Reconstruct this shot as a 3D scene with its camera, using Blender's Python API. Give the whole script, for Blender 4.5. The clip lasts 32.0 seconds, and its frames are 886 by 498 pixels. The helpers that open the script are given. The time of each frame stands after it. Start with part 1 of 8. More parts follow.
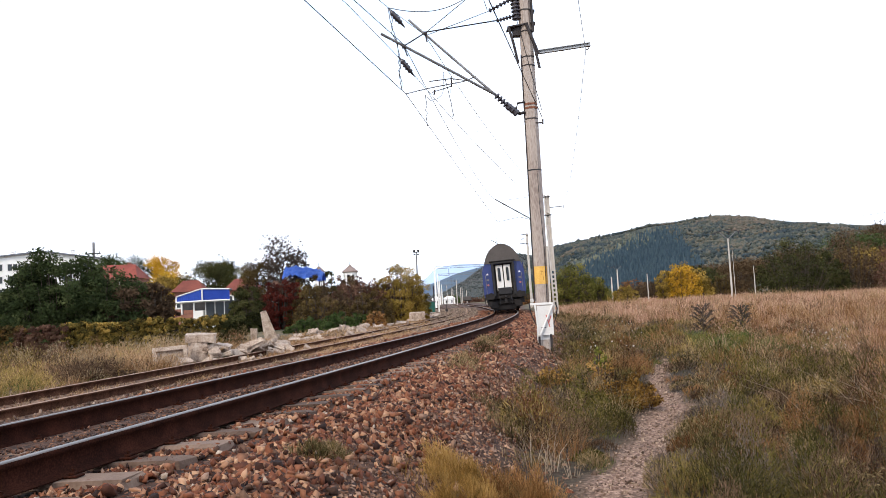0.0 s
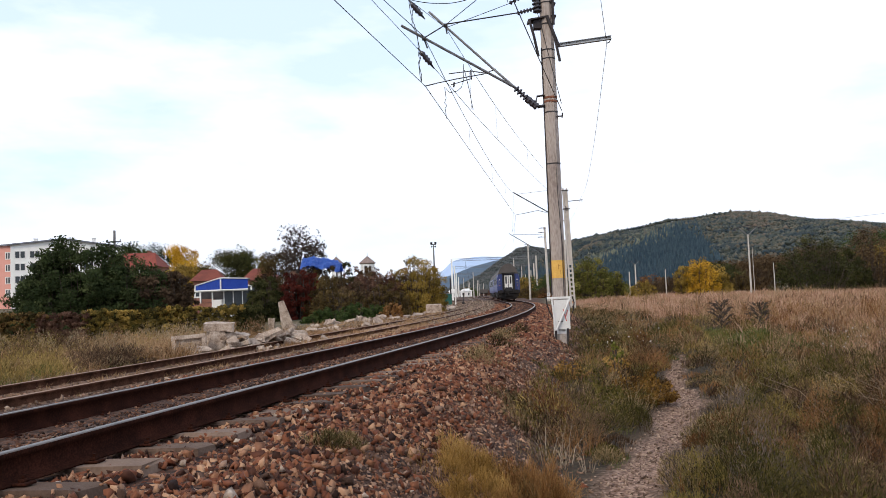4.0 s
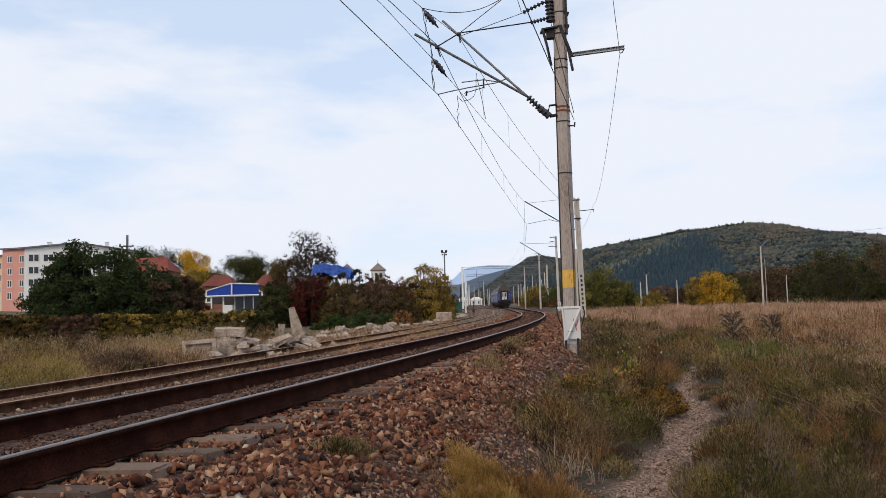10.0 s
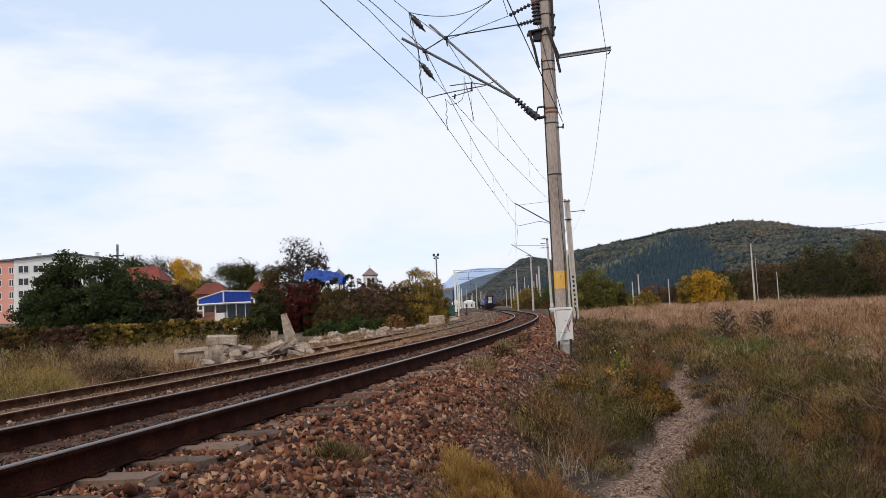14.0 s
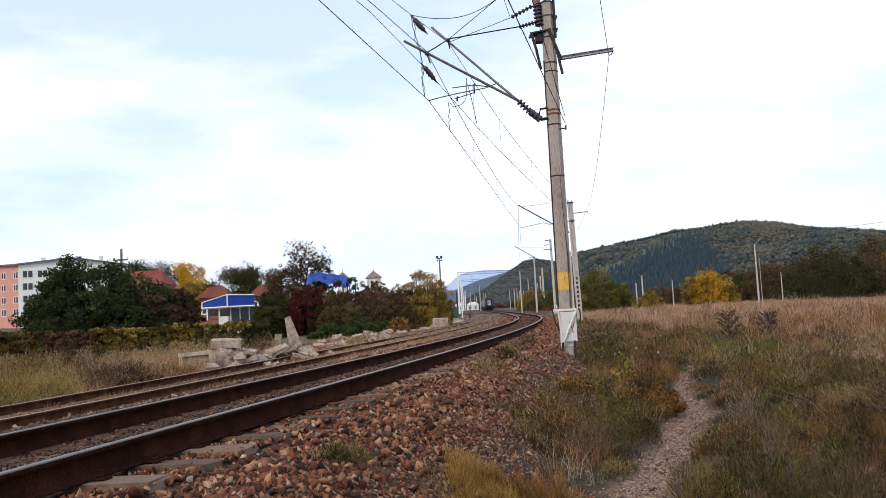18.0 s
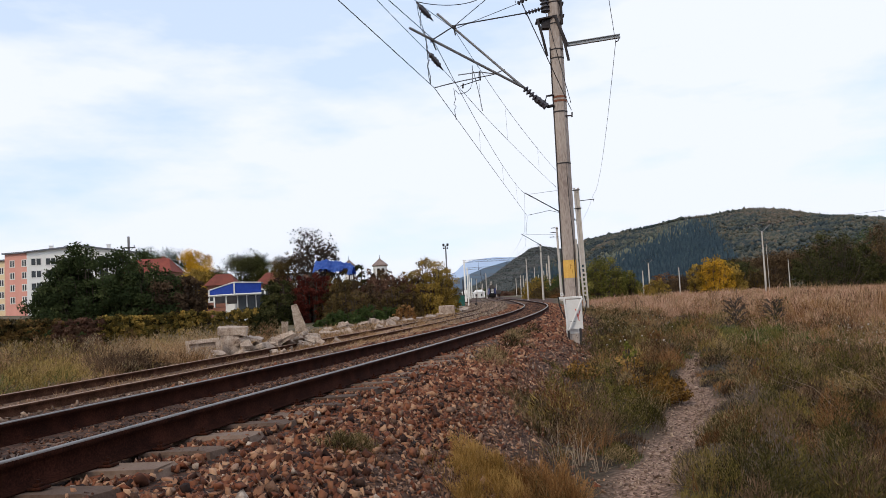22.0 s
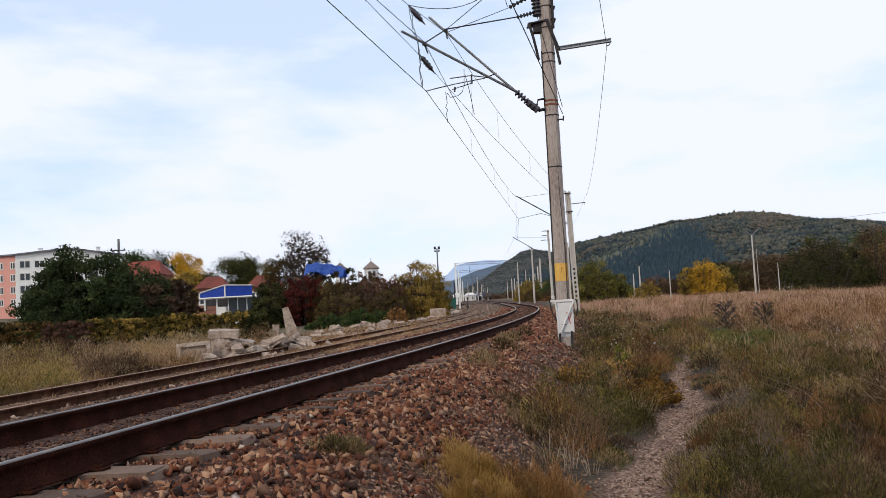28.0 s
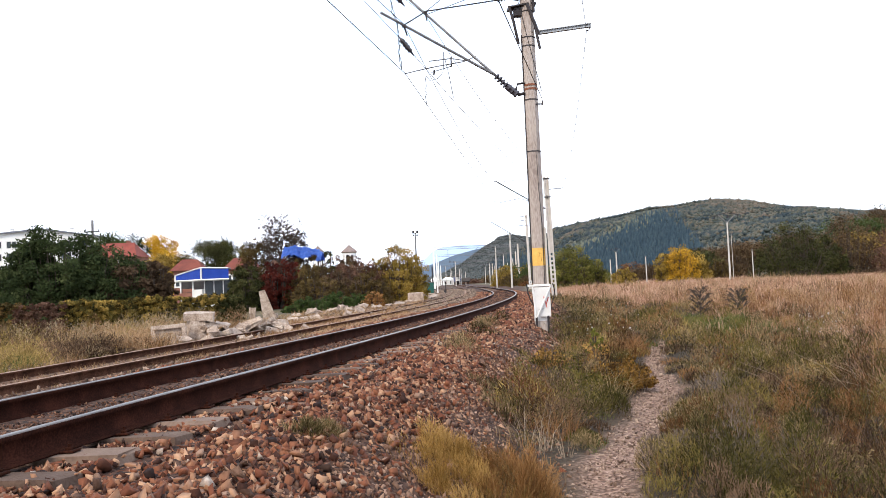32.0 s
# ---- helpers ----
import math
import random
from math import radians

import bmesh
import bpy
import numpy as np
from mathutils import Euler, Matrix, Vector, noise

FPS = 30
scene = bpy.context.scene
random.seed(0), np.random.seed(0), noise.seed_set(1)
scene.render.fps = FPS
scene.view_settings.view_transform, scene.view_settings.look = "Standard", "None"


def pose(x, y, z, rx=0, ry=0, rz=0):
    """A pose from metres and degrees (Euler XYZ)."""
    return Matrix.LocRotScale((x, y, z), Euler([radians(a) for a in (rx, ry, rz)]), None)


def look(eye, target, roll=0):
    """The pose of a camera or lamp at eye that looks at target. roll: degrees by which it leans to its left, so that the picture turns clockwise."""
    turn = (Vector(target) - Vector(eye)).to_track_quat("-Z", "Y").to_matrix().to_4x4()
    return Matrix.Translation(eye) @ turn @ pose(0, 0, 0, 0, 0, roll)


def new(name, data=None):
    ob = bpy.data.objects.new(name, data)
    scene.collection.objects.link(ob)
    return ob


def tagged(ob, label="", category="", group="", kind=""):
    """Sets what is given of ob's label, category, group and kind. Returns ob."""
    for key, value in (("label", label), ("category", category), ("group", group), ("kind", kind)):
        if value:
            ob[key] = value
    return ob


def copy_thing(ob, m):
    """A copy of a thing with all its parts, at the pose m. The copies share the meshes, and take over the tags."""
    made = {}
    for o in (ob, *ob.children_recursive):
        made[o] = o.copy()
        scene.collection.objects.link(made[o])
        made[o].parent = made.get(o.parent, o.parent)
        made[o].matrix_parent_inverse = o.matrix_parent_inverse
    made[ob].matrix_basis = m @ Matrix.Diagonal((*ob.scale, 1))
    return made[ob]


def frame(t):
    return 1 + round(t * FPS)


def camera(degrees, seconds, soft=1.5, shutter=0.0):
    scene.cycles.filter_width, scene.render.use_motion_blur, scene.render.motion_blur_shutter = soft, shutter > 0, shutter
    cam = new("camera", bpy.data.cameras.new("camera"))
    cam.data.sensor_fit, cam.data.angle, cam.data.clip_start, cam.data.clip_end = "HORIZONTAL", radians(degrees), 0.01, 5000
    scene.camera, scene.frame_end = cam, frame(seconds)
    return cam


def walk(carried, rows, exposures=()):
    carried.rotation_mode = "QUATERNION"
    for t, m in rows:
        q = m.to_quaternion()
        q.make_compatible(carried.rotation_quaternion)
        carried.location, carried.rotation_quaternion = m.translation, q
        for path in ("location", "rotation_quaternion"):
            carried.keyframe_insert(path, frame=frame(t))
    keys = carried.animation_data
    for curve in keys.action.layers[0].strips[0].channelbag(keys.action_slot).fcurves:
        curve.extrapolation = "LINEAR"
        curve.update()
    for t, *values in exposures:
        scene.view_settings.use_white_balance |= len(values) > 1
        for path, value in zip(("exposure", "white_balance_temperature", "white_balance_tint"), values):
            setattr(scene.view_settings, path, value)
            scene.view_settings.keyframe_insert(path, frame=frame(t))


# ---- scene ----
cam = camera(59.93, 32.0, soft=0.7)
walk(cam, [
    (0.0, pose(0.018, 0.011, 0.745, 93.863, 3.048, -1.740)),
    (0.5, pose(0.018, 0.005, 0.744, 93.354, 2.892, -1.707)),
    (1.0, pose(0.015, 0.001, 0.745, 93.195, 2.736, -1.468)),
    (1.5, pose(0.018, 0.000, 0.746, 93.183, 2.621, -1.249)),
    (2.0, pose(0.016, -0.003, 0.749, 93.297, 2.496, -1.038)),
    (2.5, pose(0.015, 0.003, 0.746, 93.316, 2.398, -0.841)),
    (3.0, pose(0.009, 0.008, 0.745, 93.293, 2.310, -0.688)),
    (3.5, pose(0.015, -0.003, 0.750, 93.319, 2.274, -0.516)),
    (5.5, pose(0.010, 0.004, 0.746, 93.464, 2.161, -0.514)),
    (6.0, pose(0.009, 0.000, 0.747, 93.511, 2.106, -0.369)),
    (6.5, pose(0.007, -0.001, 0.746, 93.580, 2.028, -0.257)),
    (7.0, pose(0.009, -0.007, 0.745, 93.669, 1.965, -0.142)),
    (7.5, pose(0.008, -0.003, 0.748, 93.766, 1.840, -0.121)),
    (8.0, pose(0.002, 0.000, 0.747, 93.780, 1.808, -0.087)),
    (8.5, pose(-0.006, 0.006, 0.743, 93.738, 1.699, -0.021)),
    (9.0, pose(0.000, 0.000, 0.744, 93.703, 1.607, 0.104)),
    (9.5, pose(0.007, 0.003, 0.750, 93.791, 1.503, 0.197)),
    (10.0, pose(0.015, -0.002, 0.750, 93.979, 1.528, 0.262)),
    (10.5, pose(0.013, -0.013, 0.746, 94.185, 1.711, 0.414)),
    (11.0, pose(0.014, -0.011, 0.744, 94.328, 1.946, 0.463)),
    (11.5, pose(0.022, -0.014, 0.746, 94.397, 2.209, 0.478)),
    (12.0, pose(0.032, -0.016, 0.747, 94.429, 2.536, 0.332)),
    (12.5, pose(0.028, -0.023, 0.747, 94.429, 2.768, 0.239)),
    (13.0, pose(0.030, -0.015, 0.745, 94.346, 2.776, 0.124)),
    (13.5, pose(0.027, -0.015, 0.745, 94.221, 2.725, -0.097)),
    (14.0, pose(0.030, -0.013, 0.745, 94.224, 2.652, -0.270)),
    (14.5, pose(0.036, -0.020, 0.748, 94.349, 2.564, -0.383)),
    (16.5, pose(0.018, -0.018, 0.741, 94.908, 2.799, -0.434)),
    (17.0, pose(0.020, -0.010, 0.742, 94.811, 2.878, -0.354)),
    (17.5, pose(0.021, -0.017, 0.745, 94.629, 2.906, -0.243)),
    (18.0, pose(0.027, -0.012, 0.742, 94.407, 2.984, -0.001)),
    (18.5, pose(0.028, -0.009, 0.742, 94.183, 2.887, 0.218)),
    (19.0, pose(0.029, -0.007, 0.743, 93.848, 2.779, 0.370)),
    (19.5, pose(0.031, -0.016, 0.742, 93.654, 2.709, 0.479)),
    (20.0, pose(0.021, -0.005, 0.741, 93.468, 2.665, 0.422)),
    (20.5, pose(0.022, -0.004, 0.741, 93.266, 2.587, 0.318)),
    (21.0, pose(0.030, -0.008, 0.743, 93.184, 2.592, 0.314)),
    (21.5, pose(0.037, 0.000, 0.743, 93.311, 2.749, 0.309)),
    (22.0, pose(0.041, -0.010, 0.746, 93.507, 2.983, 0.472)),
    (22.5, pose(0.038, -0.013, 0.747, 93.705, 3.183, 0.613)),
    (23.0, pose(0.035, -0.020, 0.749, 93.920, 3.220, 0.671)),
    (23.5, pose(0.037, -0.028, 0.751, 94.071, 3.197, 0.710)),
    (24.0, pose(0.040, -0.024, 0.748, 94.222, 3.319, 0.732)),
    (24.5, pose(0.032, -0.032, 0.750, 94.331, 3.370, 0.694)),
    (25.0, pose(0.032, -0.035, 0.749, 94.375, 3.435, 0.624)),
    (25.5, pose(0.031, -0.024, 0.746, 94.268, 3.352, 0.556)),
    (27.5, pose(0.029, -0.023, 0.745, 93.636, 3.096, -0.036)),
    (28.0, pose(0.032, -0.029, 0.748, 93.692, 2.959, -0.180)),
    (28.5, pose(0.039, -0.026, 0.746, 93.786, 2.883, -0.478)),
    (29.0, pose(0.040, -0.015, 0.744, 93.659, 2.885, -0.795)),
    (29.5, pose(0.035, -0.000, 0.738, 93.357, 2.835, -0.957)),
    (30.0, pose(0.032, 0.002, 0.741, 93.208, 2.752, -1.028)),
    (30.5, pose(0.032, 0.002, 0.739, 93.094, 2.665, -0.978)),
    (31.0, pose(0.034, 0.004, 0.743, 92.886, 2.580, -1.055)),
    (31.5, pose(0.037, 0.002, 0.741, 92.687, 2.576, -1.337)),
    (32.0, pose(0.043, -0.002, 0.737, 92.448, 2.570, -1.823)),
], exposures=[(0, 0.15, 6320, 10), (1, 0.11, 6320, 10), (2, -0.2, 6320, 10), (3, -0.3, 6330, 10), (6, -0.5, 6380, 10), (9, -0.65, 6480, 10), (11, -0.76, 6500, 10), (14, -0.62, 6530, 10), (17, -0.46, 6350, 10), (20, -0.33, 6300, 10), (21, -0.22, 6300, 10), (22, -0.6, 6450, 10), (24, -0.77, 6500, 10), (25, -0.8, 6500, 10), (28, -0.61, 6400, 10), (29, -0.46, 6380, 10), (30, -0.02, 6340, 10), (31, 0.1, 6320, 10), (32, 0.34, 6320, 10)])

# ---- light ----
world = bpy.data.worlds.new("sky")
scene.world = world
world.use_nodes = True
wn, wl = world.node_tree.nodes, world.node_tree.links
wn.clear()
w_out = wn.new("ShaderNodeOutputWorld")
w_bg = wn.new("ShaderNodeBackground")
w_sky = wn.new("ShaderNodeTexSky")
w_sky.sky_type, w_sky.sun_disc = "NISHITA", False
w_sky.sun_elevation, w_sky.sun_rotation = radians(38), radians(215)
w_sky.air_density, w_sky.dust_density, w_sky.ozone_density = 1.0, 0.6, 2.0
w_co = wn.new("ShaderNodeTexCoord")
w_map = wn.new("ShaderNodeMapping")
w_map.inputs["Scale"].default_value = (1.0, 1.0, 3.4)
w_noise = wn.new("ShaderNodeTexNoise")
w_noise.inputs["Scale"].default_value = 2.6
w_noise.inputs["Detail"].default_value = 6
w_noise.inputs["Roughness"].default_value = 0.55
w_ramp = wn.new("ShaderNodeValToRGB")
w_ramp.color_ramp.elements[0].position, w_ramp.color_ramp.elements[1].position = 0.36, 0.52
w_ramp.color_ramp.elements[0].color = (0.22, 0.22, 0.22, 1)
w_gain = wn.new("ShaderNodeVectorMath")
w_gain.operation = "SCALE"
w_gain.inputs["Scale"].default_value = 2.5
w_mix = wn.new("ShaderNodeMix")
w_mix.data_type = "RGBA"
w_mix.inputs["B"].default_value = (13.9, 14.6, 16.1, 1)
w_bg.inputs["Strength"].default_value = 0.1
wl.new(w_co.outputs["Generated"], w_map.inputs["Vector"])
wl.new(w_map.outputs["Vector"], w_noise.inputs["Vector"])
w_dot = wn.new("ShaderNodeVectorMath")
w_dot.operation = "DOT_PRODUCT"
w_dot.inputs[1].default_value = (-0.39, 0.86, 0.33)
w_far = wn.new("ShaderNodeMapRange")
w_far.inputs["From Min"].default_value, w_far.inputs["From Max"].default_value = 0.90, 1.0
w_far.inputs["To Min"].default_value, w_far.inputs["To Max"].default_value = 0.03, -0.07
w_add = wn.new("ShaderNodeMath")
w_add.operation = "ADD"
wl.new(w_co.outputs["Generated"], w_dot.inputs[0])
wl.new(w_dot.outputs["Value"], w_far.inputs["Value"])
wl.new(w_noise.outputs["Fac"], w_add.inputs[0])
wl.new(w_far.outputs["Result"], w_add.inputs[1])
w_sep = wn.new("ShaderNodeSeparateXYZ")
w_up = wn.new("ShaderNodeMapRange")
w_up.inputs["From Min"].default_value, w_up.inputs["From Max"].default_value = 0.17, 0.42
w_up.inputs["To Min"].default_value, w_up.inputs["To Max"].default_value = 0.04, -0.10
w_sum = wn.new("ShaderNodeMath")
w_sum.operation = "ADD"
wl.new(w_co.outputs["Generated"], w_sep.inputs["Vector"])
wl.new(w_sep.outputs["Z"], w_up.inputs["Value"])
wl.new(w_add.outputs[0], w_sum.inputs[0])
wl.new(w_up.outputs["Result"], w_sum.inputs[1])
wl.new(w_sum.outputs[0], w_ramp.inputs["Fac"])
w_thin = wn.new("ShaderNodeMix")
w_thin.data_type = "RGBA"
w_thin.inputs["Factor"].default_value = 0.75
w_thin.inputs["B"].default_value = (10.6, 13.0, 16.6, 1)
wl.new(w_sky.outputs["Color"], w_gain.inputs[0])
wl.new(w_ramp.outputs["Color"], w_mix.inputs["Factor"])
wl.new(w_gain.outputs["Vector"], w_thin.inputs["A"])
wl.new(w_thin.outputs["Result"], w_mix.inputs["A"])
wl.new(w_mix.outputs["Result"], w_bg.inputs["Color"])
wl.new(w_bg.outputs["Background"], w_out.inputs["Surface"])

sun = new("sun", bpy.data.lights.new("sun", "SUN"))
sun.data.energy, sun.data.angle, sun.data.color = 2.3, radians(12), (1.0, 0.85, 0.65)
sun.matrix_world = look((0, 0, 50), (26, 37, 12))


# ---- materials ----
def mat(name, cols, rough=0.8, metal=0.0, scale=6.0, fine=60.0, bump=0.3, depth=0.01, island=0.0, big=0.5, spec=0.3, tilt=None):
    """A surface: cols are two to four base colours, mixed by a coarse and a fine noise and by each piece's own chance."""
    m = bpy.data.materials.new(name)
    m.use_nodes = True
    nt = m.node_tree
    n, l = nt.nodes, nt.links
    b = n["Principled BSDF"]
    co = n.new("ShaderNodeTexCoord")
    src = co.outputs["Object"]
    if tilt:
        mp = n.new("ShaderNodeMapping")
        mp.inputs["Scale"].default_value = tilt
        l.new(src, mp.inputs["Vector"])
        src = mp.outputs["Vector"]
    n1, n2 = n.new("ShaderNodeTexNoise"), n.new("ShaderNodeTexNoise")
    n1.inputs["Scale"].default_value, n1.inputs["Detail"].default_value = scale, 5
    n2.inputs["Scale"].default_value, n2.inputs["Detail"].default_value = fine, 4
    l.new(src, n1.inputs["Vector"])
    l.new(src, n2.inputs["Vector"])
    mixn = n.new("ShaderNodeMix")
    mixn.inputs["Factor"].default_value = 1 - big
    l.new(n1.outputs["Fac"], mixn.inputs["A"])
    l.new(n2.outputs["Fac"], mixn.inputs["B"])
    fac = mixn.outputs["Result"]
    if island > 0:
        g = n.new("ShaderNodeNewGeometry")
        oi = n.new("ShaderNodeObjectInfo")
        add = n.new("ShaderNodeMath")
        add.operation = "ADD"
        l.new(g.outputs["Random Per Island"], add.inputs[0])
        l.new(oi.outputs["Random"], add.inputs[1])
        fr = n.new("ShaderNodeMath")
        fr.operation = "FRACT"
        l.new(add.outputs[0], fr.inputs[0])
        mi = n.new("ShaderNodeMix")
        mi.inputs["Factor"].default_value = island
        l.new(fac, mi.inputs["A"])
        l.new(fr.outputs[0], mi.inputs["B"])
        fac = mi.outputs["Result"]
    rp = n.new("ShaderNodeValToRGB")
    el = rp.color_ramp.elements
    lo, hi = (0.36, 0.64) if island <= 0 else (0.36 - 0.3 * island, 0.64 + 0.3 * island)
    while len(el) < len(cols):
        el.new(0.5)
    for i, c in enumerate(cols):
        el[i].position = lo + (hi - lo) * i / max(1, len(cols) - 1)
        el[i].color = (*c, 1)
    l.new(fac, rp.inputs["Fac"])
    l.new(rp.outputs["Color"], b.inputs["Base Color"])
    b.inputs["Roughness"].default_value = rough
    b.inputs["Metallic"].default_value = metal
    b.inputs["Specular IOR Level"].default_value = spec
    if bump > 0:
        bp = n.new("ShaderNodeBump")
        bp.inputs["Strength"].default_value, bp.inputs["Distance"].default_value = bump, depth
        l.new(n2.outputs["Fac"], bp.inputs["Height"])
        l.new(bp.outputs["Normal"], b.inputs["Normal"])
    return m


def leafy(name, cols, scale=0.5, island=0.35, trans=0.25):
    """Leaves or blades: thin, a little light comes through."""
    m = mat(name, cols, rough=0.8, scale=scale, fine=scale * 5, bump=0, island=island, big=0.5, spec=0.08)
    n, l = m.node_tree.nodes, m.node_tree.links
    b = n["Principled BSDF"]
    rp = b.inputs["Base Color"].links[0].from_node
    fac = rp.inputs["Fac"].links[0].from_socket
    at = n.new("ShaderNodeAttribute")
    at.attribute_name = "tint"
    mi = n.new("ShaderNodeMix")
    mi.inputs["Factor"].default_value = 0.62
    l.new(fac, mi.inputs["A"])
    l.new(at.outputs["Fac"], mi.inputs["B"])
    l.new(mi.outputs["Result"], rp.inputs["Fac"])
    for i, e in enumerate(rp.color_ramp.elements):
        e.position = 0.2 + 0.6 * i / max(1, len(cols) - 1)
    t = n.new("ShaderNodeBsdfTranslucent")
    mx = n.new("ShaderNodeMixShader")
    mx.inputs["Fac"].default_value = trans
    col = b.inputs["Base Color"].links[0].from_socket
    l.new(col, t.inputs["Color"])
    l.new(b.outputs["BSDF"], mx.inputs[1])
    l.new(t.outputs["BSDF"], mx.inputs[2])
    l.new(mx.outputs["Shader"], n["Material Output"].inputs["Surface"])
    return m


def glass(name, tint=(0.03, 0.035, 0.04)):
    m = mat(name, [tint, tuple(c * 1.6 for c in tint)], rough=0.12, scale=2, bump=0, spec=0.35)
    return m


M_BALLAST = mat("ballast_stone", [(0.016, 0.005, 0.0026), (0.070, 0.023, 0.011), (0.15, 0.046, 0.021), (0.195, 0.070, 0.033), (0.225, 0.102, 0.054), (0.42, 0.24, 0.14)], 0.85, scale=14, fine=60, bump=0.2, island=0.8)
M_BALLAST_OILY = mat("oily_ballast_stone", [(0.012, 0.006, 0.004), (0.048, 0.019, 0.011), (0.10, 0.042, 0.022), (0.26, 0.13, 0.075)], 0.8, scale=14, fine=60, bump=0.2, island=0.8)
M_BALLAST_GREY = mat("grey_ballast_stone", [(0.045, 0.022, 0.014), (0.135, 0.070, 0.044), (0.34, 0.21, 0.145)], 0.9, scale=14, fine=90, bump=0.5, island=0.8)
M_RAIL = mat("rusty_rail", [(0.013, 0.0042, 0.0027), (0.026, 0.0085, 0.005), (0.048, 0.0155, 0.009)], 0.95, scale=5, fine=80, bump=0.3, depth=0.004, spec=0.06)
M_RAILTOP = mat("worn_rail_head", [(0.06, 0.043, 0.034), (0.145, 0.115, 0.098)], 0.36, metal=0.5, scale=4, fine=70, bump=0.05)
M_SIDERAIL = mat("brown_rusted_rail", [(0.026, 0.012, 0.0075), (0.06, 0.027, 0.016), (0.12, 0.056, 0.034)], 0.95, scale=5, fine=80, bump=0.3, depth=0.004, spec=0.06)
M_RUSTTOP = mat("rusted_rail_head", [(0.19, 0.11, 0.075), (0.36, 0.235, 0.165)], 0.7, scale=4, fine=70, bump=0.1)
M_PEBBLE = mat("pale_pebble", [(0.055, 0.032, 0.021), (0.16, 0.098, 0.066), (0.42, 0.305, 0.225)], 0.9, scale=14, fine=90, bump=0.4, island=0.8)
M_YARDSTONE = mat("dusty_yard_stone", [(0.05, 0.032, 0.022), (0.14, 0.095, 0.068), (0.34, 0.26, 0.20)], 0.9, scale=3, fine=30, bump=0.3, island=0.8)
M_SLEEPER = mat("sleeper_concrete", [(0.05, 0.028, 0.019), (0.115, 0.072, 0.051), (0.21, 0.142, 0.106)], 0.9, scale=4, fine=50, bump=0.5, island=0.4)
M_WOODSLEEPER = mat("sleeper_wood", [(0.05, 0.04, 0.033), (0.13, 0.105, 0.085), (0.2, 0.17, 0.14)], 0.92, scale=4, fine=40, bump=0.6, island=0.4)
M_CONCRETE = mat("mast_concrete", [(0.25, 0.195, 0.17), (0.39, 0.325, 0.285), (0.47, 0.405, 0.36)], 0.88, scale=1.4, fine=30, bump=0.4, tilt=(1, 1, 0.25))
M_PALECON = mat("pale_concrete", [(0.16, 0.11, 0.078), (0.36, 0.275, 0.215), (0.54, 0.45, 0.37)], 0.9, scale=4.5, fine=30, bump=0.6, depth=0.02)
M_STEEL = mat("grey_steel", [(0.12, 0.115, 0.12), (0.24, 0.235, 0.24)], 0.55, metal=0.6, scale=5, fine=60, bump=0.15)
M_GALV = mat("galvanised_steel", [(0.30, 0.31, 0.32), (0.42, 0.43, 0.44)], 0.6, metal=0.2, scale=5, fine=60, bump=0.1)
M_DARKSTEEL = mat("dark_steel", [(0.025, 0.022, 0.024), (0.06, 0.05, 0.05)], 0.6, metal=0.4, scale=5, fine=60, bump=0.2)
M_RUST = mat("rusty_band", [(0.14, 0.05, 0.03), (0.28, 0.11, 0.06)], 0.85, scale=8, fine=60, bump=0.3)
M_WIRE = mat("wire_metal", [(0.03, 0.028, 0.03), (0.06, 0.055, 0.055)], 0.6, metal=0.5, scale=3, bump=0)
M_INSUL = mat("insulator_glaze", [(0.02, 0.018, 0.024), (0.05, 0.04, 0.05)], 0.25, scale=5, bump=0, spec=0.6)
M_INSULRED = mat("red_insulator_glaze", [(0.10, 0.02, 0.015), (0.2, 0.045, 0.03)], 0.3, scale=5, bump=0, spec=0.6)
M_YELLOW = mat("faded_yellow_paint", [(0.62, 0.34, 0.07), (0.76, 0.47, 0.12)], 0.7, scale=6, fine=40, bump=0.2)
M_OCHRE = mat("ochre_scrawl", [(0.35, 0.16, 0.03), (0.45, 0.22, 0.05)], 0.8, scale=6, bump=0)
M_WHITE = mat("white_paint", [(0.62, 0.60, 0.57), (0.74, 0.72, 0.70)], 0.6, scale=3, fine=40, bump=0.15)
M_REDPAINT = mat("red_paint", [(0.45, 0.08, 0.06), (0.55, 0.12, 0.09)], 0.6, scale=6, bump=0)
M_BLUE = mat("coach_blue", [(0.015, 0.027, 0.12), (0.026, 0.043, 0.18)], 0.4, scale=1.5, fine=30, bump=0.05, spec=0.5)
M_ROOFGREY = mat("coach_roof", [(0.06, 0.052, 0.048), (0.10, 0.085, 0.078)], 0.7, scale=1.5, fine=20, bump=0.15)
M_BLACK = mat("black_rubber", [(0.012, 0.012, 0.014), (0.03, 0.028, 0.03)], 0.75, scale=6, bump=0.1)
M_UNDER = mat("underframe_grime", [(0.009, 0.008, 0.008), (0.026, 0.022, 0.021)], 0.85, scale=4, fine=40, bump=0.3)
M_GLASS = glass("window_glass")
M_TAIL = mat("tail_lamp_lens", [(0.30, 0.10, 0.10), (0.42, 0.18, 0.18)], 0.3, bump=0)
M_PINK = mat("pink_render", [(0.60, 0.28, 0.23), (0.68, 0.34, 0.28)], 0.9, scale=0.6, fine=8, bump=0.1)
M_CREAM = mat("cream_render", [(0.66, 0.52, 0.33), (0.74, 0.60, 0.40)], 0.9, scale=0.6, fine=8, bump=0.1)
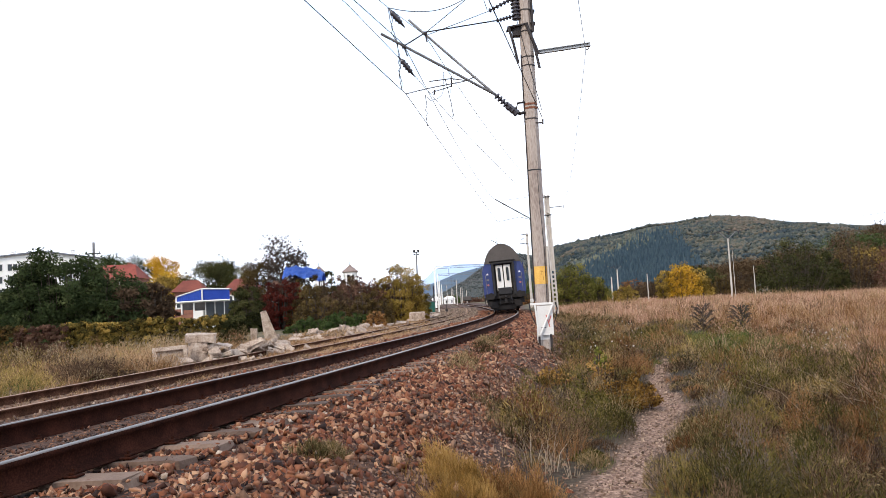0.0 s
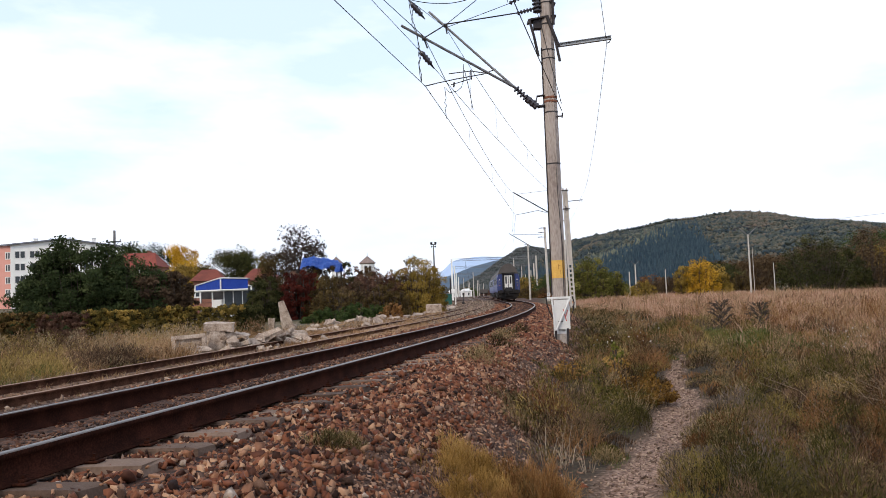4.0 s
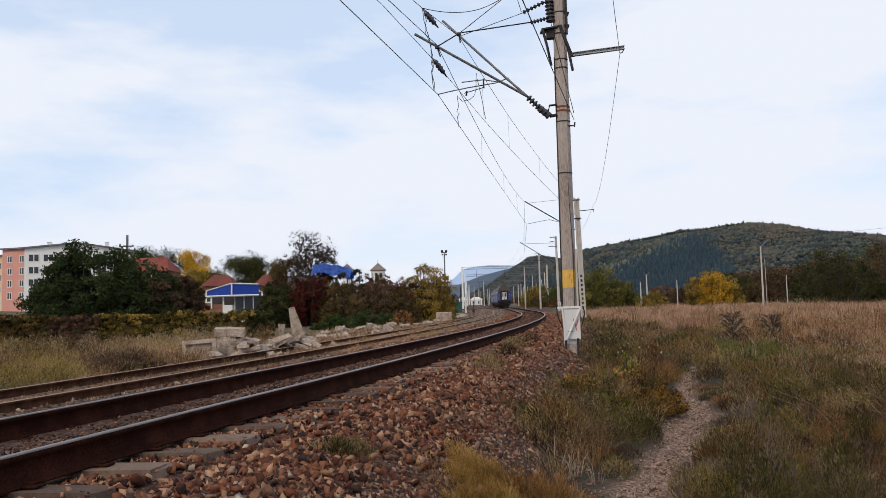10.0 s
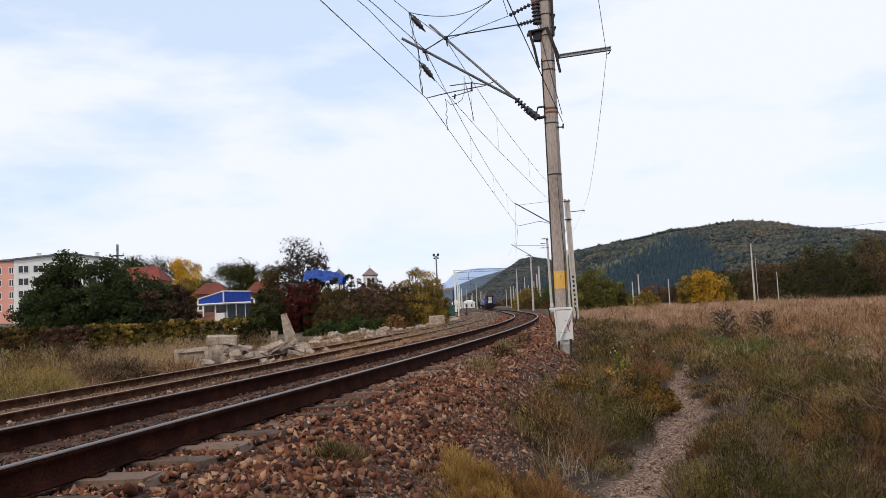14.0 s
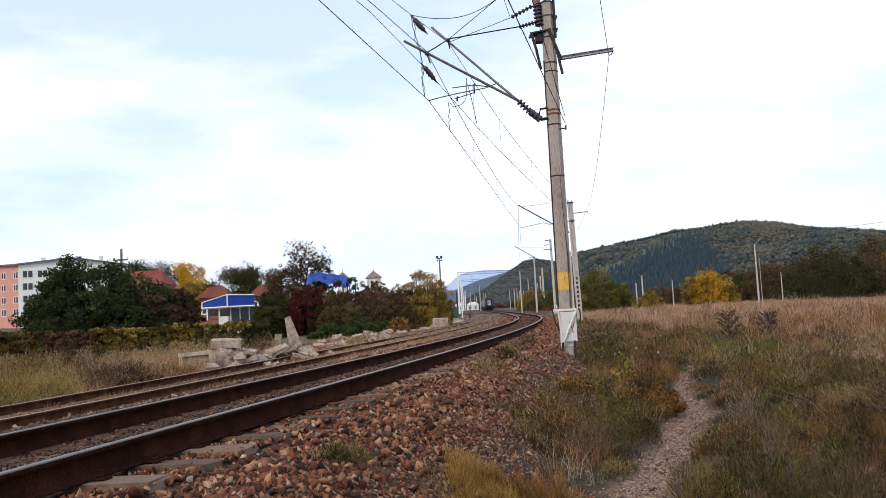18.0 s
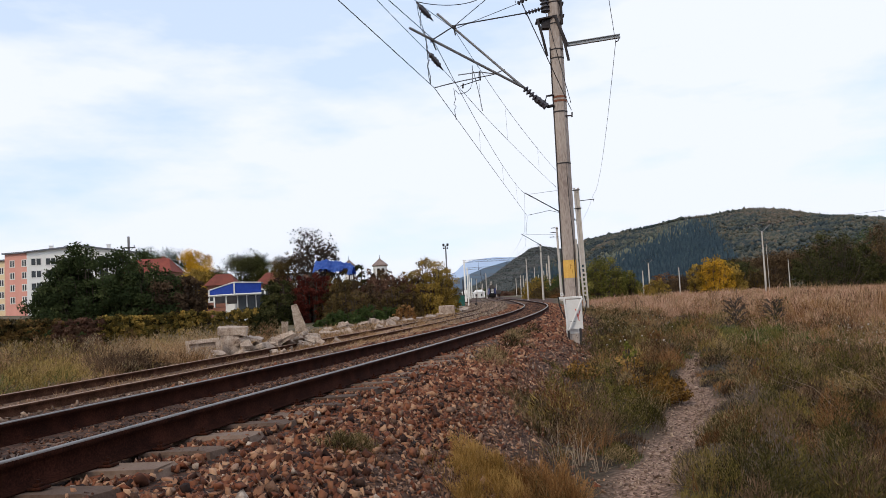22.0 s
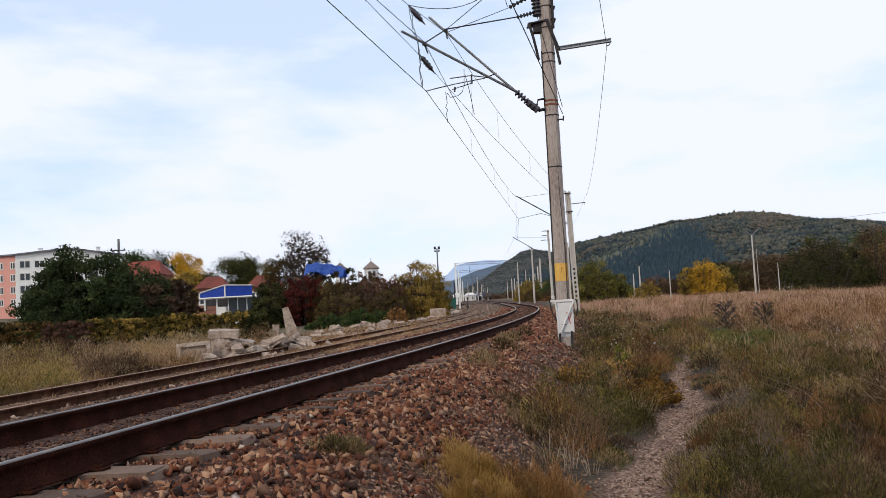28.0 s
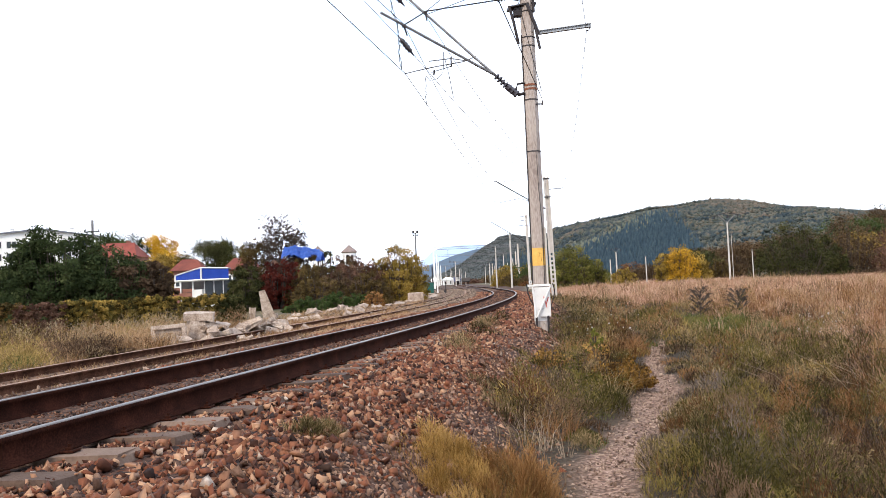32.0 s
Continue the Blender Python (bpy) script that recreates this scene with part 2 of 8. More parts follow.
M_OFFWHITE = mat("white_render", [(0.74, 0.73, 0.70), (0.84, 0.83, 0.81)], 0.9, scale=0.6, fine=8, bump=0.1)
M_ROOFSHEET = mat("grey_roof_sheet", [(0.10, 0.105, 0.13), (0.19, 0.195, 0.22)], 0.6, scale=0.8, fine=12, bump=0.1)
M_TILE = mat("red_roof_tiles", [(0.11, 0.028, 0.018), (0.20, 0.052, 0.033)], 0.85, scale=0.7, fine=9, bump=0.4, depth=0.03)
M_REDTILE = mat("bright_red_roof_tiles", [(0.15, 0.032, 0.021), (0.25, 0.057, 0.038)], 0.85, scale=0.7, fine=9, bump=0.4, depth=0.03)
M_OLDTILE = mat("old_roof_tiles", [(0.13, 0.055, 0.04), (0.21, 0.09, 0.065)], 0.88, scale=0.7, fine=9, bump=0.4, depth=0.03)
M_SHINGLE = mat("grey_brown_shingles", [(0.17, 0.125, 0.11), (0.27, 0.205, 0.18)], 0.85, scale=0.9, fine=7, bump=0.4, depth=0.03)
M_BLUESHEET = mat("blue_sheet_cladding", [(0.008, 0.035, 0.26), (0.015, 0.055, 0.36)], 0.5, scale=1.0, fine=14, bump=0.1)
M_TARP = mat("blue_tarpaulin", [(0.03, 0.09, 0.42), (0.10, 0.22, 0.66)], 0.55, scale=2.0, fine=10, bump=0.5, depth=0.08)
M_DARKROOM = mat("dark_interior", [(0.03, 0.03, 0.035), (0.07, 0.065, 0.065)], 0.9, scale=2, bump=0)
M_BRICK = mat("brick_wall", [(0.20, 0.085, 0.06), (0.30, 0.14, 0.10)], 0.9, scale=1.2, fine=16, bump=0.3)
M_GREENHUT = mat("green_painted_metal", [(0.012, 0.07, 0.055), (0.025, 0.115, 0.09)], 0.6, scale=2, fine=20, bump=0.1)
M_BARK = mat("bark", [(0.035, 0.026, 0.02), (0.10, 0.075, 0.06)], 0.95, scale=5, fine=30, bump=0.7, depth=0.03, tilt=(1, 1, 0.3))
M_POLE = mat("pole_concrete", [(0.40, 0.355, 0.315), (0.58, 0.53, 0.48)], 0.9, scale=2, fine=25, bump=0.2)


# ---- shape helpers ----
def mesh_of(name, verts, faces, mats, smooth=False, index=None):
    me = bpy.data.meshes.new(name)
    me.from_pydata([tuple(v) for v in verts], [], [tuple(f) for f in faces])
    for m in mats if isinstance(mats, (list, tuple)) else [mats]:
        me.materials.append(m)
    if smooth:
        me.polygons.foreach_set("use_smooth", np.ones(len(me.polygons), dtype=bool))
    if index is not None:
        me.polygons.foreach_set("material_index", np.asarray(index, dtype=np.int32))
    me.update()
    return me


def mesh_fast(name, verts, faces, mats, smooth=False, index=None):
    """A mesh out of arrays: verts (n, 3), faces (m, k) with one k."""
    verts, faces = np.asarray(verts, dtype=np.float32), np.asarray(faces, dtype=np.int32)
    me = bpy.data.meshes.new(name)
    k = faces.shape[1]
    me.vertices.add(len(verts))
    me.vertices.foreach_set("co", verts.ravel())
    me.loops.add(faces.size)
    me.loops.foreach_set("vertex_index", faces.ravel())
    me.polygons.add(len(faces))
    me.polygons.foreach_set("loop_start", np.arange(0, faces.size, k, dtype=np.int32))
    for m in mats if isinstance(mats, (list, tuple)) else [mats]:
        me.materials.append(m)
    if smooth:
        me.polygons.foreach_set("use_smooth", np.ones(len(faces), dtype=bool))
    if index is not None:
        me.polygons.foreach_set("material_index", np.asarray(index, dtype=np.int32))
    me.update(calc_edges=True)
    return me


def empty(name, m, label, category, group="", kind=""):
    ob = new(name)
    ob.empty_display_size = 0.2
    ob.matrix_world = m
    return tagged(ob, label, category, group, kind)


def attach(name, me, parent, m=None, label=""):
    """One mesh object as a part; m is its pose in its parent's space."""
    ob = new(name, me)
    ob.parent = parent
    if m is not None:
        ob.matrix_basis = m
    return tagged(ob, label)


def part(name, bm, material, parent, label="", m=None, smooth=False):
    me = bpy.data.meshes.new(name)
    bm.to_mesh(me)
    bm.free()
    for x in material if isinstance(material, (list, tuple)) else [material]:
        me.materials.append(x)
    if smooth:
        me.polygons.foreach_set("use_smooth", np.ones(len(me.polygons), dtype=bool))
    return attach(name, me, parent, m, label)


def box(sx, sy, sz, at=(0, 0, 0), bevel=0.0, rot=None, taper=1.0):
    """A block with its base's middle at `at`; taper scales its top."""
    bm = bmesh.new()
    bmesh.ops.create_cube(bm, size=1)
    for v in bm.verts:
        k = taper if v.co.z > 0 else 1.0
        v.co = Vector((v.co.x * sx * k, v.co.y * sy * k, (v.co.z + 0.5) * sz))
    if bevel:
        bmesh.ops.bevel(bm, geom=bm.edges[:], offset=bevel, segments=1, affect="EDGES")
    bm.transform(Matrix.Translation(at) @ (rot if rot else Matrix()))
    return bm


def join(*bms):
    out = bmesh.new()
    for b in bms:
        me = bpy.data.meshes.new("tmp")
        b.to_mesh(me)
        b.free()
        out.from_mesh(me)
        bpy.data.meshes.remove(me)
    return out


def tube_data(points, radii, sides=6, closed=True):
    pts = [Vector(p) for p in points]
    if not isinstance(radii, (list, tuple)):
        radii = [radii] * len(pts)
    vs, fs = [], []
    for i, p in enumerate(pts):
        d = (pts[min(i + 1, len(pts) - 1)] - pts[max(i - 1, 0)]).normalized()
        a = d.cross(Vector((0, 0, 1)) if abs(d.z) < 0.95 else Vector((1, 0, 0))).normalized()
        b = d.cross(a)
        for j in range(sides):
            w = 2 * math.pi * j / sides
            vs.append(p + (a * math.cos(w) + b * math.sin(w)) * radii[i])
    for i in range(len(pts) - 1):
        for j in range(sides):
            k = (j + 1) % sides
            fs.append((i * sides + j, i * sides + k, (i + 1) * sides + k, (i + 1) * sides + j))
    if closed:
        fs.append(tuple(range(sides)))
        fs.append(tuple((len(pts) - 1) * sides + j for j in reversed(range(sides))))
    return vs, fs


def tube(points, radii, sides=6):
    vs, fs = tube_data(points, radii, sides)
    bm = bmesh.new()
    bv = [bm.verts.new(v) for v in vs]
    for f in fs:
        bm.faces.new([bv[i] for i in f])
    bmesh.ops.recalc_face_normals(bm, faces=bm.faces[:])
    return bm


def prism(outline, depth):
    """An outline of (x, z) drawn out along y by depth, from y = 0."""
    bm = bmesh.new()
    a = [bm.verts.new((x, 0, z)) for x, z in outline]
    b = [bm.verts.new((x, depth, z)) for x, z in outline]
    bm.faces.new(a)
    bm.faces.new(list(reversed(b)))
    n = len(outline)
    for i in range(n):
        bm.faces.new((a[i], b[i], b[(i + 1) % n], a[(i + 1) % n]))
    bmesh.ops.recalc_face_normals(bm, faces=bm.faces[:])
    return bm


def single(name, bm, material, m, label, category, group="", kind="", smooth=False):
    """A thing that is one mesh."""
    me = bpy.data.meshes.new(name)
    bm.to_mesh(me)
    bm.free()
    for x in material if isinstance(material, (list, tuple)) else [material]:
        me.materials.append(x)
    if smooth:
        me.polygons.foreach_set("use_smooth", np.ones(len(me.polygons), dtype=bool))
    ob = new(name, me)
    ob.matrix_world = m
    return tagged(ob, label, category, group, kind)


rng = np.random.default_rng(7)


def smooth_step(x, a, b):
    t = np.clip((x - a) / (b - a), 0, 1)
    return t * t * (3 - 2 * t)


# ---- the line of the tracks ----
CURVE, S_STRAIGHT, X0, PSI = 0.00305, 68.5, -4.097, 0.269
SS = np.arange(-60, 420.01, 0.5)
HEAD = PSI - CURVE * np.minimum(SS, S_STRAIGHT) - 0.0002 * np.clip(SS - 130, 0, 90) - 0.000667 * np.clip(SS - 100, 0, 45) + 0.000445 * np.clip(SS - 150, 0, 40)
CX = np.concatenate([[0], np.cumsum(np.sin((HEAD[1:] + HEAD[:-1]) / 2) * 0.5)])
CY = np.concatenate([[0], np.cumsum(np.cos((HEAD[1:] + HEAD[:-1]) / 2) * 0.5)])
CX += X0 - np.interp(0, SS, CX)
CY -= np.interp(0, SS, CY)


def on_line(s, off=0.0):
    """Place and heading at s metres along the main track, off metres to its right."""
    h = np.interp(s, SS, HEAD)
    return np.interp(s, SS, CX) + off * np.cos(h), np.interp(s, SS, CY) - off * np.sin(h), h


def off_line(x, y):
    """s and off of places."""
    x, y = np.asarray(x, float).ravel(), np.asarray(y, float).ravel()
    s_out, o_out = np.empty(len(x)), np.empty(len(x))
    for a in range(0, len(x), 4000):
        d = (x[a:a + 4000, None] - CX[None, ::2]) ** 2 + (y[a:a + 4000, None] - CY[None, ::2]) ** 2
        i = d.argmin(1) * 2
        h = HEAD[i]
        dx, dy = x[a:a + 4000] - CX[i], y[a:a + 4000] - CY[i]
        s_out[a:a + 4000] = SS[i] + dx * np.sin(h) + dy * np.cos(h)
        o_out[a:a + 4000] = dx * np.cos(h) - dy * np.sin(h)
    return s_out, o_out


def off_two(s):
    """The second track's offset: it closes in on the main track."""
    return -5.65 + 1.9 * smooth_step(np.asarray(s, float), 18, 80)


def top_two(s):
    return -0.50 - 0.12 * smooth_step(np.asarray(s, float), 100, 170)


def grade(s):
    """The main track's rail top: it falls gently to the station."""
    return -0.0038 * np.clip(np.asarray(s, float) - 6, 0, 160)


PATH = np.array([(-0.2, -6), (0.55, 1), (1.37, 5.87), (2.05, 7.4), (2.63, 8.85), (3.0, 9.8), (3.5, 11.0), (3.78, 12.3), (4.2, 13.8), (4.9, 15.8), (5.6, 17.6)])


def path_half(y):
    """Half the trodden width along the path."""
    return np.interp(np.asarray(y, float), [6, 8.8, 9.8, 11, 12.3, 16, 18], [0.25, 0.26, 0.30, 0.28, 0.18, 0.15, 0.10])


def path_away(x, y):
    x, y = np.asarray(x, float).ravel(), np.asarray(y, float).ravel()
    best = np.full(len(x), 1e9)
    for a, b in zip(PATH[:-1], PATH[1:]):
        d = b - a
        t = np.clip(((x - a[0]) * d[0] + (y - a[1]) * d[1]) / (d @ d), 0, 1)
        best = np.minimum(best, np.hypot(x - a[0] - t * d[0], y - a[1] - t * d[1]))
    return best


def wave(x, y, size, seed=0.0):
    """Cheap smooth noise, about -1 to 1."""
    x, y = np.asarray(x) / size + seed, np.asarray(y) / size - seed * 1.7
    return (np.sin(1.9 * x + 1.3 * np.sin(1.1 * y + seed)) + np.sin(2.3 * y - 1.7 * np.sin(0.9 * x)) + np.sin(1.3 * x + 1.7 * y + 2 * seed)) / 3


def ground_z(x, y):
    x, y = np.asarray(x, float).ravel(), np.asarray(y, float).ravel()
    s, o = off_line(x, y)
    right = -0.84 + 0.12 * smooth_step(o, 6, 24) + 0.42 * smooth_step(y, 22, 65) * smooth_step(o, 3, 8) * (1 - 0.65 * smooth_step(o, 14, 34)) + 0.05 * wave(x, y, 1.6) + 0.02 * wave(x, y, 0.4, 3)
    right -= 0.05 * np.clip(1 - path_away(x, y) / 0.45, 0, 1)
    two = top_two(s) - 0.085 - 0.065 * (1 - smooth_step(s, 20, 42))
    left = two - 0.06 * smooth_step(-o, 7, 10) + 1.4 * smooth_step(-o, 30, 75) + 2.5 * smooth_step(-o, 75, 180) + 0.04 * wave(x, y, 1.9, 2) * smooth_step(-o, 7.5, 9)
    bed = -0.19 + grade(s)
    right -= 0.25 * smooth_step(y, 50, 110) * (1 - smooth_step(o, 3.5, 6))
    z = bed
    z = z + (right - bed) * smooth_step(o, 1.75, 3.25)
    z = z + (left - bed) * smooth_step(-o, 1.8, 3.3)
    far = smooth_step(y, 110, 190)
    z = z * (1 - far) + far * np.where(np.abs(o) < 60, -0.82, z)
    return z


def gz(x, y):
    return float(ground_z([x], [y])[0])


# ---- ground ----
def stretch(a, b, step, far_lo, far_hi, grow):
    mid = np.arange(a, b, step)
    lo, hi, d = [], [], step
    v = a
    while v > far_lo:
        d *= grow
        v -= d
        lo.append(v)
    v, d = b, step
    while v < far_hi:
        hi.append(v)
        d *= grow
        v += d
    return np.array(lo[::-1] + list(mid) + hi + [far_hi])


def ground_material():
    m = mat("ground_soil", [(0.012, 0.008, 0.004), (0.03, 0.02, 0.010), (0.065, 0.045, 0.025)], 0.95, scale=1.2, fine=25, bump=0.6, depth=0.03)
    n, l = m.node_tree.nodes, m.node_tree.links
    b = n["Principled BSDF"]
    base = b.inputs["Base Color"].links[0].from_socket
    at = n.new("ShaderNodeAttribute")
    at.attribute_name = "mask"
    sep = n.new("ShaderNodeSeparateColor")
    l.new(at.outputs["Color"], sep.inputs["Color"])
    co = n.new("ShaderNodeTexCoord")

    def ramp(scale, cols, detail=6):
        t, r = n.new("ShaderNodeTexNoise"), n.new("ShaderNodeValToRGB")
        t.inputs["Scale"].default_value, t.inputs["Detail"].default_value = scale, detail
        l.new(co.outputs["Object"], t.inputs["Vector"])
        el = r.color_ramp.elements
        while len(el) < len(cols):
            el.new(0.5)
        for i, c in enumerate(cols):
            el[i].position, el[i].color = 0.34 + 0.32 * i / (len(cols) - 1), (*c, 1)
        l.new(t.outputs["Fac"], r.inputs["Fac"])
        return r.outputs["Color"]

    def gravel(scale, cols):
        t, r = n.new("ShaderNodeTexVoronoi"), n.new("ShaderNodeValToRGB")
        t.inputs["Scale"].default_value = scale
        l.new(co.outputs["Object"], t.inputs["Vector"])
        sp = n.new("ShaderNodeSeparateColor")
        l.new(t.outputs["Color"], sp.inputs["Color"])
        el = r.color_ramp.elements
        while len(el) < len(cols):
            el.new(0.5)
        for i, c in enumerate(cols):
            el[i].position, el[i].color = i / (len(cols) - 1), (*c, 1)
        l.new(sp.outputs["Red"], r.inputs["Fac"])
        return r.outputs["Color"]

    at2 = n.new("ShaderNodeAttribute")
    at2.attribute_name = "rust"
    layers = [(at2.outputs["Fac"], ramp(9, [(0.13, 0.062, 0.034), (0.26, 0.148, 0.088), (0.42, 0.27, 0.175)])),
              ("Red", ramp(26, [(0.07, 0.038, 0.026), (0.185, 0.108, 0.075), (0.37, 0.245, 0.18)])),
              ("Green", gravel(24, [(0.018, 0.009, 0.006), (0.055, 0.025, 0.015), (0.11, 0.055, 0.034)])),
              ("Blue", ramp(0.25, [(0.05, 0.042, 0.02), (0.09, 0.07, 0.036), (0.14, 0.105, 0.06)]))]
    for chan, colour in layers:
        mx = n.new("ShaderNodeMix")
        mx.data_type = "RGBA"
        l.new(sep.outputs[chan] if isinstance(chan, str) else chan, mx.inputs["Factor"])
        l.new(base, mx.inputs["A"])
        l.new(colour, mx.inputs["B"])
        base = mx.outputs["Result"]
    l.new(base, b.inputs["Base Color"])
    return m


def build_ground():
    xs = stretch(-12, 14, 0.16, -4000, 4000, 1.09)
    ys = stretch(-1, 26, 0.16, -1500, 4300, 1.085)
    gx, gy = np.meshgrid(xs, ys)
    x, y = gx.ravel(), gy.ravel()
    z = ground_z(x, y)
    nx, ny = len(xs), len(ys)
    i = np.arange((ny - 1) * (nx - 1))
    r, c = i // (nx - 1), i % (nx - 1)
    a = r * nx + c
    me = mesh_fast("ground", np.c_[x, y, z], np.c_[a, a + 1, a + nx + 1, a + nx], ground_material(), True)
    s, o = off_line(x, y)
    red = np.clip(1.4 - path_away(x, y) / path_half(y) + 0.35 * wave(x, y, 0.5, 4) + 0.3 * wave(x, y, 0.17, 2), 0, 1)
    dirt = (0.45 + 0.55 * smooth_step(s, 18, 30)) * (1 - smooth_step(s, 125, 160)) * smooth_step(o - off_two(s), -3.4, -2.2) * (1 - smooth_step(o - off_two(s), 1.2, 2.0)) * (1.2 + 0.35 * wave(x, y, 1.5, 6))
    dirt = np.clip(dirt, 0, 1)
    green = (1 - np.clip(dirt, 0, 1)) * smooth_step(o + 14 * smooth_step(s, 85, 150), -8.0, -7.0) * (1 - smooth_step(o - 3.5 * smooth_step(s, 70, 130) + 0.25 * wave(x, y, 0.8, 1), 2.5, 3.3)) * (s < 400)
    blue = np.maximum(smooth_step(y, 35, 90), smooth_step(-o, 8, 12)) * (1 - green) * (1 - red) * (1 - dirt)
    ra = me.attributes.new("rust", "FLOAT", "POINT")
    ra.data.foreach_set("value", dirt.astype(np.float32))
    ca = me.color_attributes.new("mask", "FLOAT_COLOR", "POINT")
    ca.data.foreach_set("color", np.c_[red, green, blue, np.ones(len(x))].astype(np.float32).ravel())
    tagged(new("ground", me), "uneven field soil with a trodden footpath beside the railway bed", "ground", kind="structure")


build_ground()


# ---- tracks ----
RAIL = [(-0.075, -0.172), (0.075, -0.172), (0.075, -0.160), (0.012, -0.140), (0.009, -0.045), (0.036, -0.034), (0.036, -0.006), (0.028, 0.0), (-0.028, 0.0), (-0.036, -0.006), (-0.036, -0.034), (-0.009, -0.045), (-0.012, -0.140), (-0.075, -0.160)]


def rail_mesh(s_list, off_fn, top_fn, mats, cant):
    vs, n = [], len(RAIL)
    for s in s_list:
        x, y, h = on_line(s, off_fn(s))
        z = top_fn(s)
        for a, b in RAIL:
            vs.append((x + a * math.cos(h), y - a * math.sin(h), z + b + a * cant))
    fs, idx = [], []
    for i in range(len(s_list) - 1):
        for j in range(n):
            k = (j + 1) % n
            fs.append((i * n + j, i * n + k, (i + 1) * n + k, (i + 1) * n + j))
            idx.append(1 if j in (6, 7, 8) else 0)
    me = mesh_fast("rail", vs, fs, mats, index=idx)
    bm = bmesh.new()
    bm.from_mesh(me)
    bmesh.ops.recalc_face_normals(bm, faces=bm.faces[:])
    bm.to_mesh(me)
    bm.free()
    return me


def sleeper_mesh(name, material, length, width, seed):
    r = random.Random(seed)
    bm = box(length, width, 0.2, (0, 0, -0.2), 0.018, taper=0.96)
    for v in bm.verts:
        v.co += Vector((r.uniform(-0.03, 0.03), r.uniform(-0.012, 0.012), r.uniform(-0.012, 0.004)))
    me = bpy.data.meshes.new(name)
    bm.to_mesh(me)
    bm.free()
    me.materials.append(material)
    return me


def clip_mesh():
    bm = join(box(0.09, 0.08, 0.015, (0, 0, 0), 0.004), box(0.04, 0.05, 0.02, (0.0, 0, 0.012), 0.006), tube([(0.0, 0, 0.02), (0.0, 0, 0.05)], 0.011, 6))
    me = bpy.data.meshes.new("rail_clip")
    bm.to_mesh(me)
    bm.free()
    me.materials.append(M_RAIL)
    return me


def build_track(name, label, s0, s1, off_fn, top_fn, mats, sleeper_mats, length, width, pitch, cant, clips):
    track = empty(name, Matrix(), label, "railway track", kind="structure")
    sl = [float(v) for v in np.concatenate([np.arange(s0, 60, 0.6), np.arange(max(60, s0), s1 + 1, 3)])]
    for side, lab in ((0.75, ""), (-0.75, "")):
        attach("rail", rail_mesh(sl, lambda s: off_fn(s) + side, lambda s: top_fn(s) + side / 1.5 * cant, mats, cant / 1.5), track, label=lab)
    kinds = [sleeper_mesh("sleeper", sleeper_mats, length, width, k) for k in range(5)]
    cm = clip_mesh()
    r = random.Random(3)
    s = s0 + 0.26
    rest = []
    while s < s1 - 1:
        x, y, h = on_line(s, off_fn(s))
        m = Matrix.Translation((x, y, top_fn(s) - 0.172 + r.uniform(-0.01, 0.004))) @ Euler((0, -math.atan(cant / 1.5), -h + r.uniform(-0.015, 0.015))).to_matrix().to_4x4()
        if s < 62:
            attach("sleeper", kinds[r.randrange(5)], track, m)
            if clips and s < 26:
                for q in (-0.87, -0.63, 0.63, 0.87):
                    attach("rail_clip", cm, track, m @ Matrix.Translation((q, 0, 0.0)))
        else:
            me = kinds[r.randrange(5)]
            rest.append((me, m))
        s += pitch
    bm = bmesh.new()
    for me, m in rest:
        n0 = len(bm.verts)
        bm.from_mesh(me)
        bm.verts.ensure_lookup_table()
        for v in bm.verts[n0:]:
            v.co = m @ v.co
    ob = part("far_sleepers", bm, sleeper_mats, track)
    tagged(ob, kind="stuff")
    return track


build_track("railway_track", "main running track with polished rusty rails on concrete sleepers, curving away", -8, 400,
            lambda s: 0.0, lambda s: float(grade(s)), [M_RAIL, M_RAILTOP], M_SLEEPER, 2.6, 0.25, 0.505, 0.054, True)
build_track("railway_siding", "rusty siding track half sunk in dry grass and dirt", -4, 300,
            lambda s: float(off_two(s)), lambda s: float(top_two(s)), [M_SIDERAIL, M_RUSTTOP], M_WOODSLEEPER, 2.5, 0.24, 0.62, 0.0, False)
for k in (-8.2, -12.4):
    build_track("station_track", "station track with rusty rails on dark ballast", 118, 390, lambda s: k + 2.5 * (1 - float(smooth_step(np.float64(s), 118, 180))), lambda s: -0.61, [M_RAIL, M_RUSTTOP], M_WOODSLEEPER, 2.5, 0.24, 0.65, 0.0, False)

# ---- loose stones ----
def icosa(sub=0):
    bm = bmesh.new()
    bmesh.ops.create_icosphere(bm, subdivisions=sub + 1, radius=1)
    v = np.array([x.co[:] for x in bm.verts])
    f = np.array([[q.index for q in x.verts] for x in bm.faces])
    bm.free()
    return v, f


ICO_V, ICO_F = icosa(0)
SHARD_V = np.array([(-0.9, -0.75, -0.6), (0.95, -0.6, -0.6), (0.0, 0.95, -0.6), (-0.7, -0.55, 0.65), (0.7, -0.6, 0.55), (-0.05, 0.7, 0.7)])
SHARD_F = np.array([(0, 2, 1), (3, 4, 5), (0, 1, 4), (0, 4, 3), (1, 2, 5), (1, 5, 4), (2, 0, 3), (2, 3, 5)])
CUBE_V = np.array([(x, y, z) for x in (-0.72, 0.72) for y in (-0.72, 0.72) for z in (-0.72, 0.72)], float)
CUBE_F = np.array([(0, 1, 3), (0, 3, 2), (4, 6, 7), (4, 7, 5), (0, 4, 5), (0, 5, 1), (2, 3, 7), (2, 7, 6), (0, 2, 6), (0, 6, 4), (1, 5, 7), (1, 7, 3)])

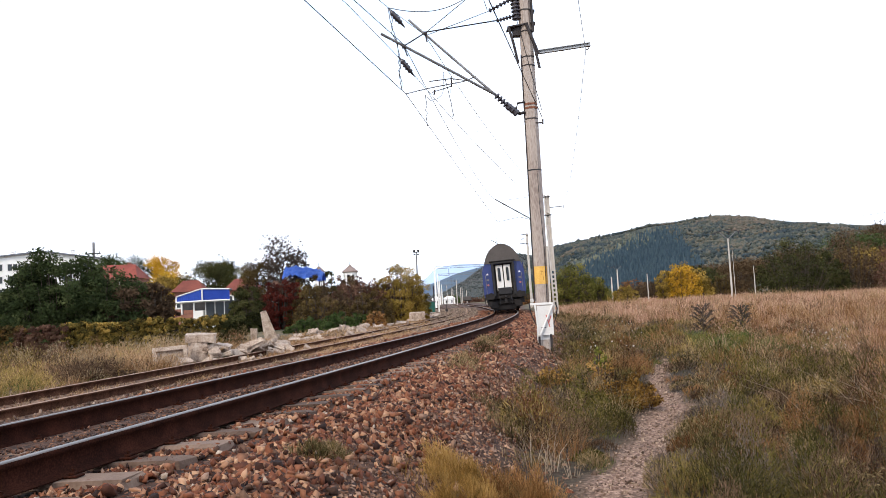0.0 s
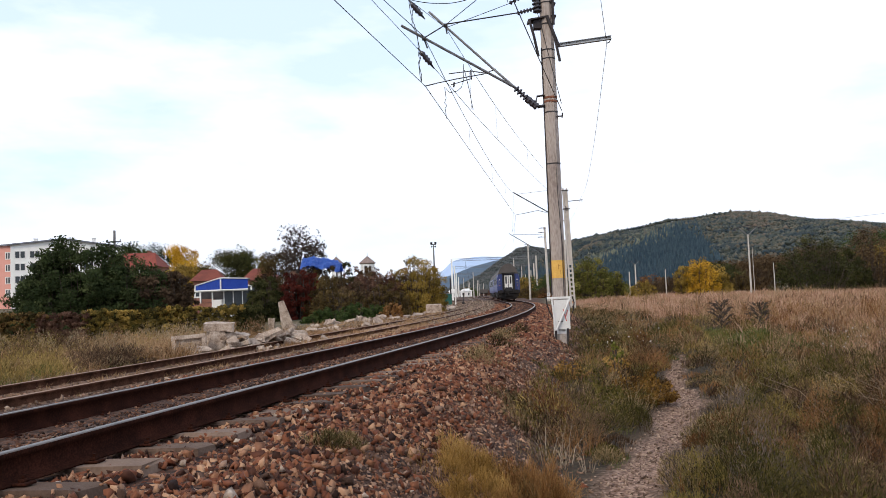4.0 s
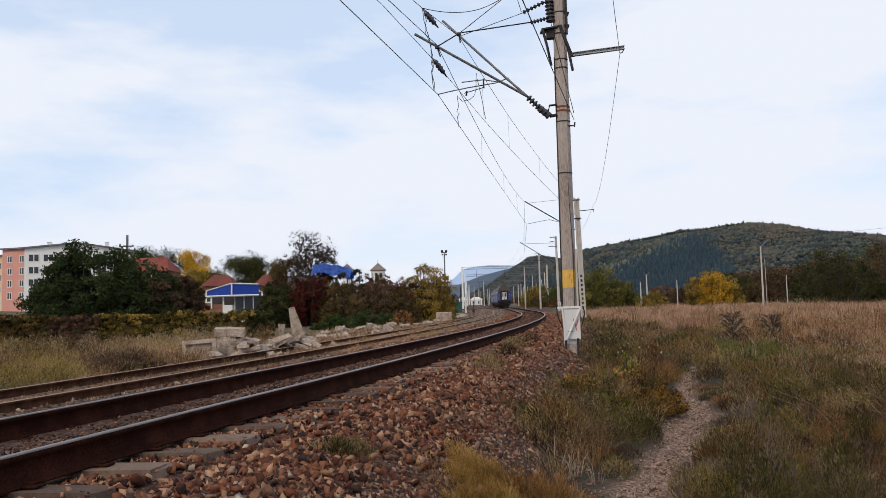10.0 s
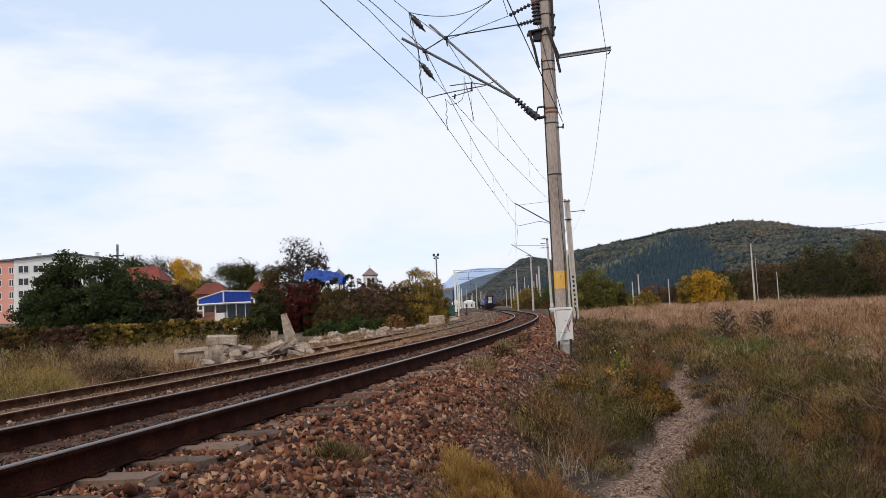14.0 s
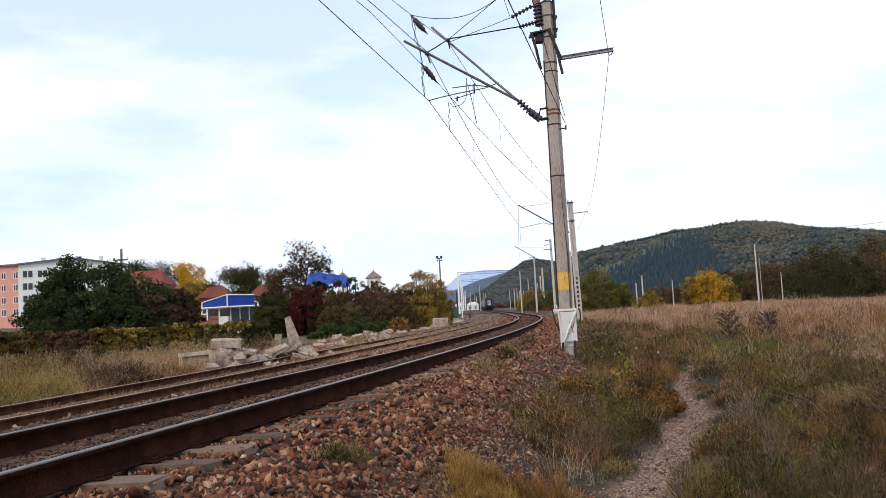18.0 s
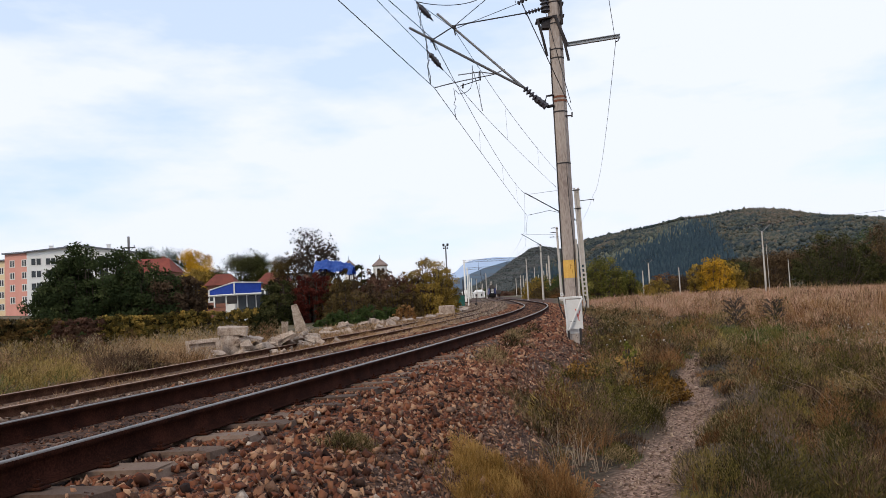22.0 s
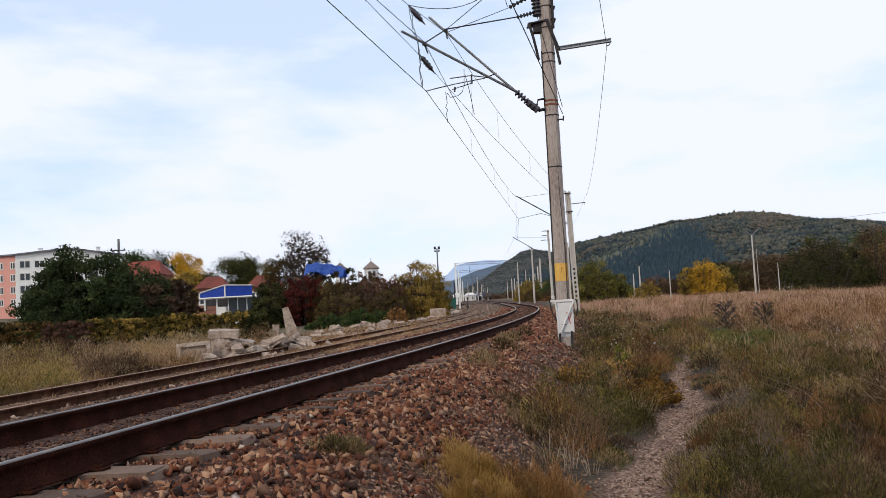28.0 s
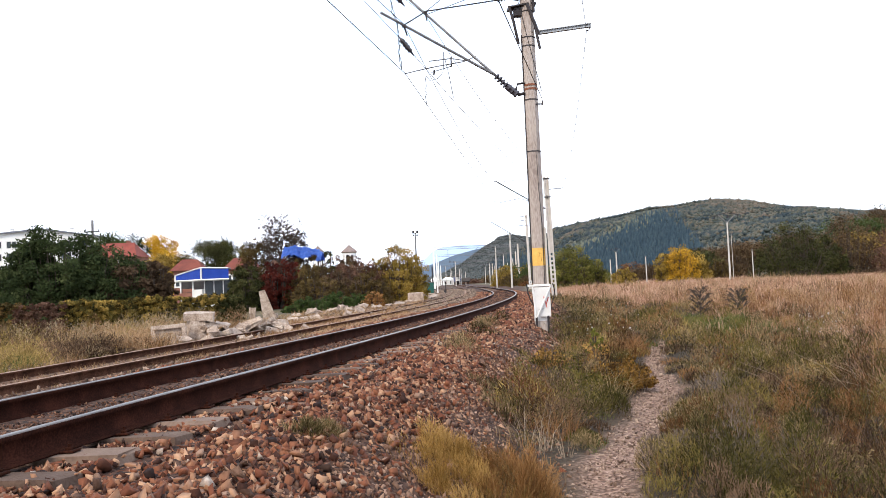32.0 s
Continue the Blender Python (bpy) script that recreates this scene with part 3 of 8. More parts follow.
BLOCK_V = np.array([(-0.85, -0.7, -0.55), (-0.55, -0.42, 0.62), (-0.75, 0.72, -0.6), (-0.35, 0.5, 0.5), (0.8, -0.72, -0.6), (0.42, -0.55, 0.66), (0.9, 0.6, -0.5), (0.62, 0.3, 0.4)])


def stone_field(name, x, y, z, size, material, base_v=ICO_V, base_f=ICO_F, rough=0.24, flat=(1, 0.82, 0.62), spin=True):
    """Many rough stones in one mesh."""
    n, k = len(x), len(base_v)
    jit = 1 + rng.normal(0, rough, (n, k, 1)).clip(-1.4 * rough, 1.2 * rough)
    v = (base_v[None] * jit + rng.normal(0, rough * 0.7, (n, k, 3)).clip(-0.35, 0.35)) * np.array(flat)[None, None]
    if spin:
        q = rng.normal(size=(n, 4))
        q /= np.linalg.norm(q, axis=1)[:, None]
        w, a, b, c = q.T
        rot = np.stack([1 - 2 * (b * b + c * c), 2 * (a * b - c * w), 2 * (a * c + b * w), 2 * (a * b + c * w), 1 - 2 * (a * a + c * c), 2 * (b * c - a * w), 2 * (a * c - b * w), 2 * (b * c + a * w), 1 - 2 * (a * a + b * b)], 1).reshape(n, 3, 3)
        v = np.einsum("nij,nkj->nki", rot, v)
    v = v * np.asarray(size)[:, None, None] + np.stack([x, y, z], 1)[:, None]
    f = base_f[None] + (np.arange(n) * k)[:, None, None]
    return mesh_fast(name, v.reshape(-1, 3), f.reshape(-1, 3), material)


def scatter_line(n, s_lo, s_hi, o_lo, o_hi, power=2.2):
    """Places along the main track, dense near the walker's end."""
    s = s_lo + (s_hi - s_lo) * rng.random(n) ** power
    o = o_lo + (o_hi - o_lo) * rng.random(n)
    x, y, h = on_line(s, o)
    return x, y, s, o


def cover(s_lo, s_hi, o_lo, o_hi, cell):
    """Places that fill a stretch of the bed evenly, each shifted at random in its cell."""
    s, o = np.meshgrid(np.arange(s_lo, s_hi, cell), np.arange(o_lo, o_hi, cell))
    s = s.ravel() + rng.uniform(-0.55, 0.55, s.size) * cell
    o = o.ravel() + rng.uniform(-0.55, 0.55, o.size) * cell
    return s, o, np.full(s.size, cell)


def build_ballast():
    # bed and right shoulder
    beds = [cover(-6, 2.0, -1.9, 3.3, 0.075), cover(2.0, 9, -1.7, 3.4, 0.038), cover(9, 16, -1.8, 3.4, 0.050), cover(16, 28, -1.9, 3.4, 0.064), cover(28, 46, -1.9, 3.5, 0.082), cover(46, 76, -1.9, 3.8, 0.115), cover(3.0, 12, 1.3, 3.3, 0.054), cover(3.0, 12, 2.0, 3.5, 0.044)]
    s, o, cell = (np.concatenate([q[i] for q in beds]) for i in range(3))
    x, y, h = on_line(s, o)
    edge = o - 0.3 * wave(x, y, 0.8, 1) - 0.15 * wave(x, y, 0.3, 6)
    keep = (np.abs(np.abs(o) - 0.75) > 0.085) & (rng.random(len(o)) < 1.0 - 0.75 * smooth_step(edge, 2.6, 3.2))
    phase = (s + 8 - 0.26) % 0.505
    on_sleeper = (np.minimum(phase, 0.505 - phase) < 0.125) & (np.abs(o) < 1.30 + 0.05 * wave(s, o, 0.3, 2))
    keep &= ~(on_sleeper & (rng.random(len(o)) < np.where(np.abs(o) > 0.85, 0.86, 0.35)))
    x, y, s, o, cell, on_sleeper = x[keep], y[keep], s[keep], o[keep], cell[keep], on_sleeper[keep]
    small = smooth_step(o + 0.4 * wave(x, y, 0.7, 2), 1.85, 2.6)
    size = cell * rng.uniform(0.31, 0.62, len(x)) * np.where(rng.random(len(x)) < 0.07, 1.4, 1) * (1 - 0.08 * small) * np.where(on_sleeper, 0.7, 1)
    z = ground_z(x, y) + size * rng.uniform(-0.05, 0.45, len(x)) + np.where(np.abs(o) < 1.3, o * 0.036, 0.0) - np.where(np.abs(o) < 0.75, 0.002, np.where(o < 1.4, 0.022, 0.012)) + np.where(on_sleeper, 0.02, 0)
    grey = rng.random(len(o)) < 0.12 + 0.7 * small
    oily = np.abs(o) < 0.68
    wedge_like = rng.random(len(o)) < 0.5
    a, c = ~grey & ~oily & wedge_like, ~grey & ~oily & ~wedge_like
    d, grey = oily, grey & ~oily
    b = tagged(new("ballast", stone_field("ballast", x[c], y[c], z[c], size[c], M_BALLAST, CUBE_V, CUBE_F, 0.3, (1.55, 0.95, 0.52))), "rust-brown crushed stone ballast of the main track", "ballast", kind="stuff")
    tagged(new("ballast", stone_field("ballast", x[a], y[a], z[a], size[a], M_BALLAST, BLOCK_V, CUBE_F, 0.3, (1.5, 1.0, 0.55))), "sharp-edged rust-brown crushed stones of the main track", "ballast", kind="stuff")
    tagged(new("ballast_edge", stone_field("ballast_edge", x[grey], y[grey], z[grey], size[grey], M_BALLAST_GREY, BLOCK_V, CUBE_F, 0.2, (1.15, 0.85, 0.6))), "dusty grey crushed stone at the ballast foot", "ballast", kind="stuff")
    tagged(new("ballast_oily", stone_field("ballast_oily", x[d], y[d], z[d], size[d], M_BALLAST_OILY, BLOCK_V, CUBE_F, 0.2, (1.2, 0.9, 0.65))), "oil-darkened crushed stone between the rails", "ballast", kind="stuff")
    # nearest stones, each its own piece
    kinds = []
    for k in range(14):
        kinds.append(stone_field("stone", np.zeros(1), np.zeros(1), np.zeros(1), np.ones(1), M_BALLAST if k % 5 else M_BALLAST_GREY, BLOCK_V, CUBE_F, 0.18))
    x, y, s, o = scatter_line(300, 3.0, 9.0, 1.35, 2.5, 1.2)
    z = ground_z(x, y)
    for i in range(300):
        k = rng.uniform(0.022, 0.04)
        attach("stone", kinds[i % 14], b, Matrix.Translation((x[i], y[i], z[i] + 0.03)) @ Euler(rng.uniform(0, 6, 3)).to_matrix().to_4x4() @ Matrix.Diagonal((k, k, k, 1)))
    x, y, s, o = scatter_line(170, 3.5, 30, 0.9, 3.0, 1.6)
    tagged(new("pale_stones", stone_field("pale_stones", x, y, ground_z(x, y) + 0.025, rng.uniform(0.012, 0.034, len(x)), M_PALECON, SHARD_V, SHARD_F, 0.26)), "single pale stones lying on the brown ballast", "stones", kind="stuff")
    # left side, between the tracks and round the siding
    x, y, s, o = scatter_line(12000, 4, 80, -8.0, -1.9, 2.0)
    keep = (np.abs(np.abs(o - off_two(s)) - 0.75) > 0.1) & ((s < 36) | (o > off_two(s) + 1.6))
    x, y, s, o = x[keep], y[keep], s[keep], o[keep]
    size = rng.uniform(0.012, 0.032, len(x))
    tagged(new("siding_stones", stone_field("siding_stones", x, y, ground_z(x, y) + size * 0.3, size, M_BALLAST_GREY, SHARD_V, SHARD_F, 0.26)), "brown stones strewn between the two tracks", "stones", kind="stuff")
    x, y, s, o = scatter_line(9000, 36, 125, -8.5, -1.7, 1.3)
    keep = (np.abs(np.abs(o - off_two(s)) - 0.75) > 0.12)
    x, y = x[keep], y[keep]
    size = rng.uniform(0.03, 0.085, len(x))
    tagged(new("yard_stones", stone_field("yard_stones", x, y, ground_z(x, y) + size * 0.15, size, M_YARDSTONE, SHARD_V, SHARD_F, 0.26, (1, 0.9, 0.5))), "dusty brown and pale stones in the yard beside the siding", "stones", kind="stuff")
    # pale stones strewn between the near tracks
    x, y, s, o = scatter_line(1500, 5, 36, -5.2, -1.9, 1.5)
    keep = np.abs(np.abs(o - off_two(s)) - 0.75) > 0.12
    x, y = x[keep], y[keep]
    size = rng.uniform(0.015, 0.05, len(x))
    tagged(new("pale_stones", stone_field("pale_stones", x, y, ground_z(x, y) + size * 0.3, size, M_PEBBLE, SHARD_V, SHARD_F, 0.26)), "pale grey stones between the two tracks", "stones", kind="stuff")
    # pebbles on the path
    t = rng.random(6500)
    y = -4 + 22 * t ** 1.2
    x = np.interp(y, PATH[:, 1], PATH[:, 0]) + rng.normal(0, 0.62, len(y)) * path_half(y)
    size = rng.uniform(0.004, 0.013, len(x)) * np.where(rng.random(len(x)) < 0.05, 2.4, 1)
    tagged(new("path_pebbles", stone_field("path_pebbles", x, y, ground_z(x, y) + size * 0.2, size, M_PEBBLE, CUBE_V, CUBE_F, 0.25, (1.2, 1, 0.4))), "small pale pebbles on the trodden path", "pebbles", kind="stuff")


build_ballast()

# ---- plants ----
L_GREYGREEN = leafy("grey_green_herbs", [(0.011, 0.0085, 0.0035), (0.058, 0.047, 0.0165), (0.135, 0.102, 0.042), (0.36, 0.25, 0.135)], 0.8, trans=0.12)
L_GREEN = leafy("green_grass", [(0.032, 0.046, 0.012), (0.085, 0.112, 0.029), (0.18, 0.185, 0.062)], 0.8)
L_YELLOW = leafy("yellowed_grass", [(0.10, 0.052, 0.013), (0.29, 0.160, 0.040), (0.46, 0.285, 0.095)], 1.2)
L_AMBER = leafy("amber_leaves", [(0.035, 0.02, 0.007), (0.13, 0.066, 0.016), (0.32, 0.175, 0.04)], 1.2)
L_LIME = leafy("lime_leaves", [(0.07, 0.075, 0.012), (0.17, 0.17, 0.03), (0.30, 0.27, 0.06)], 1.2)
L_ORANGE = leafy("orange_dry_grass", [(0.10, 0.045, 0.015), (0.26, 0.125, 0.042), (0.42, 0.235, 0.095)], 1.2)
L_RUST = leafy("rust_herbs", [(0.055, 0.024, 0.010), (0.155, 0.070, 0.027), (0.29, 0.155, 0.065)], 1.2, trans=0.12)
L_PINKDRY = leafy("pale_dry_grass", [(0.26, 0.138, 0.085), (0.46, 0.262, 0.168), (0.66, 0.43, 0.30)], 0.3, trans=0.3)
L_TAN = leafy("tan_grass", [(0.09, 0.052, 0.02), (0.25, 0.158, 0.072), (0.44, 0.30, 0.165)], 0.5)
L_OLIVE = leafy("olive_grass", [(0.024, 0.022, 0.006), (0.09, 0.077, 0.019), (0.21, 0.155, 0.046)], 0.5, trans=0.12)
L_STRAW = leafy("straw", [(0.18, 0.12, 0.06), (0.30, 0.215, 0.12), (0.42, 0.32, 0.20)], 0.9)
L_BROWNHERB = leafy("brown_herbs", [(0.022, 0.013, 0.008), (0.08, 0.048, 0.028), (0.20, 0.125, 0.075)], 0.8, trans=0.12)
L_YOLIVE = leafy("yellow_olive_grass", [(0.06, 0.042, 0.012), (0.20, 0.138, 0.040), (0.42, 0.295, 0.105)], 0.5, trans=0.12)
L_RUSTPALE = leafy("pale_rust_grass", [(0.15, 0.08, 0.036), (0.34, 0.20, 0.10), (0.50, 0.33, 0.19)], 0.5)
L_STALK = leafy("pale_stalks", [(0.26, 0.19, 0.13), (0.40, 0.32, 0.24)], 0.5)
L_MAUVE = leafy("mauve_grey_herbs", [(0.024, 0.017, 0.015), (0.085, 0.062, 0.053), (0.20, 0.152, 0.128)], 0.8, trans=0.12)
L_FLOWER = leafy("white_seed_heads", [(0.45, 0.41, 0.36), (0.62, 0.58, 0.53)], 1)

L_DARKGREEN = leafy("dark_green_leaves", [(0.014, 0.021, 0.008), (0.038, 0.053, 0.019), (0.088, 0.105, 0.042)], 0.5)
L_MIDGREEN = leafy("green_leaves", [(0.025, 0.04, 0.012), (0.05, 0.075, 0.022), (0.085, 0.105, 0.035)], 0.5)
L_OLIVELEAF = leafy("olive_leaves", [(0.085, 0.060, 0.014), (0.25, 0.165, 0.034), (0.46, 0.31, 0.075)], 0.8)
L_BRIGHTGOLD = leafy("bright_golden_leaves", [(0.36, 0.20, 0.015), (0.58, 0.34, 0.025), (0.74, 0.46, 0.05)], 0.6)
L_GOLD = leafy("golden_leaves", [(0.16, 0.10, 0.012), (0.46, 0.26, 0.025), (0.70, 0.41, 0.05)], 0.6)
L_HEDGE = leafy("creeper_leaves", [(0.02, 0.016, 0.006), (0.105, 0.083, 0.022), (0.24, 0.168, 0.042), (0.52, 0.34, 0.085)], 0.35)
L_HEDGEDARK = leafy("dark_creeper_leaves", [(0.016, 0.013, 0.006), (0.07, 0.055, 0.018), (0.15, 0.085, 0.035), (0.30, 0.19, 0.06)], 0.5)
L_MAROON = leafy("dark_red_creeper", [(0.05, 0.024, 0.017), (0.12, 0.062, 0.042), (0.25, 0.14, 0.095)], 0.6)
L_RED = leafy("red_leaves", [(0.036, 0.011, 0.009), (0.10, 0.022, 0.016), (0.20, 0.045, 0.028)], 0.6)
L_BROWN = leafy("brown_leaves", [(0.03, 0.019, 0.011), (0.085, 0.054, 0.029), (0.18, 0.115, 0.06)], 0.6)
L_OLIVEBROWN = leafy("olive_brown_leaves", [(0.03, 0.021, 0.009), (0.085, 0.058, 0.022), (0.19, 0.125, 0.045)], 0.8)
L_DARKOLIVE = leafy("dark_olive_leaves", [(0.014, 0.016, 0.006), (0.045, 0.048, 0.016), (0.105, 0.098, 0.036)], 0.5)
L_YGREEN = leafy("yellow_green_leaves", [(0.045, 0.048, 0.012), (0.12, 0.115, 0.026), (0.25, 0.21, 0.055)], 0.5)
L_THORN = leafy("grey_brown_thorn_leaves", [(0.024, 0.016, 0.010), (0.07, 0.045, 0.028), (0.15, 0.098, 0.06)], 0.6)
L_SPARSE = leafy("sparse_grey_leaves", [(0.035, 0.026, 0.02), (0.11, 0.08, 0.06)], 0.6)


def tint_of(me, values, per):
    """Each plant's own shade of its colours."""
    a = me.attributes.new("tint", "FLOAT", "POINT")
    a.data.foreach_set("value", np.repeat(values, per).astype(np.float32))


def blades(name, x, y, z, h, w, lean, material, label, category="grass", tint=None, yaw=None):
    n = len(x)
    turn = rng.uniform(0, 2 * np.pi, n)
    yaw = rng.uniform(0, 2 * np.pi, n) if yaw is None else yaw
    d = np.stack([np.cos(yaw), np.sin(yaw), np.zeros(n)], 1)
    a = np.stack([np.cos(turn), np.sin(turn), np.zeros(n)], 1)
    root = np.stack([x, y, z], 1)
    up = np.array([0, 0, 1.0])
    lean = np.asarray(lean) * rng.uniform(0.3, 1.3, n)
    rows = []
    for t, k in ((-0.05, 1.0), (0.5, 0.8), (1.0, 0.12)):
        c = root + up * (h * t * (1 - 0.25 * lean * t))[:, None] + d * (lean * h * t * t)[:, None]
        rows += [c - a * (w * k / 2)[:, None], c + a * (w * k / 2)[:, None]]
    v = np.stack(rows, 1).reshape(-1, 3)
    b = (np.arange(n) * 6)[:, None]
    f = np.concatenate([b + np.array([[0, 1, 3, 2]]), b + np.array([[2, 3, 5, 4]])], 1).reshape(-1, 4)
    me = mesh_fast(name, v, f, material)
    tint_of(me, rng.random(n) if tint is None else tint, 6)
    return tagged(new(name, me), label, category, kind="stuff")


def wedge(n, d0, d1, x_lo, x_hi, power=1.0):
    """Places in front of the walker, x from x_lo * y to x_hi * y."""
    y = d0 + (d1 - d0) * rng.random(n) ** power
    return y * rng.uniform(x_lo, x_hi, n), y


def tuft_grass(name, x, y, per, size, radius, width, lean, material, label, fan=1.0):
    """Low domes of fine blades that lean outwards, one round each place."""
    k = len(x)
    if k == 0:
        return
    r = rng.random(k * per) ** 0.5
    ang = rng.uniform(0, 2 * np.pi, k * per)
    R, S = np.repeat(radius, per), np.repeat(size, per)
    bx, by = np.repeat(x, per) + R * r * np.cos(ang), np.repeat(y, per) + R * r * np.sin(ang)
    tint = (np.repeat(rng.random(k), per) + rng.uniform(-0.4, 0.4, k * per)).clip(0, 1)
    ok = path_away(bx, by) > 0.85 * path_half(by) + 0.09 * wave(bx, by, 0.5, 4)
    bx, by, r, ang, S, tint = bx[ok], by[ok], r[ok], ang[ok], S[ok], tint[ok]
    n = len(bx)
    h = S * (1 - 0.45 * r * r) * rng.uniform(0.45, 1.15, n)
    w = np.maximum(width * 1.3, by * 0.0005) * rng.uniform(0.6, 1.3, n)
    yaw = ang + rng.normal(0, 0.7, n)
    blades(name, bx, by, ground_z(bx, by), h, w, lean * (0.35 + fan * r), material, label, tint=tint, yaw=yaw)


def field(name, n, per, d0, d1, lo, hi, power, hmin, hmax, width, lean, material, label, mask, fan=1.0, wide=0.7):
    x, y = wedge(n, d0, d1, lo, hi, power)
    s, o = off_line(x, y)
    keep = mask(x, y, s, o)
    x, y = x[keep], y[keep]
    size = rng.uniform(hmin, hmax, len(x))
    tuft_grass(name, x, y, per, size, size * wide + 0.03 + 0.003 * y, width, lean, material, label, fan)


def brush(name, x, y, size, radius, per, material, label, fleck=0.05, thick=0.006, rise=0.9):
    """Broom-like weeds: mounds of short fine twigs that point up and outwards."""
    k = len(x)
    if k == 0:
        return
    u = rng.random(k * per) ** 0.5
    ang = rng.uniform(0, 2 * np.pi, k * per)
    lump = 1 + 0.25 * np.sin(3 * ang + np.repeat(rng.uniform(0, 6, k), per)) + 0.15 * np.sin(7 * ang + np.repeat(rng.uniform(0, 6, k), per))
    R, S = np.repeat(radius, per) * lump, np.repeat(size, per)
    px, py = np.repeat(x, per) + R * u * np.cos(ang), np.repeat(y, per) + R * u * np.sin(ang)
    tint = (np.repeat(rng.uniform(0.0, 1.0, k), per) + rng.normal(0, 0.24, k * per)).clip(0, 1)
    ok = path_away(px, py) > 0.9 * path_half(py) + 0.08 * wave(px, py, 0.4, 4)
    px, py, u, ang, S, tint, lump = px[ok], py[ok], u[ok], ang[ok], S[ok], tint[ok], lump[ok]
    n = len(px)
    h = S * (0.75 + 0.25 * lump) * (1 - 0.8 * u ** 2.4) * rng.random(n) ** 0.38 + 0.01
    d = np.stack([np.cos(ang) * u * 0.75, np.sin(ang) * u * 0.75, np.full(n, rise)], 1) + rng.normal(0, 0.33, (n, 3))
    d /= np.linalg.norm(d, axis=1)[:, None]
    side = np.cross(d, rng.normal(size=(n, 3)))
    side /= np.linalg.norm(side, axis=1)[:, None]
    L = (fleck * rng.uniform(0.5, 1.5, n))[:, None]
    w = (np.maximum(thick, py * 0.00055) * rng.uniform(0.6, 1.4, n))[:, None]
    p = np.stack([px, py, ground_z(px, py) + h], 1) - d * L * 0.5
    v = np.stack([p - side * w * 0.5, p + side * w * 0.5, p + d * L + side * w * 0.18, p + d * L - side * w * 0.18], 1).reshape(-1, 3)
    me = mesh_fast(name, v, np.arange(4 * n).reshape(-1, 4), material)
    tint_of(me, tint, 4)
    tagged(new(name, me), label, "weeds", kind="stuff")


def mounds(bands, lo, hi, mask):
    """Mound places over the ground, band by band: x, y and the mound's width."""
    out = []
    for y0, y1, cell in bands:
        gx, gy = np.meshgrid(np.arange(lo * y1, hi * y1, cell), np.arange(y0, y1, cell))
        gx = gx.ravel() + rng.uniform(-0.5, 0.5, gx.size) * cell
        gy = gy.ravel() + rng.uniform(-0.5, 0.5, gy.size) * cell
        ss, oo = off_line(gx, gy)
        ok = (gx > lo * gy) & (gx < hi * gy) & mask(gx, gy, ss, oo)
        out.append((gx[ok], gy[ok], np.full(ok.sum(), cell)))
    return (np.concatenate([q[i] for q in out]) for i in range(3))


def by_patch(x, y, kinds, size):
    """Which kind of weed grows at each place: patches with mixed edges."""
    f = [wave(x, y, size, 3.1 * i + 1) + 0.7 * wave(x, y, size * 0.4, 2.3 * i + 7) + rng.normal(0, 0.3, len(x)) + bias(x, y) for i, (_, _, _, bias) in enumerate(kinds)]
    return np.argmax(np.stack(f), 0)


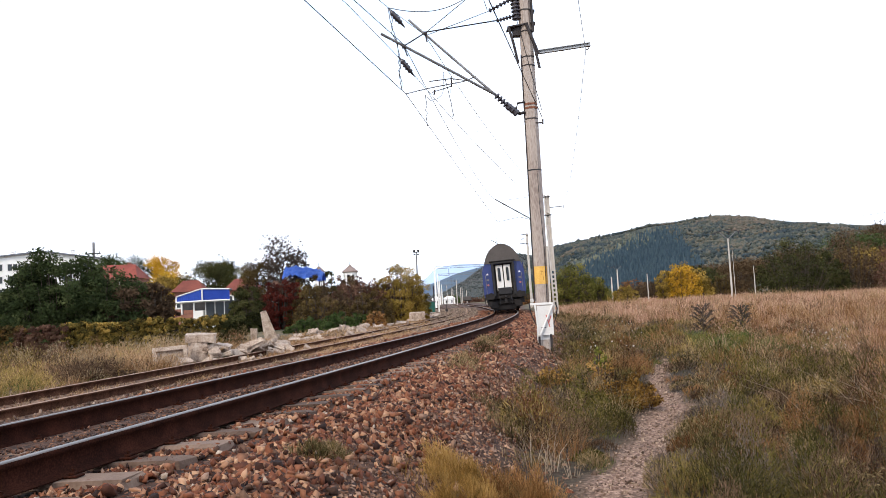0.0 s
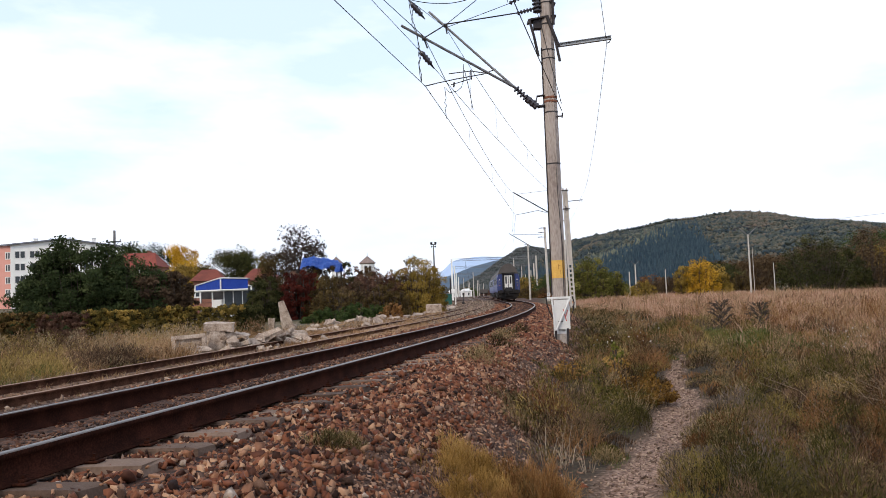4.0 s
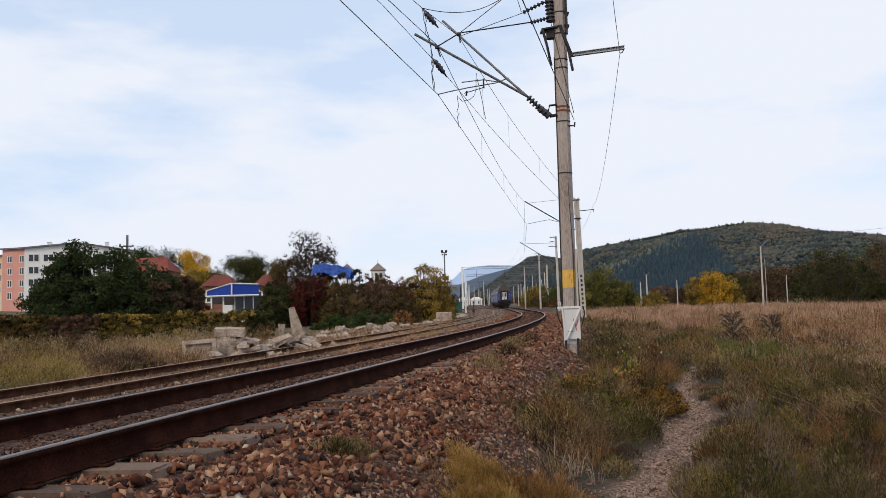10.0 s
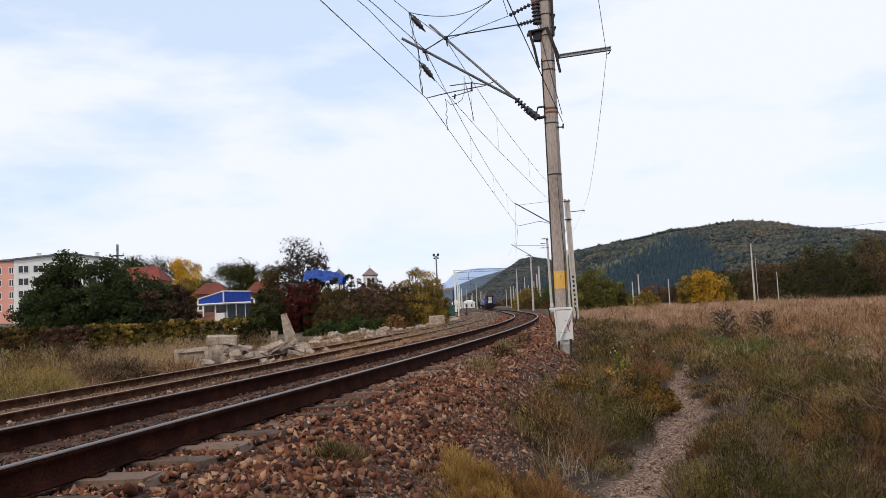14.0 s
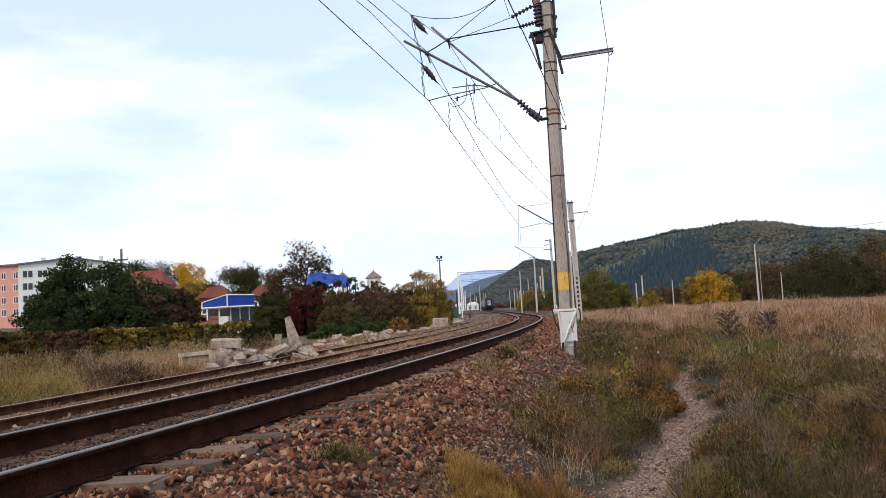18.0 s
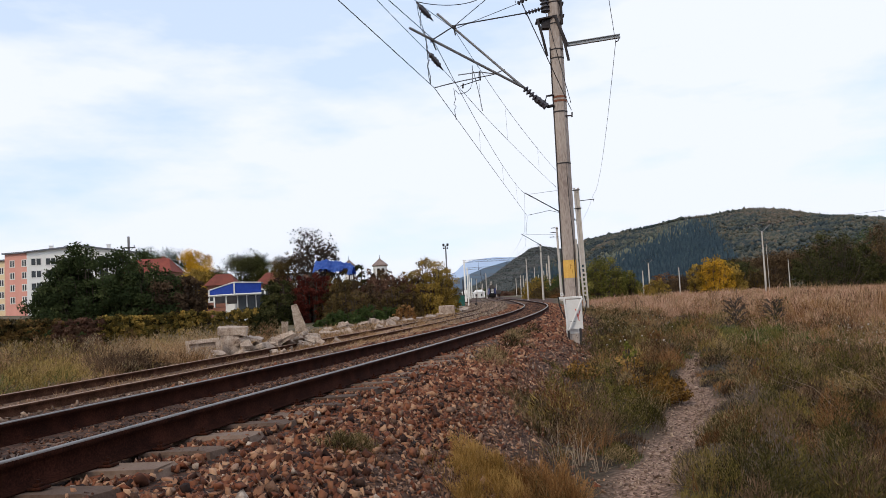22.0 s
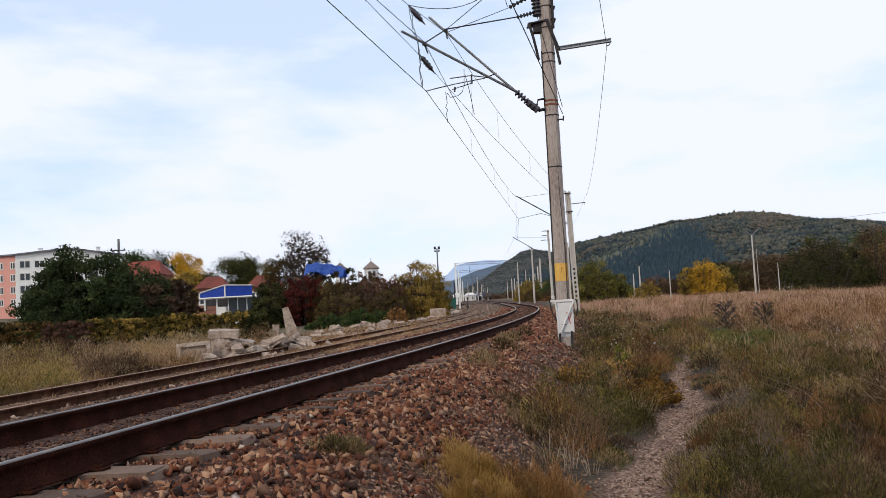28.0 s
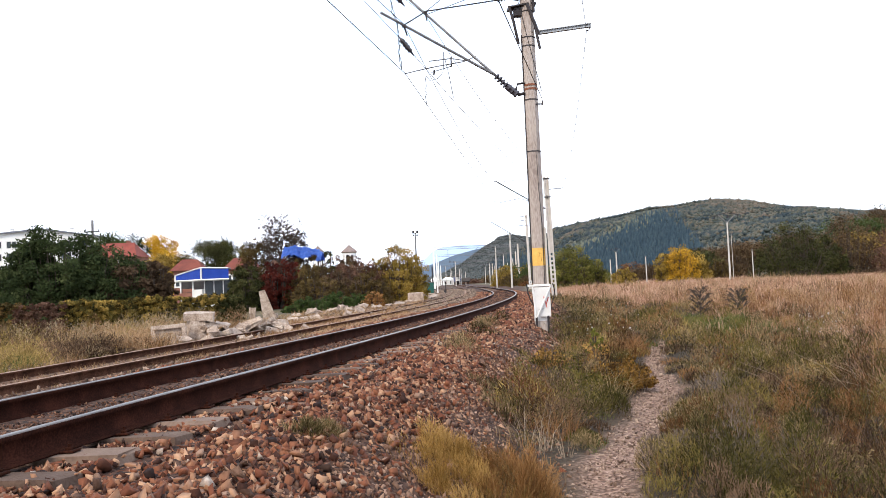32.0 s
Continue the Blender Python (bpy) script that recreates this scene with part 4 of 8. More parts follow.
def build_brush():
    none = lambda v: (lambda x, y: v)
    near = lambda cx, cy, r, v: (lambda x, y: v * np.exp(-((x - cx) ** 2 + (y - cy) ** 2) / r ** 2))
    kinds = [("grey_green_brush", L_GREYGREEN, "bushy grey-green broom-like weeds beside the footpath", none(0.5)),
             ("olive_brush", L_OLIVE, "bushy olive green weeds beside the footpath", none(0.4)),
             ("yellow_olive_brush", L_YOLIVE, "yellow-olive feathery weeds", lambda x, y: -0.05 - 0.4 * (y < 8)),
             ("rust_brush", L_RUST, "rust-coloured withered bushy weeds", lambda x, y: 0.12 + near(2.9, 5.6, 0.6, 1.2)(x, y) + near(4.4, 7.0, 1.2, 0.8)(x, y) + near(5.2, 20.5, 1.2, 1.5)(x, y)),
             ("brown_brush", L_BROWNHERB, "dark brown withered bushy weeds", lambda x, y: 0.1 + near(3.1, 5.0, 0.9, 1.6)(x, y)),
             ("mauve_brush", L_MAUVE, "mauve-grey dried broom-like weeds", lambda x, y: -0.2 + near(2.7, 6.9, 0.6, 1.2)(x, y) + near(4.6, 24, 2.0, 1.2)(x, y))]
    side = lambda x, y, s, o: (o > 2.9 + 0.35 * wave(x, y, 0.8, 2)) & (path_away(x, y) > path_half(y) + 0.06) & (dry_edge(x, y) < 0.7) & ((x > 1.15) | (y > 7.6)) & (((x - 0.22 * y - 3.5) / 1.15) ** 2 + ((y - 20.5) / 5.5) ** 2 > 0.75)
    x, y, cell = mounds([(3.4, 8, 0.36), (8, 13, 0.44), (13, 20, 0.56), (20, 31, 0.8)], -0.05, 0.74, side)
    tall = np.clip((path_away(x, y) - path_half(y)) / 0.45, 0.45, 1) * (1 + 0.45 * wave(x, y, 1.1, 9))
    size = np.clip(rng.uniform(0.14, 0.56, len(x)) * tall + 0.06 * (cell - 0.25), 0.08, 0.6)
    pick = by_patch(x, y, kinds, 1.0)
    for i, (name, m, lab, _) in enumerate(kinds):
        for a, b, per, fl in ((0, 8, 720, 0.040), (8, 13, 440, 0.055), (13, 40, 260, 0.08)):
            k = (pick == i) & (y >= a) & (y < b)
            brush(name, x[k], y[k], size[k], cell[k] * rng.uniform(0.4, 0.8, k.sum()), per, m, lab, fl, 0.0048 if b == 8 else 0.0075)
    # fresh green patch
    fresh = lambda x, y, s, o: ((x - 0.22 * y - 3.5) / 1.25) ** 2 + ((y - 20.0) / 4.5) ** 2 + 0.4 * wave(x, y, 1.2, 3) < 0.85
    x, y, cell = mounds([(14, 26, 0.5)], 0.2, 0.6, fresh)
    mixed = rng.random(len(x)) < 0.5
    for k, name, m, lab in ((mixed, "green_brush", L_GREEN, "fresh green leafy weeds in the field"), (~mixed, "patch_brush", L_OLIVE, "olive leafy weeds among fresh green ones")):
        brush(name, x[k], y[k], rng.uniform(0.16, 0.36, k.sum()), cell[k] * rng.uniform(0.5, 0.9, k.sum()), 240, m, lab, 0.07, 0.007, 1.1)
    # tall withered weeds along the rim of the dry field
    rim = lambda x, y, s, o: (dry_edge(x, y) > -0.3) & (dry_edge(x, y) < 6.5) & (rng.random(len(x)) < 0.5) & (((x - 0.22 * y - 3.5) / 1.15) ** 2 + ((y - 20.5) / 5.5) ** 2 > 0.9)
    x, y, cell = mounds([(8, 14, 0.5), (14, 32, 0.75)], 0.22, 0.75, rim)
    tall_kinds = [("tall_rust_brush", L_RUST, "tall rust-coloured withered weeds in the dry grass", none(0.15)), ("tall_brown_brush", L_BROWNHERB, "tall dark brown withered weeds in the dry grass", none(-0.5)), ("tall_pale_brush", L_RUSTPALE, "tall pale withered weeds in the dry grass", none(0.25))]
    pick = by_patch(x, y, tall_kinds, 1.2)
    for i, (name, m, lab, _) in enumerate(tall_kinds):
        k = pick == i
        brush(name, x[k], y[k], rng.uniform(0.35, 0.95, k.sum()), cell[k] * rng.uniform(0.3, 0.65, k.sum()), 200, m, lab, 0.08, 0.006, 1.4)
    # golden and orange brooms at the ballast foot
    for name, m, n, lo, hi, lab in (("golden_broom", L_YELLOW, 22, 0.06, 0.46, "golden feathery dry broom grass at the ballast foot"), ("orange_broom", L_ORANGE, 24, 0.42, 0.98, "orange feathery withered grass at the ballast foot")):
        gx, gy = rng.uniform(lo, hi, n), rng.uniform(5.15, 6.1, n)
        brush(name, gx, gy, np.interp(gx, [0.0, 0.3, 0.6], [0.09, 0.16, 0.25]) * rng.uniform(0.4, 1.5, n), rng.uniform(0.05, 0.14, n), 260, m, lab, 0.075, 0.0034, 1.1)
    # sprigs in the stones
    gx, gy = np.array([1.25, 1.4, 1.02, 0.55, 0.7, 1.9, -0.72, -0.6]), np.array([15.3, 15.6, 13.4, 10.6, 10.9, 17.8, 5.15, 5.25])
    brush("ballast_brush", gx, gy, np.r_[np.full(6, 0.26), np.full(2, 0.09)], np.r_[np.full(6, 0.22), np.full(2, 0.09)], 420, L_GREYGREEN, "small grey-green bushy sprigs growing in the ballast", 0.05, 0.0045)
    # before the creeper fence
    kinds = [("rust_verge_weeds", L_RUSTPALE, "pale rust-coloured bushy weeds before the creeper fence", lambda x, y: 0.45 + near(-7.6, 20.5, 2.4, 0.6)(x, y)),
             ("tan_verge_weeds", L_TAN, "tan withered bushy weeds before the creeper fence", none(0.1)),
             ("olive_verge_weeds", L_YOLIVE, "yellow-olive bushy weeds before the creeper fence", lambda x, y: 0.25 + 0.5 * (x < -0.45 * y)),
             ("straw_verge_weeds", L_STRAW, "pale straw-coloured weeds at the foot of the creeper fence", lambda x, y: -0.1 + 0.8 * np.exp(-((y - 26) / 3.5) ** 2) + near(-8.6, 24.0, 2.2, 0.7)(x, y)),
             ("green_verge_weeds", L_GREEN, "green leafy weeds beside the siding", lambda x, y: -0.9 + 1.2 * (x < -0.5 * y) * (y < 18)),
             ("brown_verge_weeds", L_BROWNHERB, "dark brown bushy weeds before the creeper fence", lambda x, y: 0.1 + near(-8.0, 19.5, 1.6, 1.3)(x, y) + near(-13.5, 24.5, 2.5, 1.2)(x, y))]
    verge = lambda x, y, s, o: (o < off_two(s) - 1.6) & (y < 28.2 + 0.45 * np.clip(x + 13, 0, 9))
    x, y, cell = mounds([(11, 20, 0.5), (20, 33, 0.62)], -0.78, -0.2, verge)
    pick = by_patch(x, y, kinds, 1.5)
    size = rng.uniform(0.24, 0.66, len(x)) * (1 + 0.45 * wave(x, y, 1.7, 5)) * (1 + 0.5 * np.exp(-((y - 27) / 3.0) ** 2))
    for i, (name, m, lab, _) in enumerate(kinds):
        k = pick == i
        brush(name, x[k], y[k], size[k], cell[k] * rng.uniform(0.55, 0.95, k.sum()), 210, m, lab, 0.08, 0.006, 0.9)


def clumpy(x, y, size, seed, level):
    return wave(x, y, size, seed) + 0.5 * wave(x, y, size * 0.4, seed + 5) > level


def dry_edge(x, y):
    """How far inside the tall pale grass of the field a place lies."""
    return x - np.interp(y, [8, 11.6, 16, 22.4, 31, 46, 90], [6.3, 6.8, 8.7, 10.0, 10.4, 10.4, 14]) + 1.1 * wave(x, y, 1.9, 1) + 0.6 * wave(x, y, 0.6, 4)


def build_grass():
    side = lambda o, y: o > 2.75 + 0.3 * wave(y, y, 1.1, 2)
    fresh = lambda x, y: ((x - 0.22 * y - 3.5) / 1.15) ** 2 + ((y - 20.5) / 5.5) ** 2 + 0.4 * wave(x, y, 1.2, 3)
    herb = lambda x, y, o: side(o, y) & (dry_edge(x, y) < 0.6) & (fresh(x, y) > 0.8)
    field("field_herbs", 800, 12, 3.2, 32, -0.05, 0.75, 1.45, 0.04, 0.13, 0.0036, 0.9, L_GREYGREEN, "grey-green low herbs and grass beside the footpath", lambda x, y, s, o: side(o, y) & (dry_edge(x, y) < 0.6))
    field("herb_clumps", 110, 40, 3.4, 30, -0.02, 0.72, 1.3, 0.15, 0.32, 0.0036, 1.0, L_GREYGREEN, "bushy grey-green weed clumps", lambda x, y, s, o: herb(x, y, o - 0.15) & clumpy(x, y, 0.9, 1, -0.25))
    field("herb_mounds", 24, 90, 5, 20, 0.02, 0.72, 1.1, 0.26, 0.46, 0.0032, 1.0, L_GREYGREEN, "knee-high bushy grey-green herbs", lambda x, y, s, o: herb(x, y, o - 0.5) & (path_away(x, y) > 0.5) & clumpy(x, y, 0.8, 27, -0.1))
    field("olive_mounds", 16, 90, 5, 20, 0.02, 0.72, 1.1, 0.24, 0.42, 0.0032, 1.0, L_OLIVE, "knee-high bushy olive herbs", lambda x, y, s, o: herb(x, y, o - 0.5) & (path_away(x, y) > 0.5) & clumpy(x, y, 0.9, 37, 0.2))
    field("olive_clumps", 90, 40, 3.4, 30, 0.0, 0.72, 1.3, 0.14, 0.30, 0.0036, 1.0, L_OLIVE, "bushy olive green grass clumps", lambda x, y, s, o: herb(x, y, o) & clumpy(x, y, 1.0, 6, 0.1))
    field("brown_clumps", 70, 40, 4, 26, 0.1, 0.72, 1.3, 0.14, 0.32, 0.0036, 1.0, L_BROWNHERB, "bushy dark brown withered herbs", lambda x, y, s, o: herb(x, y, o) & clumpy(x, y, 1.2, 12, 0.15))
    field("rust_clumps", 110, 36, 3.6, 30, 0.05, 0.72, 1.2, 0.14, 0.34, 0.0036, 1.0, L_RUST, "rust-brown withered herbs", lambda x, y, s, o: herb(x, y, o) & clumpy(x, y, 0.9, 9, 0.3))
    field("rust_corner", 30, 50, 5.2, 8.0, 0.32, 0.66, 1, 0.14, 0.34, 0.0036, 1.0, L_RUST, "rust-coloured withered herbs in the field", lambda x, y, s, o: clumpy(x, y, 0.8, 3, -0.1))
    field("straw_wisps", 380, 4, 3.6, 26, 0.02, 0.75, 1.3, 0.14, 0.34, 0.0022, 1.0, L_STRAW, "pale straw wisps among the herbs", lambda x, y, s, o: herb(x, y, o) & clumpy(x, y, 0.7, 14, -0.1))
    field("straw_clumps", 60, 22, 5, 24, 0.1, 0.75, 1.2, 0.16, 0.32, 0.003, 1.0, L_STRAW, "pale withered grass clumps", lambda x, y, s, o: herb(x, y, o) & clumpy(x, y, 1.1, 19, 0.3))
    # tussocks of fine upright grass between the bushy weeds
    for name, n, m, lab in (("olive_tussocks", 120, L_OLIVE, "fine olive grass tussocks beside the path"), ("grey_tussocks", 130, L_GREYGREEN, "fine grey-green grass tussocks beside the path"), ("mauve_tussocks", 30, L_MAUVE, "fine mauve-grey dry grass tussocks beside the path"), ("rust_tussocks", 44, L_RUST, "fine rust-coloured grass tussocks beside the path")):
        seed = len(name)
        field(name, n, 110, 4.5, 15, 0.1, 0.72, 1.2, 0.24, 0.46, 0.0021, 0.75, m, lab, lambda x, y, s, o: herb(x, y, o - 0.4) & (path_away(x, y) > 0.5) & clumpy(x, y, 0.9, seed, -0.2), 0.9, 0.3)
    # fine yellow and orange grass at the ballast foot
    field("yellow_tuft_grass", 40, 50, 5.0, 6.2, -0.05, 0.115, 1, 0.10, 0.22, 0.0026, 0.8, L_YELLOW, "fine golden dry grass at the ballast foot", lambda x, y, s, o: (o > 2.45) & (path_away(x, y) > 0.4) & clumpy(x, y, 0.4, 3, -0.6))
    field("orange_tuft_grass", 30, 50, 5.0, 6.4, 0.0, 0.185, 1, 0.12, 0.26, 0.0026, 0.9, L_RUST, "fine orange withered grass at the ballast foot", lambda x, y, s, o: (o > 2.6) & (path_away(x, y) > 0.35) & clumpy(x, y, 0.5, 7, -0.2))
    field("olive_tuft_grass", 34, 120, 7.9, 9.6, 0.05, 0.14, 1, 0.14, 0.28, 0.0032, 1.0, L_GREYGREEN, "grey-green grass tufts at the ballast foot", lambda x, y, s, o: (o > 2.5))
    tuft_grass("dry_stalk_fan", np.array([1.03, 1.12, 0.95, 1.25]), np.array([6.8, 6.95, 7.05, 6.6]), 14, np.array([0.55, 0.45, 0.5, 0.4]), np.full(4, 0.06), 0.004, 0.8, L_STALK, "fan of bare pale stalks beside the path")
    # round and behind the walker
    for name, n, per, m, lab in (("near_herbs", 420, 22, L_GREYGREEN, "grey-green low herbs around the footpath"), ("near_olive", 130, 40, L_OLIVE, "olive grass clumps around the footpath"), ("near_rust", 90, 36, L_RUST, "rusty herbs around the footpath")):
        x, y = rng.uniform(-2.4, 5.5, n), rng.uniform(-5, 3.6, n)
        s, o = off_line(x, y)
        k = (o > 2.9) & (path_away(x, y) > 0.4) & (np.hypot(x, y) > 0.7)
        size = rng.uniform(0.06, 0.2, k.sum())
        tuft_grass(name, x[k], y[k], per, size, size * 0.8 + 0.05, 0.0036, 0.9, m, lab)
    # tall mixed weeds where the herbs meet the pale grass
    rim = lambda x, y: (dry_edge(x, y) > -2.4) & (dry_edge(x, y) < 1.6) & (fresh(x, y) > 0.7)
    field("rim_green_weeds", 130, 40, 8, 26, 0.2, 0.75, 1, 0.34, 0.62, 0.0036, 0.8, L_GREYGREEN, "tall grey-green weeds at the edge of the dry grass", lambda x, y, s, o: rim(x, y) & clumpy(x, y, 0.9, 41, 0.0), wide=0.45)
    field("rim_brown_weeds", 90, 40, 8, 26, 0.2, 0.75, 1, 0.34, 0.66, 0.0036, 0.8, L_BROWNHERB, "tall dark brown weeds at the edge of the dry grass", lambda x, y, s, o: rim(x, y) & clumpy(x, y, 0.8, 43, 0.1), wide=0.4)
    field("rim_rust_weeds", 150, 40, 8, 26, 0.2, 0.75, 1, 0.3, 0.6, 0.0036, 0.8, L_RUST, "tall rust-coloured weeds at the edge of the dry grass", lambda x, y, s, o: rim(x, y) & clumpy(x, y, 0.9, 47, 0.15), wide=0.4)
    field("rim_straw", 300, 14, 7, 24, 0.25, 0.75, 1, 0.4, 0.75, 0.0026, 0.9, L_STRAW, "thin tall straw stalks among the weeds", lambda x, y, s, o: rim(x, y) & clumpy(x, y, 0.7, 53, 0.0), wide=0.4)
    field("dusty_mounds", 14, 80, 5.5, 14, 0.2, 0.7, 1, 0.28, 0.48, 0.0034, 1.0, L_BROWNHERB, "knee-high bushy grey-brown herbs", lambda x, y, s, o: herb(x, y, o - 0.5) & (path_away(x, y) > 0.6) & clumpy(x, y, 0.8, 59, 0.1))
    field("rust_mounds", 14, 80, 5.5, 13, 0.22, 0.7, 1, 0.28, 0.48, 0.0034, 1.0, L_RUST, "knee-high rust-coloured herbs", lambda x, y, s, o: herb(x, y, o - 0.5) & (path_away(x, y) > 0.6) & clumpy(x, y, 0.8, 61, 0.1))
    field("dry_rust_weeds", 700, 30, 14, 42, 0.2, 0.75, 1, 0.5, 0.95, 0.0036, 0.7, L_RUST, "tall rust-coloured weeds in the dry grass", lambda x, y, s, o: (dry_edge(x, y) > 0.2) & clumpy(x, y, 1.6, 67, 0.25), wide=0.5)
    field("dry_brown_weeds", 420, 30, 14, 42, 0.2, 0.75, 1, 0.5, 0.9, 0.0036, 0.7, L_BROWNHERB, "tall brown weeds in the dry grass", lambda x, y, s, o: (dry_edge(x, y) > 0.0) & clumpy(x, y, 1.2, 71, 0.35), wide=0.5)
    field("pale_outliers", 170, 36, 12, 30, 0.12, 0.75, 1, 0.4, 0.75, 0.0034, 0.6, L_PINKDRY, "pale dry grass tufts among the herbs", lambda x, y, s, o: (o > 3.4) & (dry_edge(x, y) > -2.6) & (dry_edge(x, y) < 0.6) & clumpy(x, y, 1.0, 73, 0.2), wide=0.4)
    # fresh green
    field("green_patch", 330, 40, 14, 27, 0.25, 0.5, 1, 0.16, 0.32, 0.005, 0.9, L_GREEN, "fresh green grass patch in the field", lambda x, y, s, o: (fresh(x, y) < 0.8) & clumpy(x, y, 0.7, 23, -0.1))
    field("path_edge_green", 120, 40, 5, 9, 0.1, 0.26, 1, 0.05, 0.12, 0.0035, 0.9, L_GREEN, "short green grass along the path", lambda x, y, s, o: (path_away(x, y) < 0.5) & clumpy(x, y, 0.6, 8, 0.1))
    field("green_by_dry", 160, 40, 16, 30, 0.2, 0.34, 1, 0.15, 0.3, 0.005, 0.9, L_GREEN, "green weeds by the end of the path", lambda x, y, s, o: (o > 4.4) & (dry_edge(x, y) < 0) & clumpy(x, y, 1.3, 17, 0.2))
    # tall dry grass
    tall = lambda x, y, s, o: (dry_edge(x, y) > 0) & (fresh(x, y) > 1.0)
    field("tall_dry_grass", 9000, 16, 10.5, 80, 0.14, 0.85, 1.15, 0.30, 0.66, 0.0038, 0.8, L_PINKDRY, "tall pale pinkish dry grass of the field", tall, 0.7, 0.45)
    field("near_dry_grass", 620, 26, 9, 20, 0.40, 0.8, 1, 0.3, 0.62, 0.003, 0.9, L_PINKDRY, "fine pale pinkish dry grass among the weeds", lambda x, y, s, o: (dry_edge(x, y) > -0.5) & (fresh(x, y) > 1.0), 0.8, 0.45)
    field("low_dry_grass", 900, 22, 9.5, 34, 0.2, 0.75, 1.1, 0.14, 0.34, 0.0035, 1.0, L_PINKDRY, "low pale dry grass at the field's edge", lambda x, y, s, o: (np.abs(dry_edge(x, y)) < 1.2) & (fresh(x, y) > 1))
    field("tall_tan_grass", 1900, 15, 12, 60, 0.16, 0.85, 1.2, 0.3, 0.66, 0.0038, 0.8, L_TAN, "darker tan grass in the field", lambda x, y, s, o: tall(x, y, s, o) & clumpy(x, y, 1.8, 11, 0.1), 0.7, 0.5)
    field("rust_in_field", 520, 40, 14, 50, 0.2, 0.8, 1.0, 0.25, 0.6, 0.005, 0.8, L_RUST, "rusty weeds among the dry grass", lambda x, y, s, o: (dry_edge(x, y) > -0.3) & clumpy(x, y, 2.0, 3, 0.15))
    field("herbs_in_field", 170, 50, 13, 36, 0.25, 0.75, 1.0, 0.25, 0.6, 0.005, 0.8, L_BROWNHERB, "dark weeds in the dry grass", lambda x, y, s, o: (dry_edge(x, y) > -0.2) & (dry_edge(x, y) < 5) & clumpy(x, y, 1.6, 23, 0.25))
    field("pale_stalks", 46, 6, 8, 22, 0.3, 0.7, 1.1, 0.5, 0.95, 0.003, 1.5, L_STALK, "bare pale stalks arching over the herbs", lambda x, y, s, o: (o > 5.5) & (dry_edge(x, y) > -2.5) & (x > 3.6))
    for name, n, m, lab in (("field_tufts", 240, L_RUSTPALE, "taller pale rust-coloured tufts standing out of the dry grass"), ("field_straw", 200, L_STRAW, "taller straw tufts standing out of the dry grass"), ("field_dark_tufts", 110, L_BROWNHERB, "dark withered weeds standing out of the dry grass")):
        field(name, n, 16, 18, 62, 0.16, 0.82, 1, 0.65, 1.15, 0.0036, 0.7, m, lab, lambda x, y, s, o: (dry_edge(x, y) > 0.3), 0.8, 0.28)
    # round the masts
    field("mast_weeds", 620, 40, 14, 60, 0.13, 0.27, 1.0, 0.2, 0.5, 0.005, 0.9, L_GREYGREEN, "grey weeds around the mast foot", lambda x, y, s, o: (o > 3.1) & (dry_edge(x, y) < 0.3))
    field("mast_weeds_rust", 220, 40, 15, 70, 0.15, 0.26, 1.0, 0.2, 0.5, 0.005, 0.9, L_RUST, "rusty tall weeds beside the track", lambda x, y, s, o: (o > 3.3) & clumpy(x, y, 1.5, 41, 0.2) & (dry_edge(x, y) < 0.5))
    field("rust_by_path", 46, 90, 14.5, 18, 0.22, 0.285, 1.0, 0.26, 0.44, 0.005, 0.9, L_RUST, "rusty herbs by the end of the path", lambda x, y, s, o: x > 0)
    field("mast_weeds_dry", 240, 30, 16, 60, 0.15, 0.3, 1.0, 0.2, 0.5, 0.005, 0.9, L_TAN, "dry weeds beside the track", lambda x, y, s, o: (o > 3.1) & clumpy(x, y, 1.8, 4, 0.1) & (dry_edge(x, y) < 0.5))
    field("brown_stalks", 150, 7, 8, 30, 0.12, 0.7, 1.1, 0.3, 0.62, 0.0035, 0.7, L_BROWN, "thin brown dead weed stalks", lambda x, y, s, o: herb(x, y, o - 0.6) & clumpy(x, y, 1.3, 61, 0.0))
    field("edge_rust", 210, 46, 10, 34, 0.2, 0.7, 1.0, 0.2, 0.46, 0.004, 0.9, L_RUST, "rusty herbs along the edge of the dry grass", lambda x, y, s, o: (np.abs(dry_edge(x, y)) < 1.3) & clumpy(x, y, 0.9, 66, 0.1))
    field("edge_tan", 240, 40, 10, 34, 0.2, 0.7, 1.0, 0.2, 0.46, 0.004, 0.9, L_TAN, "tan grass along the edge of the dry grass", lambda x, y, s, o: (np.abs(dry_edge(x, y) + 0.4) < 1.2) & clumpy(x, y, 0.8, 71, 0.0))
    # sprigs growing out of the ballast
    field("ballast_sprigs", 40, 70, 8.5, 24, -0.08, 0.16, 1, 0.08, 0.2, 0.0035, 1.0, L_GREYGREEN, "small grey-green sprigs growing in the ballast", lambda x, y, s, o: (o > 2.1) & (o < 3.1))
    tuft_grass("ballast_sprigs", np.array([0.59, 0.72, 1.37, 1.2, 1.76, 1.9, -0.71, -0.85]), np.array([11.8, 12.1, 14.0, 13.8, 12.8, 12.6, 5.06, 5.15]), 90, np.r_[np.full(6, 0.17), np.full(2, 0.09)], np.r_[np.full(6, 0.18), np.full(2, 0.08)], 0.0032, 1.0, L_GREYGREEN, "small grey-green sprigs growing in the ballast")
    tuft_grass("rusty_sprigs", np.array([-0.66, -0.5, -0.78]), np.array([5.0, 5.1, 5.3]), 40, np.full(3, 0.09), np.full(3, 0.08), 0.0032, 1.0, L_RUST, "small rusty sprigs growing in the ballast")
    # left of the siding
    away = lambda s, o, k: o < off_two(s) - k
